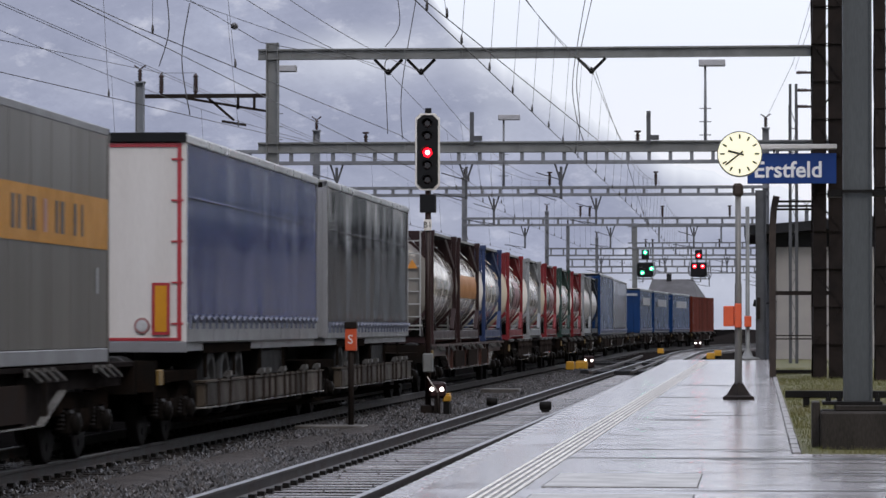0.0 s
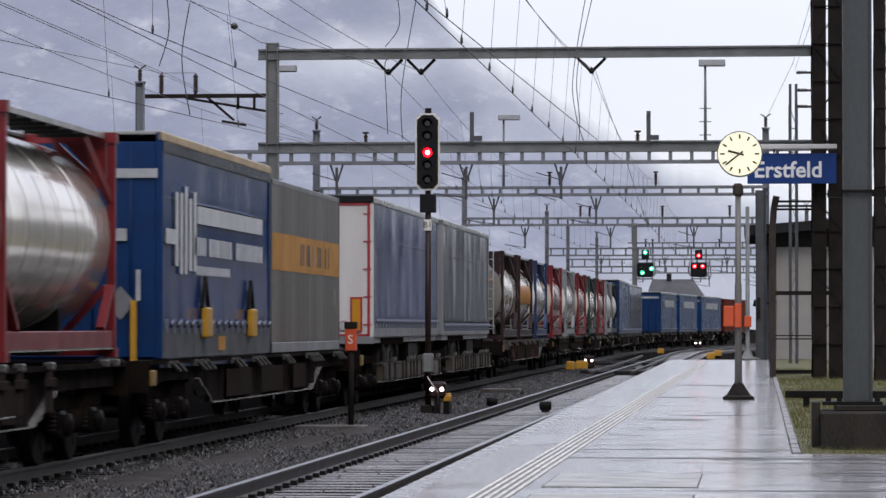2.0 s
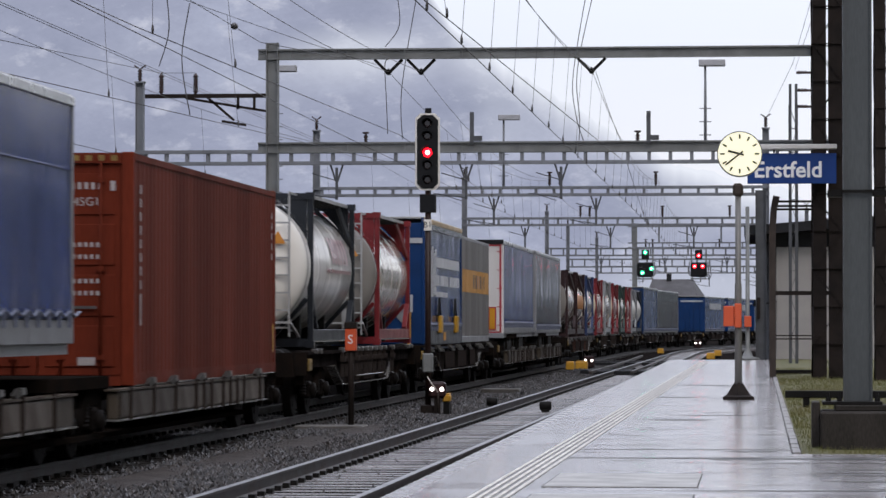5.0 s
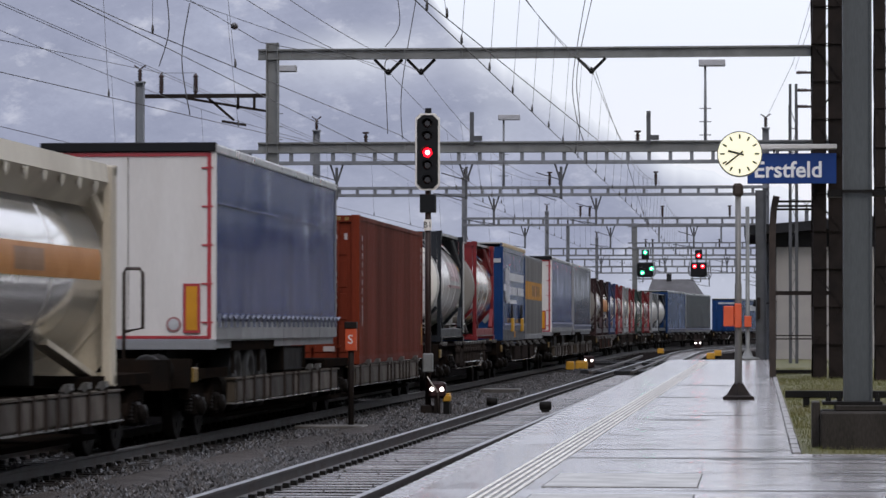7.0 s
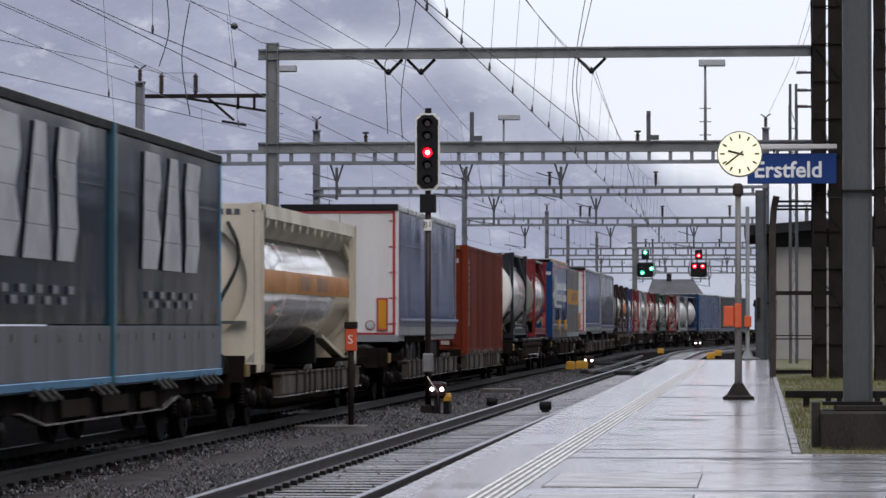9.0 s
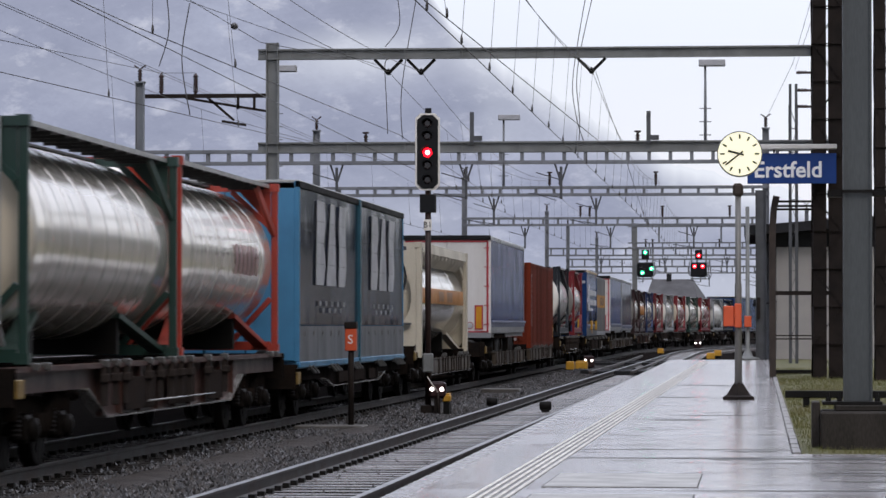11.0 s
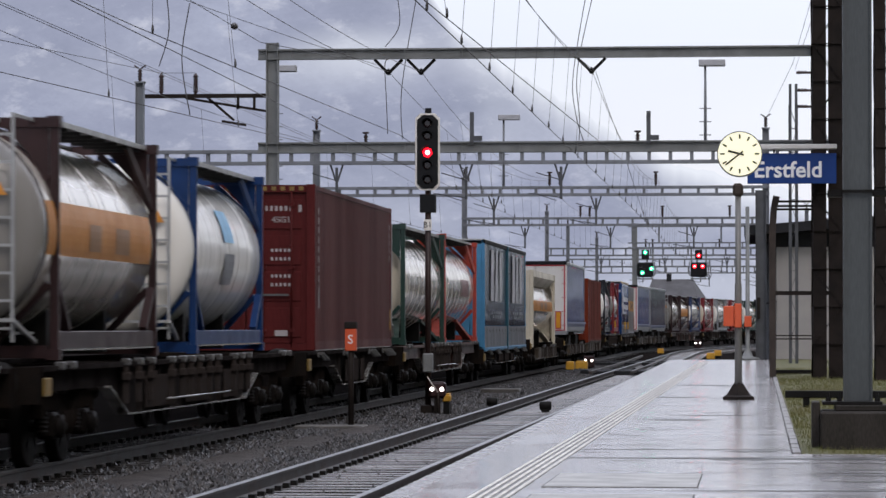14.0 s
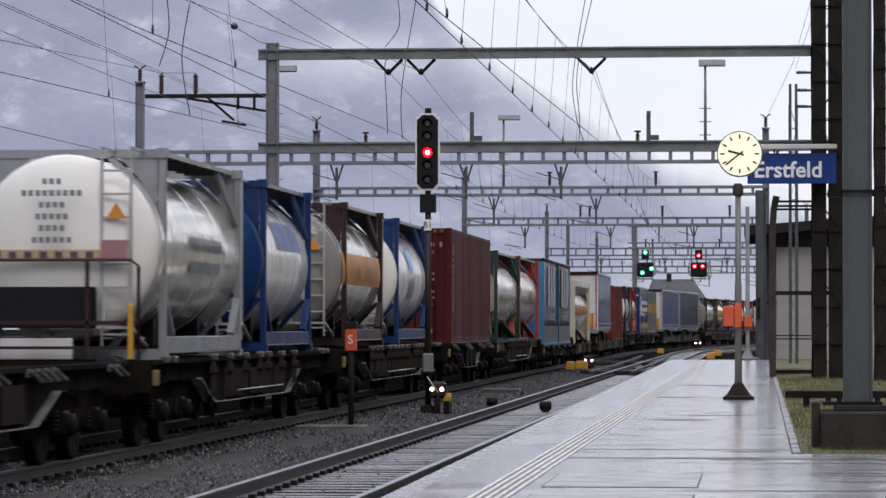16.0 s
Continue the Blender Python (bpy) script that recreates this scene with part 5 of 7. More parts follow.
            col.append(v)
        g.append(col)
    for a, b in zip(g, g[1:]):
        for k in range(nz):
            bm.faces.new((a[k], b[k], b[k + 1], a[k + 1])).smooth = True
    solo("backdrop", bm, m, "glowing blue-grey mountainside with haze and low cloud painted on", "mountain", kind="structure")


def unseen_slopes():
    """Unseen dark slopes added on both sides to cut sky light and reflections."""
    for name, x0, sx, y0, y1 in (("valley_slope_east", 75, 1, -800, 300), ("valley_slope_west", -230, -1, -800, 850)):
        bm = bmesh.new()
        ny, nk = 40, 12
        g = []
        for j in range(ny + 1):
            y = y0 + (y1 - y0) * j / ny
            row = []
            for k in range(nk + 1):
                u = k / nk
                d = 550 * u + 25 * noise.noise(Vector((y * 0.01, u * 4, sx)))
                row.append(bm.verts.new((x0 + sx * d, y, -1.0 + 620 * u ** 1.2 + 30 * u * noise.noise(Vector((y * 0.006, u * 3, 7))))))
            g.append(row)
        for a, b in zip(g, g[1:]):
            for k in range(nk):
                bm.faces.new((a[k], a[k + 1], b[k + 1], b[k])).smooth = True
        solo(name, bm, M["slope_helper"], "unseen dark slope added to block sky light", "mountain", kind="structure")
    # beyond the steep slope an unseen low bank darkens reflections in flat sides
    bm = bmesh.new()
    g = []
    for j in range(41):
        y = 300 + 1500 * j / 40
        g.append([bm.verts.new((76 + 150 * k / 8, y, -1.0 + (16 + 0.05 * y) * (k / 8) ** 0.7 * (1 + 0.15 * noise.noise(Vector((y * 0.03, k, 3)))))) for k in range(9)])
    for a, b in zip(g, g[1:]):
        for k in range(8):
            bm.faces.new((a[k], a[k + 1], b[k + 1], b[k])).smooth = True
    solo("valley_foot_east", bm, M["slope_helper"], "unseen low dark bank added to darken reflections", "mountain", kind="structure")


# dark surface of the unseen slopes that were added to hold back light
M["slope_helper"] = mat("dark_helper_slope", (0.05, 0.06, 0.05), 0.9, 0.0, 0.4, 0.01, fine=0.2, bump=0)


unseen_slopes()
main_signal()
dwarf_signal(-6.41, 67.3, -0.45, 1.0, 0.0)
dwarf_signal(-7.0, 139.2, -0.72, 1.3, 0.0)
dwarf_signal(-4.65, 255, -0.70, 1.6, 0.0)
switch_motor(-6.23, 67.5, -0.28, 0.075, 0.5)
switch_motor(-7.55, 135.4, -0.50, 0.16)
switch_motor(-7.2, 137.4, -0.50, 0.24)
switch_motor(-2.6, 180, -0.5, 0.22)
switch_motor(-2.3, 186, -0.4, 0.2)
switch_motor(-6.3, 216, -0.5, 0.2)
s_post()
track_gear()
platform_clock()
orange_boxes()
station_sign()
lattice_mast(1.62, 82, 0.68, 11, -0.3, "mast_dark", "tall dark riveted lattice mast in the lawn", 0.9, 0.31, 0.10)
slim = lattice_mast(1.13, 115, 0.27, 9.7, -0.3, "arm_grey", "slim grey lattice mast with insulators", 0.8, 0.08, 0.05)
for z in (10.1, 9.5, 8.95):
    bm = bmesh.new()
    box(bm, 0.1, 0.75, -0.04, 0.04, z - 0.05, z + 0.03)
    lathe(bm, [(0.15, 0.03), (0.2, 0.07), (0.25, 0.03), (0.3, 0.07), (0.36, 0.03), (0.41, 0.07), (0.46, 0.03)], "x", (0, 0, z), 8)
    part("insulator_arm", bm, M["ceramic"], slim)
grey_mast = thing("steel_mast", "short broad grey steel mast at the platform end", "mast", loc=(0.04, 127, 0))
bm = bmesh.new()
section(bm, 0, 0, -0.3, 6.3, 0.40, 0.3, 0.03)
part("column", bm, M["arm_grey"], grey_mast)
bm = bmesh.new()
box(bm, -0.15, -0.03, -0.2, -0.05, 1.5, 2.3, 0.01)
part("switch_box", bm, M["mast_dark"], grey_mast)
lattice_mast(2.88, 78, 0.5, 11, -0.3, "mast_dark", "dark lattice mast beside the station building", 0.9, 0.235, 0.08)
near_mast()
lawn_pipe()
rail_frame()
station_hut()
lamp_post(-16.47, 115, -0.6, 10.16)
lamp_post(-1.83, 115, 7.25, 10.25)
lamp_post(-10.64, 141, 7.05, 10.05)
signal_bridge()
far_house()
switch_timbers()
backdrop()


# ---- the freight train ----
# Things of the train are built with the rear towards -y, standing on the rail head at z = 0; the side facing the platform is +x.
def travelled(t):
    return 10.897 * t + 0.08584 * t * t - 0.0005386 * t ** 3


TRAIN = []      # (thing, distance of its middle along the track at the start, length)
AXLES = []      # turning wheelsets

M["rust_red"] = mat("oxide_red_container_paint", (0.092, 0.016, 0.015), 0.42, 0.0, 0.35, 1.0, stretch=(1, 1, 0.10), dirt=(0.055, 0.010, 0.010), dirt_amt=0.85, spec=0.08)
M["rust_brown"] = mat("brown_container_paint", (0.160, 0.030, 0.015), 0.5, 0.0, 0.35, 1.0, stretch=(1, 1, 0.10), dirt=(0.08, 0.018, 0.011), dirt_amt=0.85, spec=0.03)
M["tarp_blue"] = tarp("blue_tarpaulin", (0.030, 0.056, 0.210), 0.16, 0.20, 0.35)
M["tarp_grey"] = tarp("grey_tarpaulin", (0.026, 0.028, 0.036), 0.12, 0.06, 0.4, 1.3)
M["tarp_night"] = tarp("dark_slate_tarpaulin", (0.010, 0.018, 0.042), 0.13, 0.20, 0.4, 1.5)
M["tarp_royal"] = tarp("royal_blue_tarpaulin", (0.004, 0.042, 0.190), 0.15, 0.26, 0.3)
M["navy"] = mat("navy_paint", (0.016, 0.035, 0.11), 0.4, 0.0, 0.2, 2)
M["royal"] = mat("royal_blue_paint", (0.005, 0.034, 0.125), 0.4, 0.0, 0.2, 2, spec=0.2)
M["navy_frame"] = mat("dark_blue_frame_paint", (0.007, 0.034, 0.125), 0.4, 0.0, 0.25, 2, spec=0.25)
M["teal"] = mat("teal_blue_paint", (0.05, 0.20, 0.36), 0.4, 0.0, 0.2, 2)
M["dark_teal"] = mat("dark_teal_paint", (0.015, 0.09, 0.13), 0.4, 0.0, 0.2, 2)
M["box_grey"] = mat("weathered_grey_panel", (0.125, 0.112, 0.100), 0.32, 0.0, 0.2, 0.9, stretch=(1, 1, 0.08), dirt=(0.08, 0.07, 0.062), dirt_amt=0.7, spec=0.30, bump=0.03)
M["alu"] = mat("aluminium_dropside", (0.24, 0.245, 0.26), 0.45, 0.1, 0.2, 1.5, dirt=(0.2, 0.2, 0.2), dirt_amt=0.6)
uneven(M["alu"], 0.8, 1.15)
M["board_mid"] = mat("weathered_metal_side_board", (0.15, 0.155, 0.17), 0.5, 0.0, 0.3, 1.2, stretch=(1, 1, 0.2), spec=0.25)
M["board_grey"] = mat("dirty_grey_side_board", (0.085, 0.09, 0.10), 0.5, 0.0, 0.3, 1.5, spec=0.25)
M["band_yellow"] = mat("yellow_band", (0.55, 0.25, 0.02), 0.45, 0.0, 0.2, 2, spec=0.2)
M["red_trim"] = mat("red_trim", (0.36, 0.03, 0.04), 0.4, 0.0, 0.1, 3, bump=0.02)
M["red_frame"] = mat("red_container_frame", (0.20, 0.018, 0.022), 0.4, 0.0, 0.3, 2, spec=0.3)
M["orange_red"] = mat("orange_red_frame", (0.38, 0.045, 0.026), 0.4, 0.0, 0.2, 2)
M["green_dark"] = mat("dark_green_frame", (0.012, 0.04, 0.03), 0.4, 0.0, 0.2, 2)
M["brown_frame"] = mat("maroon_brown_frame", (0.036, 0.017, 0.017), 0.42, 0.0, 0.3, 2, spec=0.25)
M["slate_frame"] = mat("slate_grey_frame", (0.014, 0.017, 0.022), 0.4, 0.0, 0.2, 2, spec=0.3)
M["grey_frame"] = mat("light_grey_frame", (0.27, 0.28, 0.29), 0.4, 0.0, 0.25, 2)
M["beige"] = mat("beige_paint", (0.62, 0.56, 0.44), 0.45, 0.0, 0.2, 1.3, stretch=(1, 1, 0.3), dirt=(0.36, 0.31, 0.24), dirt_amt=0.6)
M["steel_tank"] = cladding("stainless_cladding", (0.90, 0.84, 0.75), 0.55, 0.10, soil=0.4, spec=0.3)
M["mirror_tank"] = cladding("polished_steel_cladding", (0.90, 0.87, 0.82), 0.62, 0.06, (0.2, 0.18, 0.16), 4.2, 0.2)
M["grey_tank"] = cladding("dull_grey_tank_paint", (0.23, 0.215, 0.195), 0.0, 0.18, (0.11, 0.10, 0.09), 9.0, 0.6)
M["white_clad"] = cladding("pale_tank_cladding", (0.86, 0.84, 0.80), 0.0, 0.10, (0.30, 0.27, 0.23), spec=0.2)
M["white_tank"] = cladding("white_tank_paint", (0.78, 0.75, 0.69), 0.0, 0.16, (0.46, 0.42, 0.36), 9.0, 0.4, 0.3)
M["cream_tank"] = cladding("cream_tank_paint", (0.62, 0.55, 0.43), 0.0, 0.2, (0.34, 0.29, 0.22), 9.0, 0.6)
M["orange_band"] = mat("orange_band", (0.50, 0.20, 0.03), 0.4, 0.0, 0.15, 2, spec=0.2)
M["print_red"] = mat("faded_red_print", (0.40, 0.20, 0.20), 0.3, 0.3, 0.2, 2, bump=0)
M["print_faint"] = mat("faint_white_print", (0.40, 0.36, 0.35), 0.5, 0.0, 0.3, 2, bump=0)
M["print_dark"] = mat("dark_print", (0.06, 0.06, 0.07), 0.5, 0.0, 0.2, 2, bump=0)
M["print_brown"] = mat("brown_print", (0.26, 0.115, 0.03), 0.4, 0.0, 0.2, 2, bump=0)
M["tan"] = mat("faded_tan_band", (0.50, 0.36, 0.20), 0.4, 0.0, 0.2, 2, bump=0)
M["print_blue"] = mat("blue_print", (0.08, 0.13, 0.36), 0.4, 0.0, 0.2, 2, bump=0)
M["print_sky"] = mat("light_blue_print", (0.16, 0.42, 0.66), 0.4, 0.0, 0.2, 2, bump=0)
M["print_pale"] = mat("pale_print", (0.50, 0.51, 0.53), 0.4, 0.0, 0.3, 2, bump=0, spec=0.2)
M["print_white"] = mat("white_print", (0.66, 0.67, 0.70), 0.4, 0.0, 0.2, 2, bump=0, spec=0.25)
M["print_grey"] = mat("faded_grey_print", (0.22, 0.23, 0.25), 0.4, 0.0, 0.3, 2, bump=0)
M["tyre"] = mat("tyre_rubber", (0.02, 0.02, 0.02), 0.7, 0.0, 0.2, 4)


def wheelset(parent, y):
    bm = bmesh.new()
    for sx in (-1, 1):
        x = sx * 0.7525
        prof = [(-0.07, 0.20), (-0.068, 0.42), (-0.065, 0.46), (0.035, 0.46), (0.045, 0.485), (0.07, 0.485), (0.072, 0.40), (0.04, 0.38), (0.03, 0.16), (0.08, 0.14), (0.08, 0.09)]
        lathe(bm, [(x - sx * a, r) for a, r in prof], "x", (0, 0, 0), 20)
        # balance holes on the disc show the turning
        for k in range(4):
            a = math.pi / 2 * k
            c, s = 0.27 * math.cos(a), 0.27 * math.sin(a)
            box(bm, x + sx * 0.066, x + sx * 0.078, c - 0.04, c + 0.04, s - 0.04, s + 0.04)
    lathe(bm, [(-1.0, 0.06), (-0.75, 0.08), (0.75, 0.08), (1.0, 0.06)], "x", (0, 0, 0), 10)
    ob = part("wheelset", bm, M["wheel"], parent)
    ob.location = (0, y, 0.46)
    AXLES.append((ob, y))
    return ob


def bogie(parent, y):
    for sx in (-1, 1):
        bm = bmesh.new()
        x = sx * 1.0
        # side frame, arched over the boxes and low in the middle
        pts = [(-1.45, 0.66), (-1.1, 0.74), (-0.6, 0.72), (-0.35, 0.52), (0.35, 0.52), (0.6, 0.72), (1.1, 0.74), (1.45, 0.66)]
        for (a, p), (b, q) in zip(pts, pts[1:]):
            bar(bm, (x, y + a, p), (x, y + b, q), 0.14, 0.20)
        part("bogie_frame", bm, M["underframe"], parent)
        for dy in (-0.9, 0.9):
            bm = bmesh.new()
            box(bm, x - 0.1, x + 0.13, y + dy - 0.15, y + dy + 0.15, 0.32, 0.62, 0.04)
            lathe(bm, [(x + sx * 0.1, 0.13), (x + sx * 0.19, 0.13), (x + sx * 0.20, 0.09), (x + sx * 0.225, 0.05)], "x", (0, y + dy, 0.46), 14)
            part("axle_box", bm, M["axle_dark"], parent, "near-black axle box")
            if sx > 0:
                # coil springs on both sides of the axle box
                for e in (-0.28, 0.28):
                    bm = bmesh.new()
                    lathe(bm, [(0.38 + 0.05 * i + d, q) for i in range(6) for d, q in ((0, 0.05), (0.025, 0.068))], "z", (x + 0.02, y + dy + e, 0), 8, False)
                    part("coil_spring", bm, M["axle_dark"], parent)
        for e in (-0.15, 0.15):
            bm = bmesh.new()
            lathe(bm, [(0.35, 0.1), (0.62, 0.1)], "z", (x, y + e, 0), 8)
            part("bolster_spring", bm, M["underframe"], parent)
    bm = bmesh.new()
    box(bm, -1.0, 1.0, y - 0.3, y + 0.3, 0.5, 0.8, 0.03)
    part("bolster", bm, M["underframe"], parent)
    wheelset(parent, y - 0.9)
    wheelset(parent, y + 0.9)


def wagon(s0, s1, floor=1.155, style="flat", label="grimy grey container flat wagon with two bogies", sill="frame_grey", posts=False, end_rail=False):
    """A container wagon between the distances s0 and s1, with side sills, bogies, buffers and spigots."""
    L = s1 - s0 - 0.9
    g = thing("freight_wagon", label, "freight wagon", group="freight train wagons")
    h = L / 2
    TRAIN.append((g, (s0 + s1) / 2, L))
    bogies = [-h + 2.4, h - 2.4] + ([0.0] if L > 24 else [])
    low = 0.62 if style == "flat" else 0.50
    for sx in (-1, 1) if style == "flat" else ():
        bm = bmesh.new()
        x0, x1 = sorted((sx * 1.10, sx * 1.24))
        # top flange, then a fish-belly web between the bogies
        box(bm, min(x0, sx * 1.02), max(x1, sx * 1.02), -h, h, floor - 0.07, floor - 0.015)
        spans = sorted(bogies)
        for a, b in zip(spans, spans[1:]):
            a, b = a + 1.75, b - 1.75
            if b - a < 2:
                continue
            e = min(1.2, (b - a) / 4)
            vs = [(a, floor - 0.07), (b, floor - 0.07), (b, floor - 0.30), (b - e, low - 0.12), (a + e, low - 0.12), (a, floor - 0.30)]
            xa = sx * 1.13
            f = [bm.verts.new((xa, y, z)) for y, z in vs]
            k = [bm.verts.new((xa - sx * 0.03, y, z)) for y, z in vs]
            bm.faces.new(f)
            bm.faces.new(k[::-1])
            for i in range(len(vs)):
                bm.faces.new((f[i], k[i], k[(i + 1) % 6], f[(i + 1) % 6]))
            # bottom flange
            fl = bmesh.new()
            bar(fl, (sx * 1.14, a + e, low - 0.12), (sx * 1.14, b - e, low - 0.12), 0.16, 0.02)
            bar(fl, (sx * 1.14, a, floor - 0.30), (sx * 1.14, a + e, low - 0.12), 0.16, 0.02)
            bar(fl, (sx * 1.14, b, floor - 0.30), (sx * 1.14, b - e, low - 0.12), 0.16, 0.02)
            part("sill_flange", fl, M["pale_edge"], g, "wet lower flange, its glint painted pale")
            if sx > 0:
                m, w = a + e, b - a - 2 * e
                for u, v in ((0.12, 0.34), (0.44, 0.66), (0.78, 0.92)):
                    pl = bmesh.new()
                    box(pl, 1.205, 1.22, m + w * u, m + w * v, low - 0.07, floor - 0.2, 0.004)
                    part("side_plate", pl, M["plate_grey"], g, "dirty brown-grey side plate")
            y = a + e * 0.8
            while y < b - e * 0.6:
                box(bm, *sorted((sx * 1.13, sx * 1.20)), y - 0.03, y + 0.03, low - 0.1, floor - 0.08)
                y += 1.25
        for a in spans:
            box(bm, *sorted((sx * 1.11, sx * 1.14)), max(a - 2.4, -h), min(a + 1.9, h), floor - 0.30, floor - 0.07)
        part("side_sill", bm, M[sill], g)
    bm = bmesh.new()
    if style == "flat":
        box(bm, -0.25, 0.25, -h, h, floor - 0.42, floor - 0.06)
        y = -h + 0.6
        while y < h:
            box(bm, -1.1, 1.1, y - 0.06, y + 0.06, floor - 0.22, floor - 0.07)
            y += 2.0
    else:
        box(bm, -1.1, 1.1, -h + 4.2, h - 4.2, 0.24, 0.30)
        for y in bogies:
            box(bm, -1.15, 1.15, max(y - 2.0, -h), min(y + 1.5, h), 0.84, 0.98)
    box(bm, -1.25, 1.25, -h - 0.02, -h + 0.22, floor - 0.42, floor - 0.02)
    box(bm, -1.25, 1.25, h - 0.22, h + 0.02, floor - 0.42, floor - 0.02)
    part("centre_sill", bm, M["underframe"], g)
    for e in (-1, 1):
        for x in (-0.875, 0.875):
            bm = bmesh.new()
            lathe(bm, [(e * h, 0.11), (e * (h + 0.28), 0.10), (e * (h + 0.28), 0.2), (e * (h + 0.36), 0.225), (e * (h + 0.4), 0.15)], "y", (x, 0, 0.98), 14)
            part("buffer", bm, M["steel_dark"], g)
    # hanging gear between the bogies: tanks, levers, brake boxes
    rng = random.Random(int(s0 * 7) & 1023)
    for a, b in zip(sorted(bogies), sorted(bogies)[1:]):
        if b - a > 6:
            m = (a + b) / 2
            bm = bmesh.new()
            lathe(bm, [(m - 0.7, 0.05), (m - 0.62, 0.2), (m + 0.5, 0.2), (m + 0.58, 0.05)], "y", (0.55, 0, 0.62), 14)
            part("air_tank", bm, M["underframe"], g)
            for q in ((0.6, 1.0, m + 1.2, m + 1.9, 0.45, 0.8), (0.9, 1.08, m - 2.0, m - 1.5, 0.5, 0.85)):
                bm = bmesh.new()
                box(bm, *q, 0.02)
                part("brake_box", bm, M["underframe"], g)
    spans = sorted(bogies)
    if style == "flat" and posts:
        # upright spigot carriers with worn bright caps, and a pale brake rod in front of the web
        bm = bmesh.new()
        box(bm, 0.0, 0.07, -0.05, 0.05, -0.52, -0.06, 0.008)
        box(bm, 0.0, 0.10, -0.10, 0.10, -0.24, -0.14, 0.01)
        me = mesh_of("spigot_post", bm, M["plate_grey"])
        cp = bmesh.new()
        box(cp, -0.02, 0.09, -0.07, 0.07, -0.06, 0.03, 0.015)
        cap = mesh_of("spigot_cap", cp, M["lever"])
        for a, b in zip(spans, spans[1:]):
            y = a + 2.6
            while y < b - 2.3:
                shared("spigot_post", me, g, (1.21, y, floor))
                shared("spigot_cap", cap, g, (1.21, y, floor))
                y += rng.choice((0.7, 0.85, 1.5))
            bm = bmesh.new()
            bar(bm, (1.29, a + 0.34 * (b - a), low + 0.02), (1.29, a + 0.68 * (b - a), low + 0.02), 0.028, n=6)
            part("brake_rod", bm, M["pale_edge"], g, "thin pale brake rod")
        for y in (-h + 1.1, -h + 1.7, h - 1.6, h - 1.0):
            shared("spigot_cap", cap, g, (1.21, y, floor))
    elif style == "flat":
        bm = bmesh.new()
        box(bm, 0, 0.03, -0.05, 0.10, -0.12, -0.03)
        bar(bm, (0.03, 0, -0.05), (0.09, 0.34, -0.17), 0.05, 0.03)
        me = mesh_of("spigot_lever", bm, M["lever"])
        y = -h + 1.6
        while y < h - 0.8:
            for k in range(rng.choice((2, 3, 4))):
                if y < h - 0.8:
                    shared("spigot_lever", me, g, (1.24, y, floor))
                y += 0.42
            y += rng.choice((1.2, 2.0, 2.8))
    if style == "pocket":
        panels = []
        for w in (0.55, 0.92, 1.5):
            pm = bmesh.new()
            box(pm, 0, 0.02, -w / 2, w / 2, -0.145, 0.145, 0.006)
            panels.append((w, mesh_of("sill_panel", pm, M["sill_panel"])))
        pm = bmesh.new()
        box(pm, 0, 0.05, -0.035, 0.035, -0.20, 0.20, 0.008)
        rib = mesh_of("sill_rib", pm, M["plate_grey"])
        pm = bmesh.new()
        bar(pm, (0.02, -0.16, 0.0), (0.05, -0.10, 0.07), 0.07)
        bar(pm, (0.05, -0.10, 0.07), (0.05, 0.10, 0.07), 0.07)
        bar(pm, (0.05, 0.10, 0.07), (0.02, 0.16, 0.0), 0.07)
        hook = mesh_of("lifting_hook", pm, M["lever"])
        for sx in (-1, 1):
            bm = bmesh.new()
            x0, x1 = sorted((sx * 1.16, sx * 1.29))
            for a, b in zip(spans, spans[1:]):
                box(bm, x0, x1, a + 1.3, b - 1.3, 0.46, 0.80, 0.02)
            part("pocket_side", bm, M["sill_beige"], g, "dirty beige pocket side sill")
            for z in (0.45, 0.81):
                for a, b in zip(spans, spans[1:]):
                    bm = bmesh.new()
                    box(bm, *sorted((sx * 1.14, sx * 1.325)), a + 1.25, b - 1.25, z - 0.012, z + 0.012)
                    part("sill_flange", bm, M["pale_edge" if z < 0.6 else "sill_beige"], g, "wet flange, its glint painted pale" if z < 0.6 else "")
        for a, b in zip(spans, spans[1:]):
            y = a + 1.4
            while y < b - 2.9:
                w, panel = rng.choice(panels)
                shared("sill_panel", panel, g, (1.291, y + w / 2, 0.63))
                shared("sill_rib", rib, g, (1.29, y + w + 0.05, 0.64))
                if rng.random() < 0.4:
                    shared("lifting_hook", hook, g, (1.26, y + w, 0.83))
                y += w + 0.1
        bm = bmesh.new()
        pipe(bm, [(0.30, -h + 0.25, 0.9), (0.30, -h + 0.25, 2.30), (0.33, -h + 0.25, 2.36), (0.52, -h + 0.25, 2.36), (0.56, -h + 0.25, 2.30), (0.56, -h + 0.25, 1.55), (0.30, -h + 0.25, 1.5)], 0.05, 8)
        part("end_handrail", bm, M["mast_rust"], g, "rusty bent tube handrail")
    if end_rail:
        bm = bmesh.new()
        y = -h + 0.1
        pipe(bm, [(-1.1, y, floor), (-1.1, y, 2.36), (-1.02, y, 2.42), (0.98, y, 2.42), (1.08, y, 2.34), (1.08, y, floor)], 0.045, 8)
        bar(bm, (0.42, y, floor), (0.42, y, 2.42), 0.05)
        bar(bm, (-1.1, y, 1.62), (1.08, y, 1.62), 0.05)
        bar(bm, (-1.1, y, 1.30), (1.08, y, 1.30), 0.04)
        part("end_handrail", bm, M["brown_frame"], g, "brown tube handrail across the wagon end")
        bm = bmesh.new()
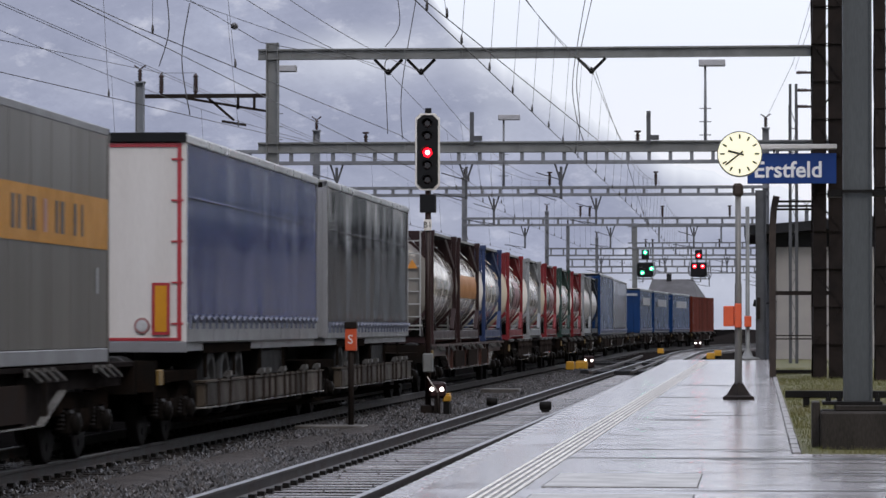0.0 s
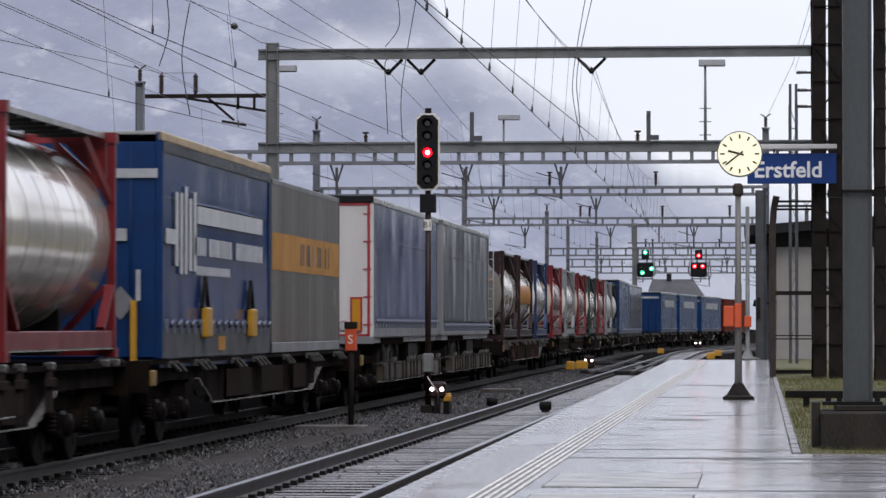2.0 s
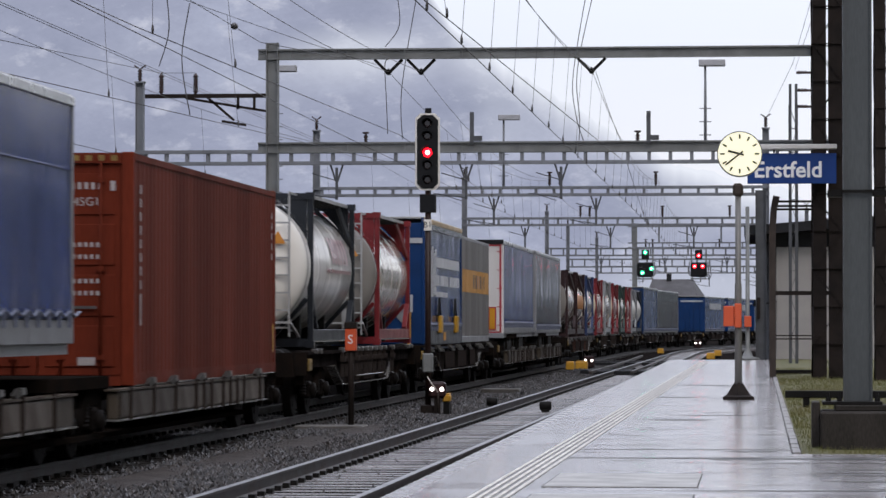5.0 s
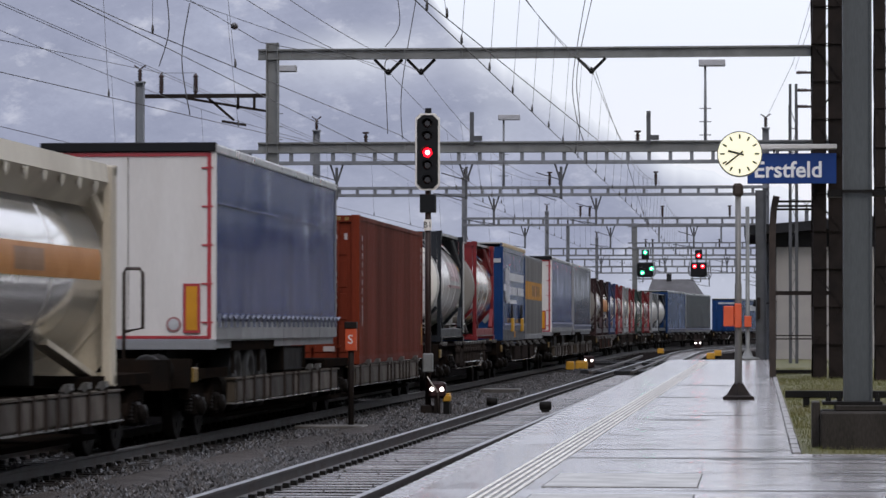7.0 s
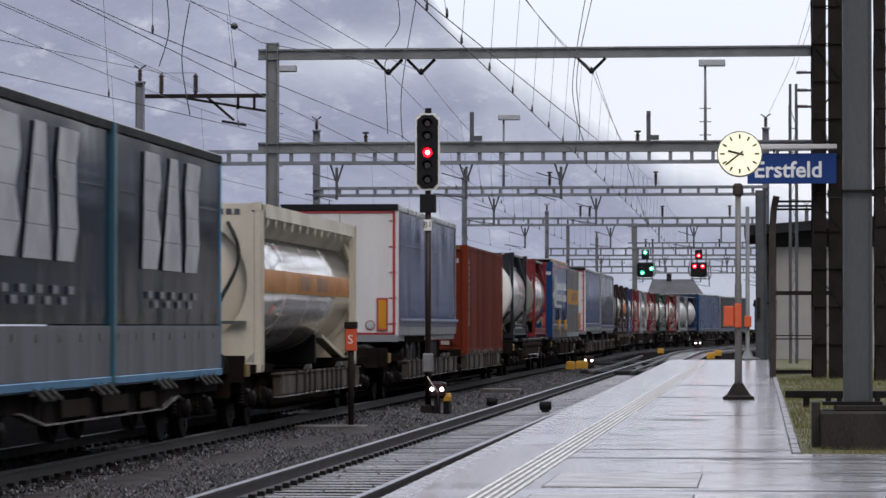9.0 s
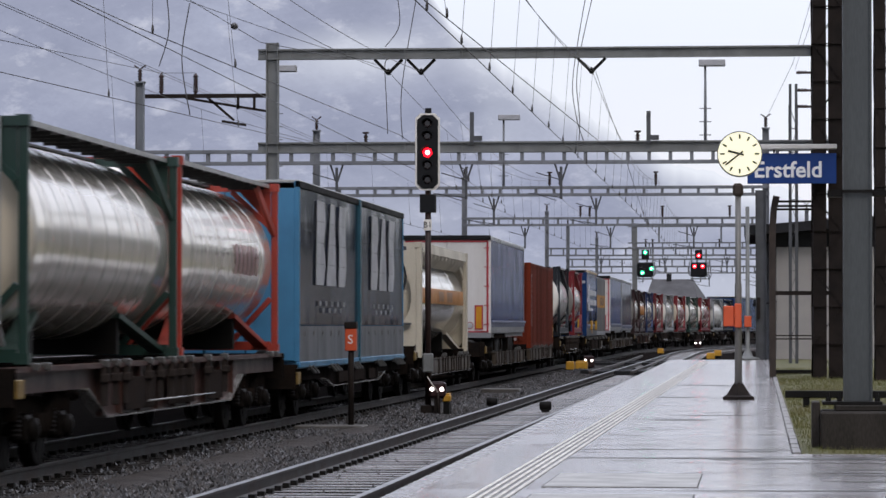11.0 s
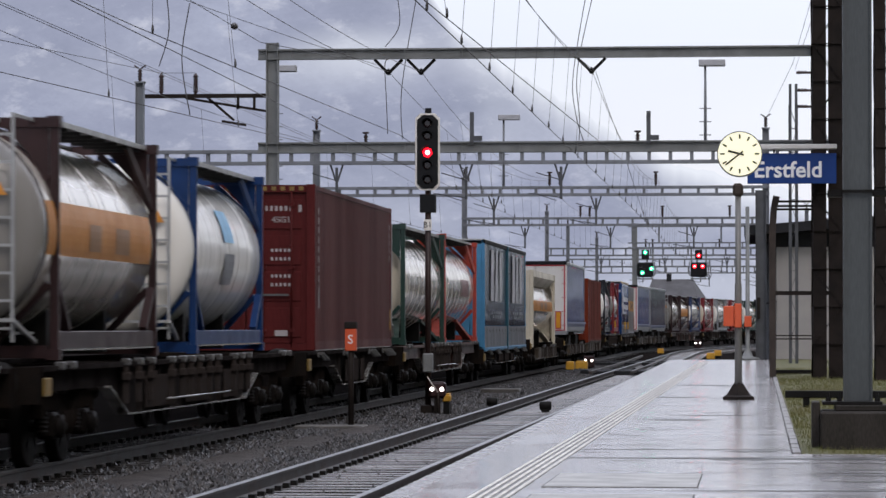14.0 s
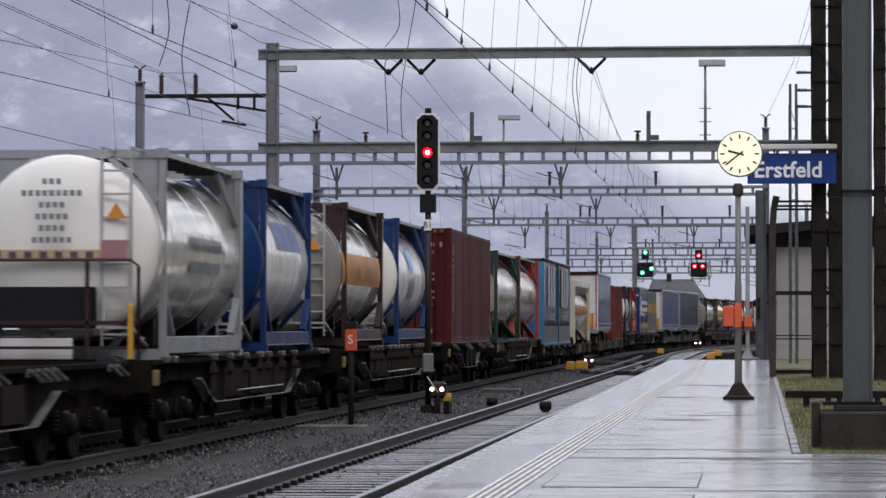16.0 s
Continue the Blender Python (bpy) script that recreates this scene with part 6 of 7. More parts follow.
        box(bm, 0.95, 1.02, y - 0.06, y - 0.02, floor, 1.86, 0.01)
        part("marker_bar", bm, M["yellow"], g, "upright yellow bar on the handrail")
    # yellow end step and signal bracket
    bm = bmesh.new()
    box(bm, 1.0, 1.28, -h + 0.15, -h + 0.5, floor - 0.34, floor - 0.14, 0.01)
    part("end_step", bm, M["dirty_yellow"], g, "dirty yellow step at the wagon end")
    for y in bogies:
        bogie(g, y)
    return g


M["axle_dark"] = mat("dark_axle_box_steel", (0.014, 0.012, 0.011), 0.4, 0.0, 0.5, 6, dirt=(0.007, 0.006, 0.0055), dirt_amt=0.8, spec=0.02)
# pale base colour stands in for the wet glint along the sill edges
M["pale_edge"] = mat("pale_steel_painted_glint", (0.50, 0.49, 0.47), 0.18, 0.6, 0.35, 3)
M["plate_grey"] = mat("dirty_grey_plate", (0.040, 0.034, 0.032), 0.75, 0.0, 0.4, 2.5, dirt=(0.045, 0.030, 0.022), dirt_amt=0.4, spec=0.0)
M["pale_metal"] = mat("pale_zinc_metal", (0.42, 0.42, 0.41), 0.35, 0.3, 0.2, 4)
M["rust_frame"] = mat("rusty_red_brown_sill", (0.075, 0.030, 0.022), 0.5, 0.0, 0.4, 2.0, dirt=(0.02, 0.012, 0.01), dirt_amt=0.7, spec=0.35)
M["lever"] = mat("worn_galvanised_lever", (0.13, 0.125, 0.12), 0.36, 0.3, 0.3, 4)
M["sill_panel"] = uneven(mat("scuffed_grey_sill_panel", (0.115, 0.10, 0.085), 0.42, 0.0, 0.4, 1.6, dirt=(0.045, 0.03, 0.02), dirt_amt=0.9, spec=0.1), 0.4, 1.4)
M["sill_beige"] = mat("dirty_beige_sill", (0.085, 0.07, 0.055), 0.5, 0.0, 0.4, 1.2, dirt=(0.04, 0.03, 0.022), dirt_amt=0.8, spec=0.1)


def bars_on_side(parent, key, rows, x, label="row of print on the side"):
    """Unreadable print as plain bars on the +x side; rows are (y, z, length, height)."""
    for k, (y, z, l, h) in enumerate(rows):
        bm = bmesh.new()
        box(bm, x, x + 0.005, y - l / 2, y + l / 2, z - h / 2, z + h / 2)
        part("print", bm, M[key], parent, "" if k else label)


def bars_on_end(parent, key, rows, y, label="lines of print on the end"):
    for k, (x, z, w, h) in enumerate(rows):
        bm = bmesh.new()
        box(bm, x - w / 2, x + w / 2, y - 0.005, y, z - h / 2, z + h / 2)
        part("print", bm, M[key], parent, "" if k else label)


def tank_container(s0, s1, base, top, frame, shell, label, cap=None, back=0.0, fwd=0.0, band=None, r=1.17, ladder=True, group="tank containers",
                   prints=(), seams=3, cradle=None, band_low=-13, band_high=16, open_base=False):
    """A tank in an open frame; the domed shell may reach past the frame by back and fwd metres."""
    L = s1 - s0
    h = L / 2
    g = thing("tank_container", label, "tank container", group=group)
    TRAIN.append((g, (s0 + s1) / 2, L))
    y0, y1 = -h + 0.12 - back, h - 0.12 + fwd
    zc = (base + top) / 2 + 0.08
    n = 8
    bm = bmesh.new()
    dome = 0.34
    prof = [(y0 + dome * (1 - math.cos(math.pi / 2 * i / (n - 1))), max(0.03, r * math.sin(math.pi / 2 * i / (n - 1)))) for i in range(n)]
    yy = [y0 + dome + (y1 - y0 - 2 * dome) * k / (seams + 1) for k in range(1, seams + 1)]
    for y in yy:
        prof += [(y - 0.07, r), (y - 0.03, r), (y - 0.02, r + 0.005), (y + 0.02, r + 0.005), (y + 0.03, r), (y + 0.07, r)]
    prof += [(y1 - dome * (1 - math.cos(math.pi / 2 * i / (n - 1))), max(0.03, r * math.sin(math.pi / 2 * i / (n - 1)))) for i in reversed(range(n))]
    lathe(bm, prof, "y", (0, 0, zc), 40)
    part("tank_shell", bm, M[shell], g)
    if cap:
        bm = bmesh.new()
        q = [(a - 0.012, b + 0.008) for a, b in prof[:n]] + [(y0 + dome + 0.25, r + 0.008)]
        lathe(bm, q, "y", (0, 0, zc), 40)
        part("end_cap", bm, M[cap], g, "painted rear dome")
    if band:
        bm = bmesh.new()
        for i in range(7):
            a0, a1 = (radians(band_low + (band_high - band_low) / 7 * (i + d)) for d in (0, 1))
            for sx in (1,):
                vs = []
                for a, y in ((a0, y0 + dome + 0.2), (a0, y1 - dome - 0.2), (a1, y1 - dome - 0.2), (a1, y0 + dome + 0.2)):
                    vs.append(bm.verts.new((sx * (r + 0.014) * math.cos(a), y, zc + (r + 0.014) * math.sin(a))))
                bm.faces.new(vs).smooth = True
        part("colour_band", bm, M[band], g, "coloured band along the tank")
    for key, u, v, w, hh in prints:
        # print follows the shell: u along, v the angle above the middle in degrees
        bm = bmesh.new()
        k = 4
        for i in range(k):
            a0, a1 = radians(v + hh * i / k), radians(v + hh * (i + 1) / k)
            vs = [bm.verts.new(((r + 0.02) * math.cos(a), u + d, zc + (r + 0.02) * math.sin(a))) for a, d in ((a0, -w / 2), (a0, w / 2), (a1, w / 2), (a1, -w / 2))]
            bm.faces.new(vs).smooth = True
        part("print", bm, M[key], g, "block of print on the tank")
    W = 1.21
    for e in (-1, 1):
        y = e * (h - 0.07)
        for sx in (-1, 1):
            bm = bmesh.new()
            x = sx * (W - 0.06)
            box(bm, x - 0.045, x + 0.055, y - 0.05, y + 0.05, base, top, 0.012)
            box(bm, x - 0.075, x + 0.075, y - 0.08, y + 0.08, base, base + 0.12)
            box(bm, x - 0.075, x + 0.075, y - 0.08, y + 0.08, top - 0.12, top + 0.004)
            part("corner_post", bm, M[frame], g)
        for za, zb in ((base + 0.02, base + 0.16), (top - 0.12, top - 0.01)):
            bm = bmesh.new()
            box(bm, -W + 0.12, W - 0.12, y - 0.05, y + 0.05, za, zb)
            part("end_beam", bm, M[frame], g)
        for sx in (-1, 1):
            for za, zb in ((base + 0.16, base + 0.85), (top - 0.12, top - 0.7)):
                bm = bmesh.new()
                bar(bm, (sx * (W - 0.75), y, za), (sx * (W - 0.12), y, zb), 0.10, 0.08)
                part("brace", bm, M[frame], g)
    for sx in (-1, 1):
        x = sx * (W - 0.06)
        if open_base:
            # no side rail: inclined plates run from the end frames in under the shell
            for e in (-1, 1):
                bm = bmesh.new()
                bar(bm, (sx * 0.95, e * (h - 0.1), base + 0.08), (sx * 0.75, e * (h - 2.2), zc - 0.86), 0.20, 0.07)
                part("cradle_arm", bm, M[cradle or frame], g)
        else:
            # deep side beam between the posts, with short inclined struts up to the shell
            bm = bmesh.new()
            box(bm, x - 0.035, x + 0.035, -h + 0.14, h - 0.14, base + 0.12, base + 0.32, 0.01)
            for e in (-1, 1):
                bar(bm, (x, e * (h - 0.14), base + 0.85), (x, e * (h - 0.72), base + 0.34), 0.10, 0.07)
            part("bottom_rail", bm, M[cradle or frame], g)
            bm = bmesh.new()
            box(bm, *sorted((x, x + sx * 0.06)), -h + 0.14, h - 0.14, base + 0.10, base + 0.12)
            part("rail_lip", bm, M["pale_edge"], g, "wet lip under the side beam, glint painted pale")
        for e in (-1, 1):
            bm = bmesh.new()
            bar(bm, (x, e * (h - 0.12), top - 0.80), (x - sx * 0.16, e * (h - 1.0), top - 0.06), 0.05, 0.12)
            part("top_strut", bm, M[frame], g, "inclined strut up to the walkway")
            # gusset closing the corner of the end frame
            bm = bmesh.new()
            y = e * (h - 0.07)
            vs = [(sx * (W - 0.12), top - 0.12), (sx * (W - 0.62), top - 0.12), (sx * (W - 0.34), top - 0.42), (sx * (W - 0.12), top - 0.82)]
            f = [bm.verts.new((p, y - 0.03, q)) for p, q in vs]
            k = [bm.verts.new((p, y + 0.03, q)) for p, q in vs]
            bm.faces.new(f)
            bm.faces.new(k[::-1])
            for i in range(4):
                bm.faces.new((f[i], k[i], k[(i + 1) % 4], f[(i + 1) % 4]))
            part("corner_gusset", bm, M[frame], g)
    for x0, x1 in ((0.42, 1.06), (-0.5, 0.12)):
        bm = bmesh.new()
        box(bm, x0, x1, -h + 0.14, h - 0.14, top - 0.055, top - 0.025)
        y = -h + 0.6
        while y < h - 0.3:
            box(bm, x0 + 0.03, x1 - 0.03, y - 0.02, y + 0.02, top - 0.10, top - 0.055)
            y += 0.75
        part("walkway", bm, M["walk_grid"], g, "dark grid walkway along the top")
    bm = bmesh.new()
    box(bm, 1.06, 1.085, -h + 0.14, h - 0.14, top - 0.07, top - 0.012)
    part("walkway_edge", bm, M["pale_metal"], g, "bright edge strip of the walkway")
    # manhole and valve covers on the crown of the shell
    for u, q in ((-0.15, 0.26), (0.35, 0.12)):
        bm = bmesh.new()
        lathe(bm, [(r - 0.06, q), (r + 0.07, q), (r + 0.08, q * 0.8)], "z", (-0.2, u * L, zc), 12)
        part("manhole", bm, M["pale_metal"], g)
    for e in (-0.55, 0.55):
        bm = bmesh.new()
        box(bm, -0.8, 0.8, e * h - 0.08, e * h + 0.08, base + 0.05, zc - 0.84)
        part("saddle", bm, M["steel_dark"], g)
    if ladder:
        bm = bmesh.new()
        x, y = 0.72, min(y0 + 0.02, -h - 0.04)
        for dx in (-0.19, 0.19):
            bar(bm, (x + dx, y, base + 0.2), (x + dx, y, top - 0.02), 0.035)
            bar(bm, (x + dx, y, top - 0.04), (x + dx, -h + 0.2, top - 0.04), 0.035)
        z = base + 0.35
        while z < top - 0.1:
            bar(bm, (x - 0.19, y, z), (x + 0.19, y, z), 0.03)
            z += 0.3
        for dx in (-0.19, 0.19):
            bar(bm, (x + dx, y, base + 0.3), (x + dx, -h + 0.05, base + 0.3), 0.03)
        part("ladder", bm, M["pale_metal"], g, "pale metal ladder on the rear end")
        bm = bmesh.new()
        box(bm, -0.15, 0.95, y - 0.22, y - 0.17, base + 0.42, base + 0.46)
        box(bm, 0.30, 0.34, y - 0.22, y - 0.17, base + 0.42, base + 0.95)
        box(bm, 0.30, 0.62, y - 0.22, y - 0.17, base + 0.92, base + 0.96)
        box(bm, 0.58, 0.62, y - 0.22, y - 0.17, base + 0.42, base + 0.95)
        bar(bm, (-0.15, y - 0.19, base + 0.44), (-0.15, -h, base + 0.2), 0.04)
        bar(bm, (0.95, y - 0.19, base + 0.44), (0.95, -h, base + 0.2), 0.04)
        part("valve_guard", bm, M["pale_metal"], g)
        bm = bmesh.new()
        vs = [bm.verts.new(p) for p in ((0.59, y - 0.03, zc + 0.36), (0.85, y - 0.03, zc + 0.36), (0.72, y - 0.03, zc + 0.58))]
        bm.faces.new(vs)
        bm.faces.new([bm.verts.new(v.co + Vector((0, 0.01, 0))) for v in vs][::-1])
        part("warning_triangle", bm, M["warn"], g, "orange warning triangle")
    return g


M["walk_grid"] = mat("dark_walkway_grid", (0.035, 0.033, 0.032), 0.5, 0.2, 0.3, 5)
M["warn"] = mat("orange_warning", (0.60, 0.24, 0.03), 0.5, 0.0, 0.1, 4, bump=0)


def corrugated_side(bm, x, y0, y1, z0, z1, sx, pitch=0.278, depth=0.010):
    y = y0
    ring = []
    while y < y1 - 0.01:
        for dy, d in ((0, 0), (0.07, 0), (0.139, depth), (0.209, depth)):
            if y + dy < y1:
                ring.append((y + dy, d))
        y += pitch
    ring.append((y1, 0))
    lo = [bm.verts.new((x - sx * d, y, z0)) for y, d in ring]
    hi = [bm.verts.new((x - sx * d, y, z1)) for y, d in ring]
    for i in range(len(ring) - 1):
        bm.faces.new((lo[i], lo[i + 1], hi[i + 1], hi[i]))


def box_container(s0, s1, base, height, key, label):
    """A corrugated steel shipping container with doors at the rear."""
    L = s1 - s0
    h, W = L / 2, 1.219
    top = base + height
    g = thing("shipping_container", label, "shipping container", group="steel containers")
    TRAIN.append((g, (s0 + s1) / 2, L))
    for sx in (-1, 1):
        bm = bmesh.new()
        corrugated_side(bm, sx * (W - 0.012), -h + 0.16, h - 0.16, base + 0.16, top - 0.10, sx)
        part("side_wall", bm, M[key], g)
        bm = bmesh.new()
        box(bm, *sorted((sx * (W - 0.06), sx * W)), -h + 0.16, h - 0.16, top - 0.10, top - 0.02)
        part("top_rail", bm, M[key], g)
        bm = bmesh.new()
        box(bm, *sorted((sx * (W - 0.06), sx * W)), -h + 0.16, h - 0.16, base + 0.01, base + 0.16)
        part("bottom_rail", bm, M[key], g)
        bm = bmesh.new()
        box(bm, *sorted((sx * (W - 0.05), sx * (W + 0.004))), -h + 0.16, h - 0.16, base - 0.008, base + 0.012)
        part("rail_lip", bm, M["pale_edge"], g, "lip of the bottom rail, its glint painted pale")
        for e in (-1, 1):
            bm = bmesh.new()
            x0, x1 = sorted((sx * W, sx * (W - 0.16)))
            y0, y1 = sorted((e * h, e * (h - 0.16)))
            box(bm, x0, x1, y0, y1, base, top, 0.01)
            part("corner_post", bm, M[key], g)
    bm = bmesh.new()
    box(bm, -W + 0.02, W - 0.02, -h + 0.05, h - 0.02, top - 0.06, top - 0.02)
    part("roof", bm, M[key], g)
    bm = bmesh.new()
    box(bm, -W + 0.03, W - 0.03, -h + 0.1, h - 0.02, base + 0.03, base + 0.15)
    box(bm, -W + 0.1, W - 0.1, h - 0.1, h - 0.06, base, top - 0.05)
    part("floor_frame", bm, M[key], g)
    for za, zb in ((top - 0.14, top - 0.01), (base, base + 0.12)):
        bm = bmesh.new()
        box(bm, -W + 0.16, W - 0.16, -h, -h + 0.1, za, zb)
        part("door_beam", bm, M[key], g)
    for sx in (-1, 1):
        bm = bmesh.new()
        x0, x1 = sorted((sx * 0.012, sx * (W - 0.16)))
        z = base + 0.13
        zt = top - 0.15
        box(bm, x0, x1, -h + 0.05, -h + 0.09, z, zt)
        door = part("door", bm, M[key], g)
        k = 4
        for i in range(k):
            a = z + 0.1 + (zt - z - 0.1) * i / k
            bm = bmesh.new()
            box(bm, x0 + 0.09, x1 - 0.09, -h + 0.03, -h + 0.05, a, a + (zt - z) / k - 0.14, 0.008)
            part("door_panel", bm, M[key], door)
        for x in (0.3, 0.8):
            bm = bmesh.new()
            bar(bm, (sx * x, -h + 0.01, base + 0.05), (sx * x, -h + 0.01, top - 0.05), 0.034, n=8)
            for zz in (base + 0.35, base + height * 0.5, top - 0.35):
                box(bm, sx * x - 0.05, sx * x + 0.05, -h - 0.005, -h + 0.04, zz - 0.03, zz + 0.03)
            part("lock_rod", bm, M[key], door)
        bm = bmesh.new()
        box(bm, *sorted((sx * 0.3, sx * 0.75)), -h - 0.03, -h - 0.005, base + 0.95, base + 0.985)
        part("door_handle", bm, M["lever"], door)
    yy = -h + 0.028
    letters("45G1", 0.15, M["print_faint"], g, pose(0.62, yy - 0.003, top - 0.62))
    rows = [(0.36 + 0.085 * i, top - 0.42, 0.045, 0.085) for i in range(6)] + [(0.95, top - 0.42, 0.06, 0.12)] + [(-0.02 + 0.085 * i, top - 0.42, 0.045, 0.085) for i in range(4)]
    for z in (1.35, 1.5, 1.8, 1.95):
        rows += [(0.46 + 0.075 * i, top - z + 0.2, 0.04, 0.055) for i in range(5)] + [(-0.1 + 0.075 * i, top - z + 0.2, 0.04, 0.055) for i in range(4 if z in (1.5, 1.95) else 6)]
    bars_on_end(g, "print_faint", rows, yy, "white bars of door markings")
    bars_on_end(g, "print_faint", [(0.62, base + 0.30, 0.22, 0.10)], yy, "small white plate")
    bars_on_end(g, "dirty_yellow", [(-0.95 + 0.16 * i, top - 0.075, 0.08, 0.07) for i in range(13)], -h - 0.001, "yellow warning blocks on the door header")
    bars_on_side(g, "print_faint", [(-h + 0.45, top - 0.45 - 0.17 * i, 0.10, 0.11) for i in range(9)] + [(-h + 0.45, top - 2.0, 0.1, 0.3)], W + 0.001)
    bars_on_side(g, "print_faint", [(h - 0.45, top - 0.42 - 0.16 * i, 0.09, 0.10) for i in range(5)], W + 0.001)
    bars_on_side(g, "yellow", [(h - 0.3, base + 0.55, 0.10, 0.45)], W + 0.001, "yellow height mark")
    return g


def wavy_curtain(bm, x, y0, y1, z0, z1, sx, amp=0.02, seed=1, nz=22):
    n = int((y1 - y0) / 0.14)
    g = []
    for i in range(n + 1):
        y = y0 + (y1 - y0) * i / n
        col = []
        for k in range(nz + 1):
            u = k / nz
            w = noise.noise(Vector((y * 1.1, u * 0.6, seed))) * amp + noise.noise(Vector((y * 0.6, u * 2, seed + 9))) * amp * 1.4
            w += amp * 0.6 * math.sin(y * 5.7) * (1 - u) ** 8
            # the tied lower hem bulges out
            w += 2.2 * amp * math.exp(-((u - 0.075) / 0.028) ** 2) * (0.65 + 0.5 * noise.noise(Vector((y * 2.6, 0, seed))))
            # folds pressed in by the ties inside
            w -= 0.5 * amp * (math.exp(-((u - 0.68) / 0.03) ** 2) + 0.6 * math.exp(-((u - 0.36) / 0.03) ** 2))
            col.append(bm.verts.new((x + sx * w, y, z0 + (z1 - z0) * u)))
        g.append(col)
    for a, b in zip(g, g[1:]):
        for k in range(nz):
            bm.faces.new((a[k], b[k], b[k + 1], a[k + 1])).smooth = True


def curtain_box(s0, s1, base, top, tarp, end, label, name="semi_trailer", drop=0.28, roof_edge="alu", trailer=True, rear="white", group="curtain-sided loads", straps=True, board="alu"):
    """Curtain-sided body with a roof rail, wavy curtain, strap row and drop side; a trailer also has axles below."""
    L = s1 - s0
    h, W = L / 2, 1.26
    g = thing(name, label, "semi-trailer" if trailer else "swap body", group=group)
    TRAIN.append((g, (s0 + s1) / 2, L))
    for sx in (-1, 1):
        bm = bmesh.new()
        wavy_curtain(bm, sx * (W - 0.02), -h + 0.08, h - 0.08, base + drop, top - 0.13, sx, 0.008, s0)
        part("curtain", bm, M[tarp], g, "taut slightly rippled tarpaulin curtain")
        k = max(1, round((L - 0.16) / 2.3))
        step = (L - 0.16) / k
        bm = bmesh.new()
        box(bm, *sorted((0, -sx * 0.05)), -step / 2 + 0.012, step / 2 - 0.012, 0, drop - 0.02, 0.006)
        me = mesh_of("side_board", bm, M[board])
        for i in range(k):
            tagged(shared("side_board", me, g, (sx * W, -h + 0.08 + step * (i + 0.5), base)), "dull metal side board")
        bm = bmesh.new()
        box(bm, *sorted((sx * (W - 0.08), sx * (W + 0.012))), -h, h, top - 0.13, top - 0.02, 0.01)
        part("roof_rail", bm, M["roof_alu" if roof_edge == "alu" else roof_edge], g)
        if sx > 0:
            zs = base + drop + 0.70 * (top - 0.13 - base - drop)
            bm = bmesh.new()
            box(bm, W - 0.03, W - 0.006, -h + 0.09, h - 0.09, zs - 0.012, zs + 0.012, 0.006)
            part("weld_seam", bm, M[tarp], g, "raised seam along the curtain")
        if drop > 0.05 and sx > 0 and straps:
            bm = bmesh.new()
            bar(bm, (0.015, 0, 0.10), (0.015, 0, -0.10), 0.05, 0.012)
            bar(bm, (0.02, 0, 0.08), (0.02, 0.28, 0.02), 0.04, 0.01)
            bar(bm, (0.02, 0.28, 0.02), (0.02, 0.55, 0.08), 0.04, 0.01)
            me = mesh_of("strap", bm, M["strap"])
            y = -h + 0.25
            while y < h - 0.3:
                shared("strap", me, g, (W, y, base + drop))
                y += 0.55
        for e in (-1, 1):
            bm = bmesh.new()
            box(bm, *sorted((sx * (W - 0.09), sx * W)), *sorted((e * h, e * (h - 0.09))), base, top - 0.02, 0.01)
            part("corner_post", bm, M["paint_white" if (rear == "white" and e < 0) else end], g)
    bm = bmesh.new()
    box(bm, -W + 0.01, W - 0.01, -h + 0.01, h - 0.01, top - 0.05, top, 0.01)
    part("roof", bm, M["roof_tarp"], g)
    bm = bmesh.new()
    box(bm, -W + 0.09, W - 0.09, h - 0.06, h - 0.02, base, top - 0.05)
    box(bm, -W + 0.05, W - 0.05, -h + 0.1, h - 0.1, base - 0.12, base + 0.03)
    part("front_wall", bm, M[end], g)
    for sx in (-1, 1):
        bm = bmesh.new()
        box(bm, *sorted((sx * 0.006, sx * (W - 0.09))), -h + 0.005, -h + 0.05, base + 0.02, top - 0.14, 0.006)
        door = part("rear_door", bm, M["paint_white" if rear == "white" else end], g)
        for x in (() if rear == "white" else (0.35, 0.85)):
            bm = bmesh.new()
            bar(bm, (sx * x, -h - 0.012, base + 0.05), (sx * x, -h - 0.012, top - 0.2), 0.028, n=6)
            part("lock_rod", bm, M[end], door)
        if rear == "white":
            for k in range(5):
                bm = bmesh.new()
                z = base + 0.25 + (top - base - 0.6) * k / 4
                box(bm, *sorted((sx * (W - 0.2), sx * (W - 0.04))), -h - 0.016, -h + 0.005, z - 0.012, z + 0.012)
                part("hinge", bm, M["red_trim"], door)
    if rear == "white":
        bm = bmesh.new()
        box(bm, -W + 0.09, W - 0.09, -h - 0.012, -h + 0.004, top - 0.185, top - 0.13)
        box(bm, -W + 0.09, W - 0.09, -h - 0.012, -h + 0.004, base + 0.02, base + 0.06)
        for sx in (-1, 1):
            box(bm, *sorted((sx * (W - 0.12), sx * (W - 0.065))), -h - 0.012, -h + 0.004, base + 0.02, top - 0.13)
        part("red_trim", bm, M["red_trim"], g, "red outline on the rear doors")
        bm = bmesh.new()
        box(bm, -W, W, -h - 0.05, -h + 0.1, top - 0.12, top + 0.012, 0.01)
        part("rear_header", bm, M["black"], g, "black roof header")
        bm = bmesh.new()
        box(bm, 0.80, 1.04, -h - 0.03, -h - 0.012, base + 0.10, base + 0.80)
        plate = part("marker_plate", bm, M["red_trim"], g, "red-edged yellow marker plate")
        bm = bmesh.new()
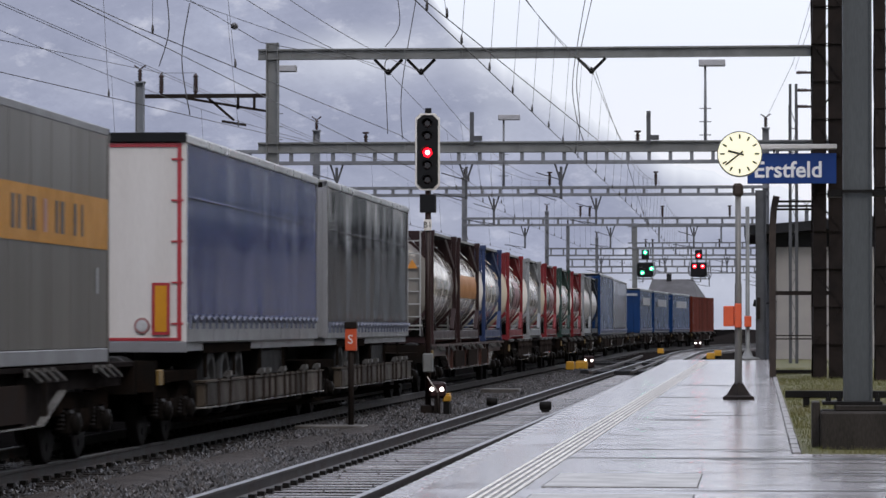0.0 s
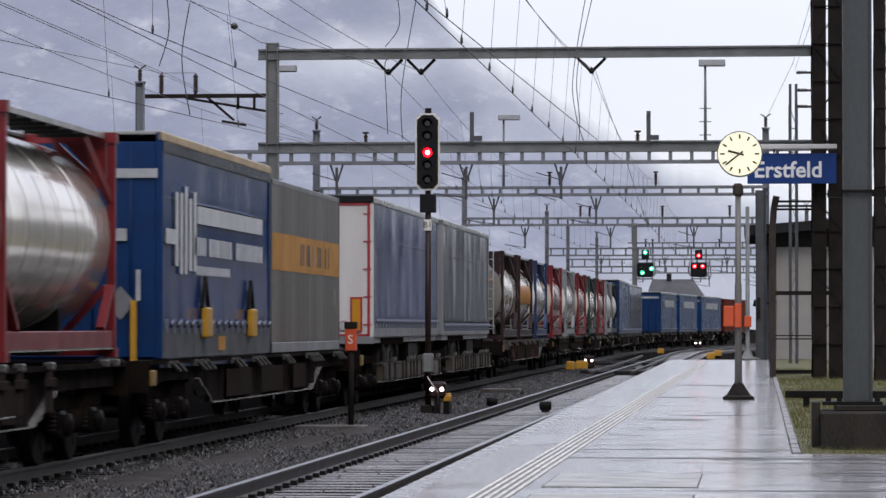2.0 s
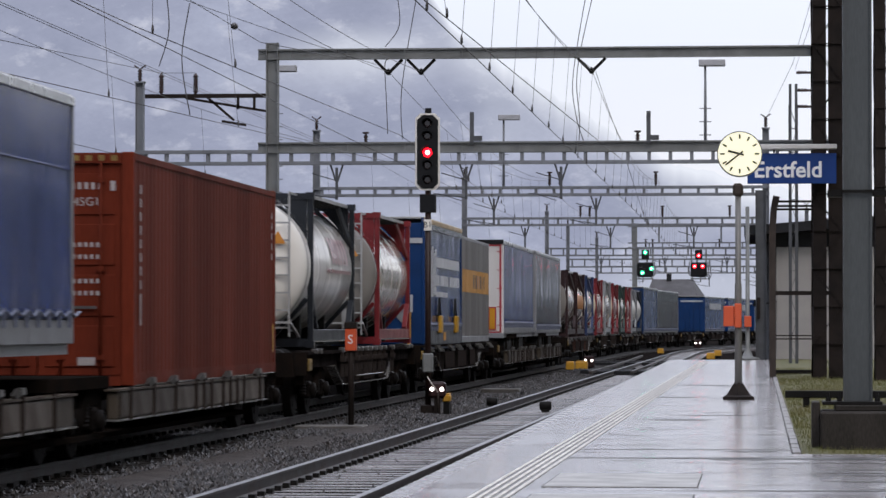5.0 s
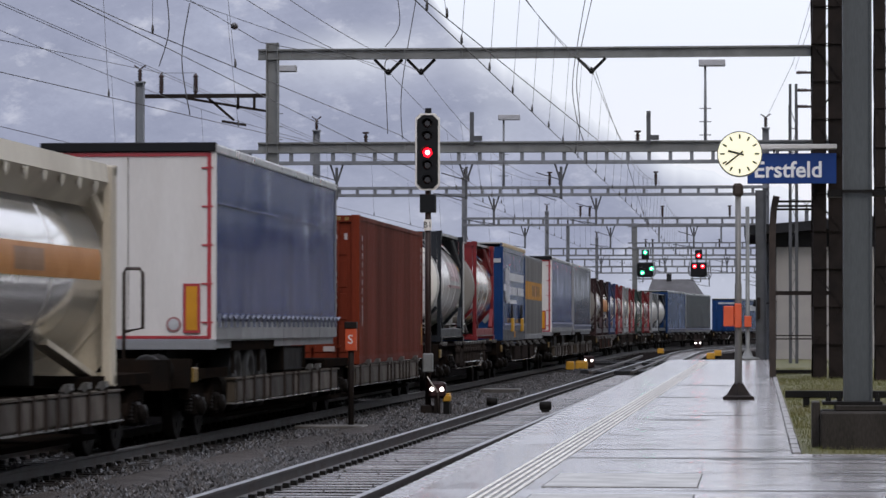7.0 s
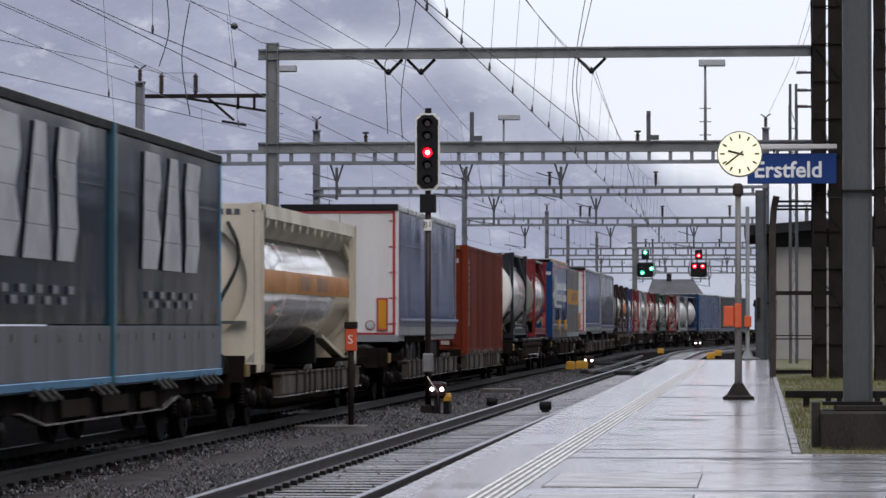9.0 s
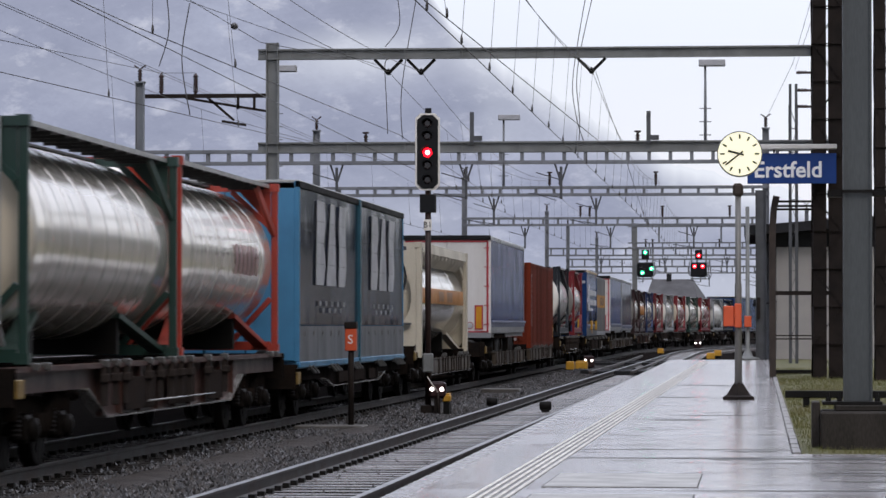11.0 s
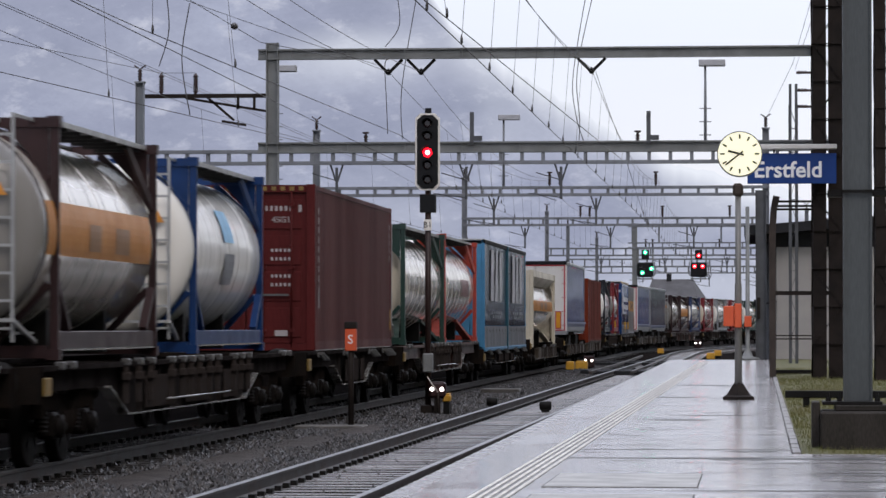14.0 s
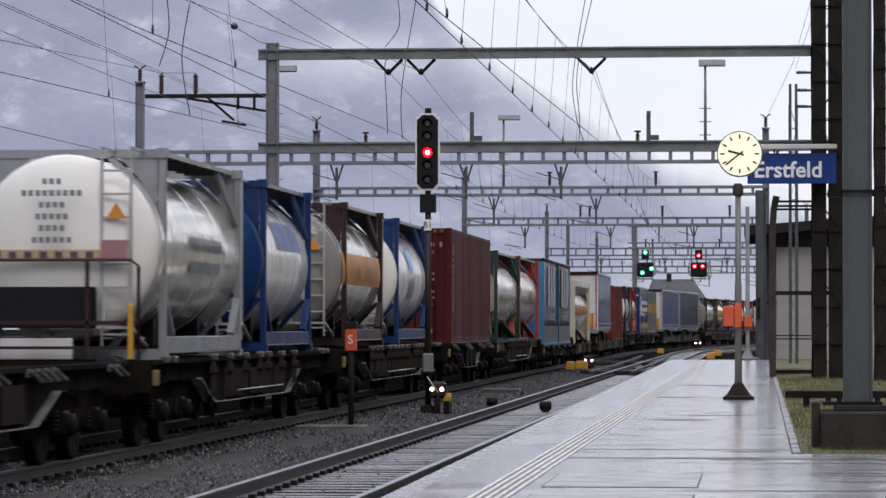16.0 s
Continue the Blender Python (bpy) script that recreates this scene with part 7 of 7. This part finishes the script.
        box(bm, 0.84, 1.0, -h - 0.036, -h - 0.03, base + 0.14, base + 0.76)
        part("plate_face", bm, M["band_yellow"], plate)
        bm = bmesh.new()
        lathe(bm, [(-h - 0.022, 0.105), (-h - 0.012, 0.11)], "y", (0.66, 0, base + 0.22), 18)
        part("speed_disc", bm, M["print_red"], g)
        bm = bmesh.new()
        lathe(bm, [(-h - 0.024, 0.075), (-h - 0.022, 0.08)], "y", (0.66, 0, base + 0.22), 18)
        part("speed_disc_face", bm, M["print_pale"], g)
        bm = bmesh.new()
        box(bm, -W, W, -h - 0.03, -h + 0.1, base - 0.14, base + 0.01, 0.01)
        part("rear_bumper", bm, M["alu"], g)
    if trailer:
        for y in (-h + 2.6, -h + 3.9, -h + 5.2):
            for sx in (-1, 1):
                bm = bmesh.new()
                lathe(bm, [(sx * 0.78, 0.3), (sx * 0.80, 0.48), (sx * 0.86, 0.50), (sx * 1.10, 0.50), (sx * 1.16, 0.47), (sx * 1.17, 0.30), (sx * 1.10, 0.28), (sx * 1.12, 0.1), (sx * 1.15, 0.06)], "x", (0, y, base - 0.55), 20)
                part("road_wheel", bm, M["tyre"], g, "black trailer wheel")
        bm = bmesh.new()
        for x in (-0.45, 0.45):
            box(bm, x - 0.06, x + 0.06, -h + 0.3, h - 0.6, base - 0.36, base - 0.12)
        for y in (h - 3.4,):
            for x in (-0.6, 0.6):
                box(bm, x - 0.08, x + 0.08, y - 0.08, y + 0.08, base - 0.95, base - 0.1)
        box(bm, -1.15, -0.75, 0.5, 3.5, base - 0.6, base - 0.14, 0.03)
        box(bm, 0.75, 1.15, 0.8, 3.2, base - 0.55, base - 0.14, 0.03)
        part("chassis", bm, M["steel_dark"], g)
        bm = bmesh.new()
        box(bm, 1.18, 1.22, -h + 1.7, -h + 6.1, base - 0.16, base - 0.02)
        part("mudguard", bm, M["underframe"], g)
        bm = bmesh.new()
        box(bm, 1.16, 1.21, 0, 0.05, -0.5, -0.02)
        me = mesh_of("side_stay", bm, M["underframe"])
        y = -h + 2.0
        while y < h - 1.5:
            shared("side_stay", me, g, (0, y, base))
            y += 2.6
    return g


M["tarp_slate"] = tarp("slate_blue_tarpaulin", (0.10, 0.14, 0.25), 0.25, 0.2, 0.35)
# lighter than the other aluminium, so the rail's highlight is painted in
M["roof_alu"] = mat("roof_rail_painted_highlight", (0.60, 0.61, 0.62), 0.3, 0.6, 0.15, 2)
M["strap"] = mat("pale_strap", (0.17, 0.19, 0.26), 0.4, 0.0, 0.2, 3, bump=0)
M["roof_tarp"] = mat("grey_roof_tarpaulin", (0.35, 0.35, 0.34), 0.4, 0.0, 0.2, 1, dirt=(0.2, 0.19, 0.17))
M["roof_wood"] = mat("pale_timber_edge", (0.55, 0.42, 0.26), 0.6, 0.0, 0.2, 2)


def panel_box(s0, s1, base, top):
    """Grey panelled bulk container with a yellow print band."""
    L = s1 - s0
    h, W = L / 2, 1.24
    g = thing("bulk_container", "weathered grey box container with a yellow band", "shipping container")
    TRAIN.append((g, (s0 + s1) / 2, L))
    bm = bmesh.new()
    box(bm, -W + 0.03, W - 0.03, -h + 0.03, h - 0.03, base + 0.16, top - 0.07)
    part("body", bm, M["box_grey"], g)
    n = 8
    for i in range(n):
        bm = bmesh.new()
        a = -h + 0.1 + (L - 0.2) * i / n
        box(bm, W - 0.03, W - 0.008, a + 0.004, a + (L - 0.2) / n - 0.004, base + 0.17, top - 0.08, 0.004)
        part("side_panel", bm, M["box_grey"], g)
    for sx in (-1, 1):
        bm = bmesh.new()
        box(bm, *sorted((sx * (W - 0.05), sx * W)), -h, h, base, base + 0.16, 0.008)
        part("bottom_rail", bm, M["alu"], g)
        bm = bmesh.new()
        box(bm, *sorted((sx * (W - 0.05), sx * W)), -h, h, top - 0.09, top, 0.008)
        part("top_rail", bm, M["alu"], g)
        for e in (-1, 1):
            bm = bmesh.new()
            box(bm, *sorted((sx * (W - 0.08), sx * W)), *sorted((e * h, e * (h - 0.1))), base, top, 0.008)
            part("corner_post", bm, M["box_grey"], g)
    z = base + 1.62
    bm = bmesh.new()
    box(bm, W - 0.006, W + 0.002, -h + 0.1, h - 0.1, z - 0.30, z + 0.30)
    band = part("yellow_band", bm, M["band_yellow"], g, "yellow band with dark print bars")
    bars_on_side(g, "print_dark", [(-0.9 + d, z, w, 0.36) for d, w in ((0, 0.16), (0.3, 0.12), (0.75, 0.12), (1.0, 0.2), (2.2, 0.14), (2.5, 0.18), (3.2, 0.14), (3.6, 0.1))], W + 0.003)
    bars_on_side(g, "print_red", [(0.7, z, 0.16, 0.36)], W + 0.003)
    bars_on_side(g, "print_pale", [(h - 0.75, base + 0.95, 0.12, 0.3)], W + 0.003)
    return g


def swap_body(s0, s1, base, top):
    """Royal blue curtain swap body with pale bars of print and yellow legs."""
    g = curtain_box(s0, s1, base, top, "tarp_royal", "royal", "royal blue curtain-sided swap body with white print bars", "swap_body", 0.42, "roof_wood", False, "royal", board="board_grey")
    L = s1 - s0
    h = L / 2
    z = top - 1.0
    bars_on_side(g, "print_white", [(0.9, z, L - 3.6, 0.24)], 1.266, "long white stripe on the curtain")
    bars_on_side(g, "print_white", [(-h + 1.05 + 0.36 * i, z - 0.24 - 0.05 * (i % 2), 0.22, 0.98 + 0.1 * (i % 3)) for i in range(5)], 1.267, "white emblem of upright bars")
    bars_on_side(g, "print_white", [(-h + 0.6, z - 0.35, 0.8, 0.20)], 1.268)
    bars_on_side(g, "print_white", [(-2.3 + 0.205 * i, z - 0.43, 0.12 if i % 3 else 0.155, 0.25) for i in range(31) if i not in (5, 16, 17)], 1.267)
    bars_on_side(g, "print_white", [(-2.2 + 0.15 * i, z - 0.76, 0.09, 0.12) for i in range(20)], 1.267)
    bars_on_end(g, "print_pale", [(0.25, top - 0.55, 1.9, 0.12)], -h - 0.03)
    bars_on_end(g, "print_pale", [(0.55, base + 1.6, 0.5, 0.16), (0.16, base + 1.6, 0.14, 0.2), (0.95, base + 0.95, 0.06, 0.4)], -h - 0.03)
    bm = bmesh.new()
    box(bm, 1.235, 1.268, -h + 0.02, h - 0.02, top - 0.27, top - 0.13, 0.006)
    part("roof_valance", bm, M["tarp_night"], g, "dark band of cloth under the roof edge")
    bm = bmesh.new()
    vs = [bm.verts.new(p) for p in ((0.52, -h - 0.03, base + 0.72), (0.72, -h - 0.03, base + 0.5), (0.92, -h - 0.03, base + 0.72), (0.72, -h - 0.03, base + 0.94))]
    bm.faces.new(vs)
    part("placard", bm, M["print_grey"], g, "grey diamond placard")
    for y in (-1.6, 2.6):
        bm = bmesh.new()
        box(bm, 1.27, 1.36, y - 0.24, y + 0.24, base + 0.26, base + 0.68, 0.02)
        leg = part("folded_leg", bm, M["yellow"], g, "yellow folded support leg")
        bm = bmesh.new()
        for d in (-0.25, 0.25):
            bar(bm, (1.29, y + d, base + 0.68), (1.29, y, base + 1.1), 0.05)
        part("leg_brace", bm, M["steel_dark"], leg)
    bm = bmesh.new()
    box(bm, 0.86, 0.94, -h - 0.12, -h - 0.04, base - 0.05, base + 0.75, 0.01)
    part("marker_bar", bm, M["yellow"], g, "upright yellow bar at the rear")
    bars_on_side(g, "band_yellow", [(0.0, base + 0.18, 0.6, 0.2)], 1.265, "small yellow plate")


def panel_tank(s0, s1, base, top):
    """Cream swap tank between solid end frames, with an orange band."""
    g = tank_container(s0, s1, base, top, "beige", "mirror_tank", "silver swap tank in a cream frame with an orange band", "cream_tank", 0.0, 0.0, "orange_band", 1.15, False, "tank containers", [("print_brown", -0.6, -4, 1.3, 12), ("print_brown", 1.6, -4, 1.5, 12)], band_low=-7, band_high=11, open_base=True)
    h = (s1 - s0) / 2
    for e in (-1, 1):
        y0, y1 = sorted((e * h, e * (h - 0.34)))
        for xa, xb in ((1.10, 1.225), (-1.225, -1.10)):
            bm = bmesh.new()
            box(bm, xa, xb, y0, y1, base, top, 0.02)
            part("end_panel", bm, M["beige"], g, "broad cream frame panel")
    bm = bmesh.new()
    vs = []
    for y in (-h + 0.5, h - 0.5):
        vs.append([bm.verts.new(p) for p in ((1.2, y, top), (1.225, y, top - 0.22), (0.95, y, top - 0.5), (0.8, y, top))])
    for i in range(4):
        bm.faces.new((vs[0][i], vs[0][(i + 1) % 4], vs[1][(i + 1) % 4], vs[1][i]))
    part("top_cheek", bm, M["beige"], g)
    # end plates: a square of sheet with a round opening for the shell
    zc = (base + top) / 2 + 0.08
    for e in (-1, 1):
        y = e * (h - 0.04)
        bm = bmesh.new()
        n = 32
        rings = []
        for yy in (y - 0.025, y + 0.025):
            inner, outer = [], []
            for i in range(n):
                a = 2 * math.pi * (i + 0.5) / n
                c, d = math.cos(a), math.sin(a)
                k = 1.10 / max(abs(c), abs(d))
                inner.append(bm.verts.new((1.0 * c, yy, zc + 1.0 * d)))
                outer.append(bm.verts.new((k * c, yy, min(top - 0.02, max(base + 0.02, zc + k * d * 1.2)))))
            rings.append((inner, outer))
        (ia, oa), (ib, ob) = rings
        for i in range(n):
            j = (i + 1) % n
            bm.faces.new((ia[i], ia[j], oa[j], oa[i]))
            bm.faces.new((ib[i], ob[i], ob[j], ib[j]))
            bm.faces.new((ia[i], ib[i], ib[j], ia[j]))
            bm.faces.new((oa[i], oa[j], ob[j], ob[i]))
        part("end_plate", bm, M["beige"], g, "cream end plate with a round opening")
    bars_on_end(g, "print_dark", [(0.45 + 0.13 * i, top - 0.14, 0.09, 0.09) for i in range(4)], -h + 0.01, "dark marks on the end plate")
    y = -h + 0.6
    while y < h - 0.5:
        bm = bmesh.new()
        vs = [bm.verts.new(p) for p in ((1.215, y, top - 0.20), (1.215, y + 0.34, top - 0.20), (1.215, y + 0.17, top - 0.38))]
        bm.faces.new(vs)
        bm.faces.new([bm.verts.new(v.co + Vector((-0.03, 0, 0))) for v in vs][::-1])
        part("gusset", bm, M["beige"], g)
        y += 0.95
    bm = bmesh.new()
    pts = [Vector((0.7 + 0.18 * math.sin(i * 0.5), -h - 0.06, top - 0.3 - i * 0.16)) for i in range(11)]
    pipe(bm, pts, 0.06, 6)
    part("hose", bm, M["tyre"], g, "black hanging hose")
    bm = bmesh.new()
    box(bm, -0.9, 1.0, -h - 0.12, -h - 0.02, base + 0.75, base + 0.8)
    box(bm, 0.4, 0.6, -h - 0.1, -h, base + 0.2, base + 0.75)
    lathe(bm, [(-h - 0.12, 0.1), (-h, 0.12)], "y", (0.3, 0, base + 0.45), 10)
    part("valve_manifold", bm, M["lever"], g)


def print_curtain(s0, sm, s1, base, top):
    """Grey curtain body in two bays with large faded lettering, on teal posts."""
    g = curtain_box(s0, s1, base, top, "tarp_night", "teal", "dark grey curtain-sided body with faded print and teal posts", "curtain_container", 0.62, "steel_dark", False, "teal", straps=False, board="board_mid")
    h = (s1 - s0) / 2
    ym = sm - (s0 + s1) / 2
    bm = bmesh.new()
    box(bm, 1.2, 1.30, ym - 0.1, ym + 0.1, base - 0.08, top - 0.02, 0.01)
    part("middle_post", bm, M["dark_teal"], g, "dark teal middle post")
    zm = (base + top) / 2 + 0.45
    for c in ((-h + ym) / 2, (h + ym) / 2):
        # three broad slanted shapes, each broken by the pressed folds of the cloth
        for d, edge in ((-2.1, ((0, 1.0), (0, 1.22), (0, 0.95), (0, 1.16), (0, 1.0))), (-0.65, ((0, 1.35), (0.1, 1.25), (0.22, 1.13), (0.32, 1.03), (0.42, 0.93))), (0.95, ((0.1, 1.0), (0.16, 1.2), (0.1, 1.05), (0, 1.0), (0.12, 1.15)))):
            bm = bmesh.new()
            for i, (lo, hi) in enumerate(zip(edge, edge[1:])):
                z0, z1 = zm - 0.66 + 0.37 * i, zm - 0.66 + 0.37 * (i + 1) - 0.006
                f = [(c + d + yy + 0.10 * (zz - zm), zz) for yy, zz in ((lo[0], z0), (lo[1], z0), (hi[1], z1), (hi[0], z1))]
                p = [bm.verts.new((1.276, yy, zz)) for yy, zz in f]
                q = [bm.verts.new((1.268, yy, zz)) for yy, zz in f]
                bm.faces.new(p)
                for k in range(4):
                    bm.faces.new((p[k], q[k], q[(k + 1) % 4], p[(k + 1) % 4]))
            part("print", bm, M["print_pale"], g, "large faded pale printed shape")
        for i in range(9):
            bars_on_side(g, "print_grey", [(c - 1.6 + 0.42 * i, zm - 0.98 - 0.12 * (i % 2), 0.26, 0.09)], 1.268, "small faded print")
    for d in range(14):
        bm = bmesh.new()
        y = -h + 0.7 + d * (2 * h - 1.4) / 13
        box(bm, 1.26, 1.272, y - 0.05, y + 0.05, base + 0.42, base + 0.52, 0.006)
        part("board_latch", bm, M["lever"], g)
    bm = bmesh.new()
    box(bm, 1.2, 1.28, -h, h, base - 0.1, base, 0.01)
    part("teal_sill", bm, M["teal"], g, "teal bottom sill")
    bars_on_end(g, "teal", [(0.55, base + 1.1, 0.03, 0.8), (0.85, base + 1.1, 0.03, 0.8)], -h - 0.03)


FLOOR = 1.155
# wagons from the head of the train backwards
for a, b, st in ((262.3, 281, "flat"), (246.3, 262, "flat"), (214.5, 246, "flat"), (197.5, 214.2, "flat"), (162.8, 197.2, "flat"), (148.2, 162.5, "flat"), (130.4, 147.9, "flat"),
                 (103.0, 130.1, "flat"), (78.6, 102.7, "flat"), (42.2, 78.3, "pocket"), (19.6, 41.9, "flat"), (0.2, 19.3, "flat"), (-35.4, -0.4, "pocket"),
                 (-55.0, -36.0, "pocket"), (-74.2, -55.3, "flat"), (-95.6, -74.6, "flat"), (-111.2, -95.9, "flat"), (-132.6, -111.5, "flat"), (-152.2, -132.9, "flat"), (-172.0, -152.5, "flat")):
    low = {-74.2: 0.95}.get(a, FLOOR)
    wagon(a, b, low, st, "dirty beige pocket wagon with low side sills" if st == "pocket" else "grimy grey container flat wagon on bogies", "rust_frame" if a in (-95.6, 78.6) else "frame_grey", a in (-132.6, -152.2, 0.2, -95.6, 103.0), a == -152.2)

# head of the train, far along the curve at the start
box_container(264.0, 279.0, FLOOR, 2.75, "rust_brown", "dull brown steel container far along the train")
for a, b in ((248.0, 261.4), (231.6, 245.0), (216.0, 229.4)):
    g = curtain_box(a, b, 1.2, 4.0, "tarp_slate", "royal", "blue-grey curtain-sided body with royal blue end", "curtain_container", 0.15, "alu", False, "royal")
    bars_on_side(g, "print_pale", [(0, 3.2, 8.0, 0.5)], 1.268)
    bars_on_end(g, "print_pale", [(0.2, 3.6, 1.8, 0.14)], -(b - a) / 2 - 0.03)
curtain_box(178.6, 196.2, 1.2, 4.1, "tarp_grey", "grey_frame", "grey curtain-sided body on the train", "curtain_container", 0.15, "alu", False, "grey")
curtain_box(163.6, 177.6, 1.2, 4.15, "tarp_slate", "royal", "blue-grey curtain body with royal blue rear doors", "curtain_container", 0.15, "alu", False, "royal")
for a, fr, sh, cp, bd, lab in ((156.2, "slate_frame", "white_tank", None, None, "white tank container in a dark frame"), (149.6, "grey_frame", "white_tank", None, None, "white tank container in a grey frame"),
                               (140.8, "red_frame", "steel_tank", "white_tank", None, "silver tank container with white dome in a red frame"), (132.4, "green_dark", "steel_tank", "white_tank", None, "silver tank container in a dark green frame"),
                               (123.0, "red_frame", "steel_tank", "cream_tank", None, "silver tank container with cream dome in a red frame"), (113.8, "grey_frame", "steel_tank", "white_tank", None, "silver tank container in a grey frame"),
                               (104.6, "red_frame", "steel_tank", "cream_tank", None, "silver tank container with pale dome in a red frame"), (95.4, "navy", "steel_tank", "white_tank", None, "silver tank container in a navy frame"),
                               (87.3, "brown_frame", "steel_tank", "grey_tank", "orange_band", "silver tank container with tan band in a brown frame"), (80.2, "brown_frame", "steel_tank", "grey_tank", None, "silver tank container with dull grey dome in a brown frame")):
    tank_container(a, a + 6.06, FLOOR, 3.86, fr, sh, lab, cp, 0.35 if cp else 0.0, 0.0, bd, prints=(("print_red", 0.4, -20, 2.4, 40),) if fr == "red_frame" else ())
curtain_box(59.9, 73.9, 1.36, 4.19, "tarp_grey", "alu", "shiny dark grey curtain-sided semi-trailer", "semi_trailer", 0.20, "alu", True, "grey")
curtain_box(45.0, 58.6, 1.36, 4.17, "tarp_blue", "alu", "blue curtain-sided semi-trailer with white red-edged rear doors")
panel_box(31.0, 39.7, FLOOR, 3.92)
swap_body(21.04, 30.7, FLOOR, 4.10)
tank_container(12.1, 18.2, 1.2, 3.90, "red_frame", "steel_tank", "polished silver tank container with grey dome in a red frame", "grey_tank", 0.75, 0.25)
tank_container(1.8, 7.9, 1.2, 3.90, "slate_frame", "white_clad", "white tank container with faded red print in a dark frame", "white_tank", 1.0, 0.3,
               prints=[("print_red", 0.0 + 0.4 * i, 4, 0.26, 24) for i in range(6)] + [("print_red", 0.8, -4, 3.4, 3)])
box_container(-15.17, -2.85, 0.84, 2.896, "rust_brown", "brown high-cube steel shipping container")
curtain_box(-32.82, -19.06, 1.38, 4.17, "tarp_blue", "alu", "blue curtain-sided semi-trailer with white red-edged rear doors")
panel_tank(-52.5, -40.06, 0.86, 3.50)
print_curtain(-73.3, -64.85, -56.66, 0.98, 4.03)
tank_container(-84.66, -75.41, 1.17, 3.86, "orange_red", "steel_tank", "silver tank container in an orange red frame", None, 0.0, 0.0, None, 1.16, False, prints=[("print_red", 0.5 + 0.4 * i, -12, 0.24, 22) for i in range(6)], seams=7, open_base=True)
tank_container(-94.23, -84.9, 1.17, 3.82, "green_dark", "steel_tank", "silver tank container with cream dome in a dark green frame", "cream_tank", 0.0, 0.0, None, 1.16, True, seams=7, open_base=True)
box_container(-109.34, -97.06, FLOOR, 2.896, "rust_red", "oxide red high-cube steel shipping container")
tank_container(-121.8, -115.46, 1.2, 3.90, "navy_frame", "white_clad", "white tank container with light blue print in a blue frame", "white_tank", 0.6, 0.3, None, 1.18, True, seams=5, prints=[("print_sky", -0.1, 8, 0.9, 24), ("print_grey", -0.1, -22, 0.9, 22)])
tank_container(-131.0, -124.8, 1.2, 3.90, "brown_frame", "steel_tank", "silver tank container with orange band in brown frame", "grey_tank", 1.1, 0.3, "orange_band", 1.18, True, prints=[("print_brown", -0.9, -9, 0.7, 15), ("print_brown", 0.8, -9, 0.9, 15)])
tank_container(-141.4, -135.96, 1.17, 3.88, "navy_frame", "white_clad", "white tank container with blue print in a blue frame", "royal", 0.7, 0.2, None, 1.18, True, prints=[("print_blue", -0.9 + 0.45 * i, 10, 0.34, 24) for i in range(6)])
last = tank_container(-150.4, -143.91, 1.12, 3.90, "grey_frame", "steel_tank", "silver tank container with white dome and black placard", "white_tank", 1.0, 0.3, None, 1.20, True,
                      prints=[("print_dark", -1.2 + 0.35 * i, 2, 0.2, 8) for i in range(8)] + [("print_grey", 0.0, -14, 2.6, 8)])
yl = -6.49 / 2 - 1.0 + 0.02
bars_on_end(last, "print_grey", [(-0.05 + 0.09 * (k - n / 2), 3.43 - 0.15 * i, 0.06, 0.075) for i, n in enumerate((3, 9, 4, 5, 4, 6)) for k in range(n)], yl - 0.03)
bars_on_end(last, "tan", [(-0.1, 2.48, 1.7, 0.15)], yl - 0.03, "tan band with dark print bars")
bars_on_end(last, "print_dark", [(-0.8 + 0.2 * i, 2.48, 0.10, 0.10) for i in range(8)], yl - 0.036)
bars_on_end(last, "print_red", [(0.72, 2.55, 0.34, 0.24)], yl - 0.06, "red plate beside the ladder")
bm = bmesh.new()
box(bm, -1.0, 0.5, yl - 0.12, yl - 0.05, 1.55, 2.08, 0.01)
part("placard", bm, M["black"], last, "black rectangular placard")
bm = bmesh.new()
box(bm, -0.75, 0.2, yl - 0.14, yl - 0.08, 1.15, 1.42, 0.01)
part("document_box", bm, M["paint_white"], last)
tank_container(-170.6, -164.5, 1.2, 3.90, "slate_frame", "steel_tank", "silver tank container in a dark frame", None, 0.0, 0.0)


# ---- the train runs ----
def motions():
    wheel_r = 0.46
    for ob, mid, length in TRAIN:
        rows = []
        for k in range(33):
            t = 0.5 * k
            s = mid + travelled(t)
            c = 0.36 * length
            p, _ = track_point(s - c, TRACK_X)
            q, _ = track_point(s + c, TRACK_X)
            m = (p + q) / 2
            a = math.atan2(q.x - p.x, q.y - p.y)
            rows.append((t, pose(m.x, m.y, m.z, 0, 0, -math.degrees(a))))
        walk(ob, rows)
    for ob, y in AXLES:
        rows = []
        for k in range(481):
            t = k / 30
            rows.append((t, pose(0, y, wheel_r, -math.degrees(travelled(t) / wheel_r) % 360, 0, 0)))
        walk(ob, rows)


motions()
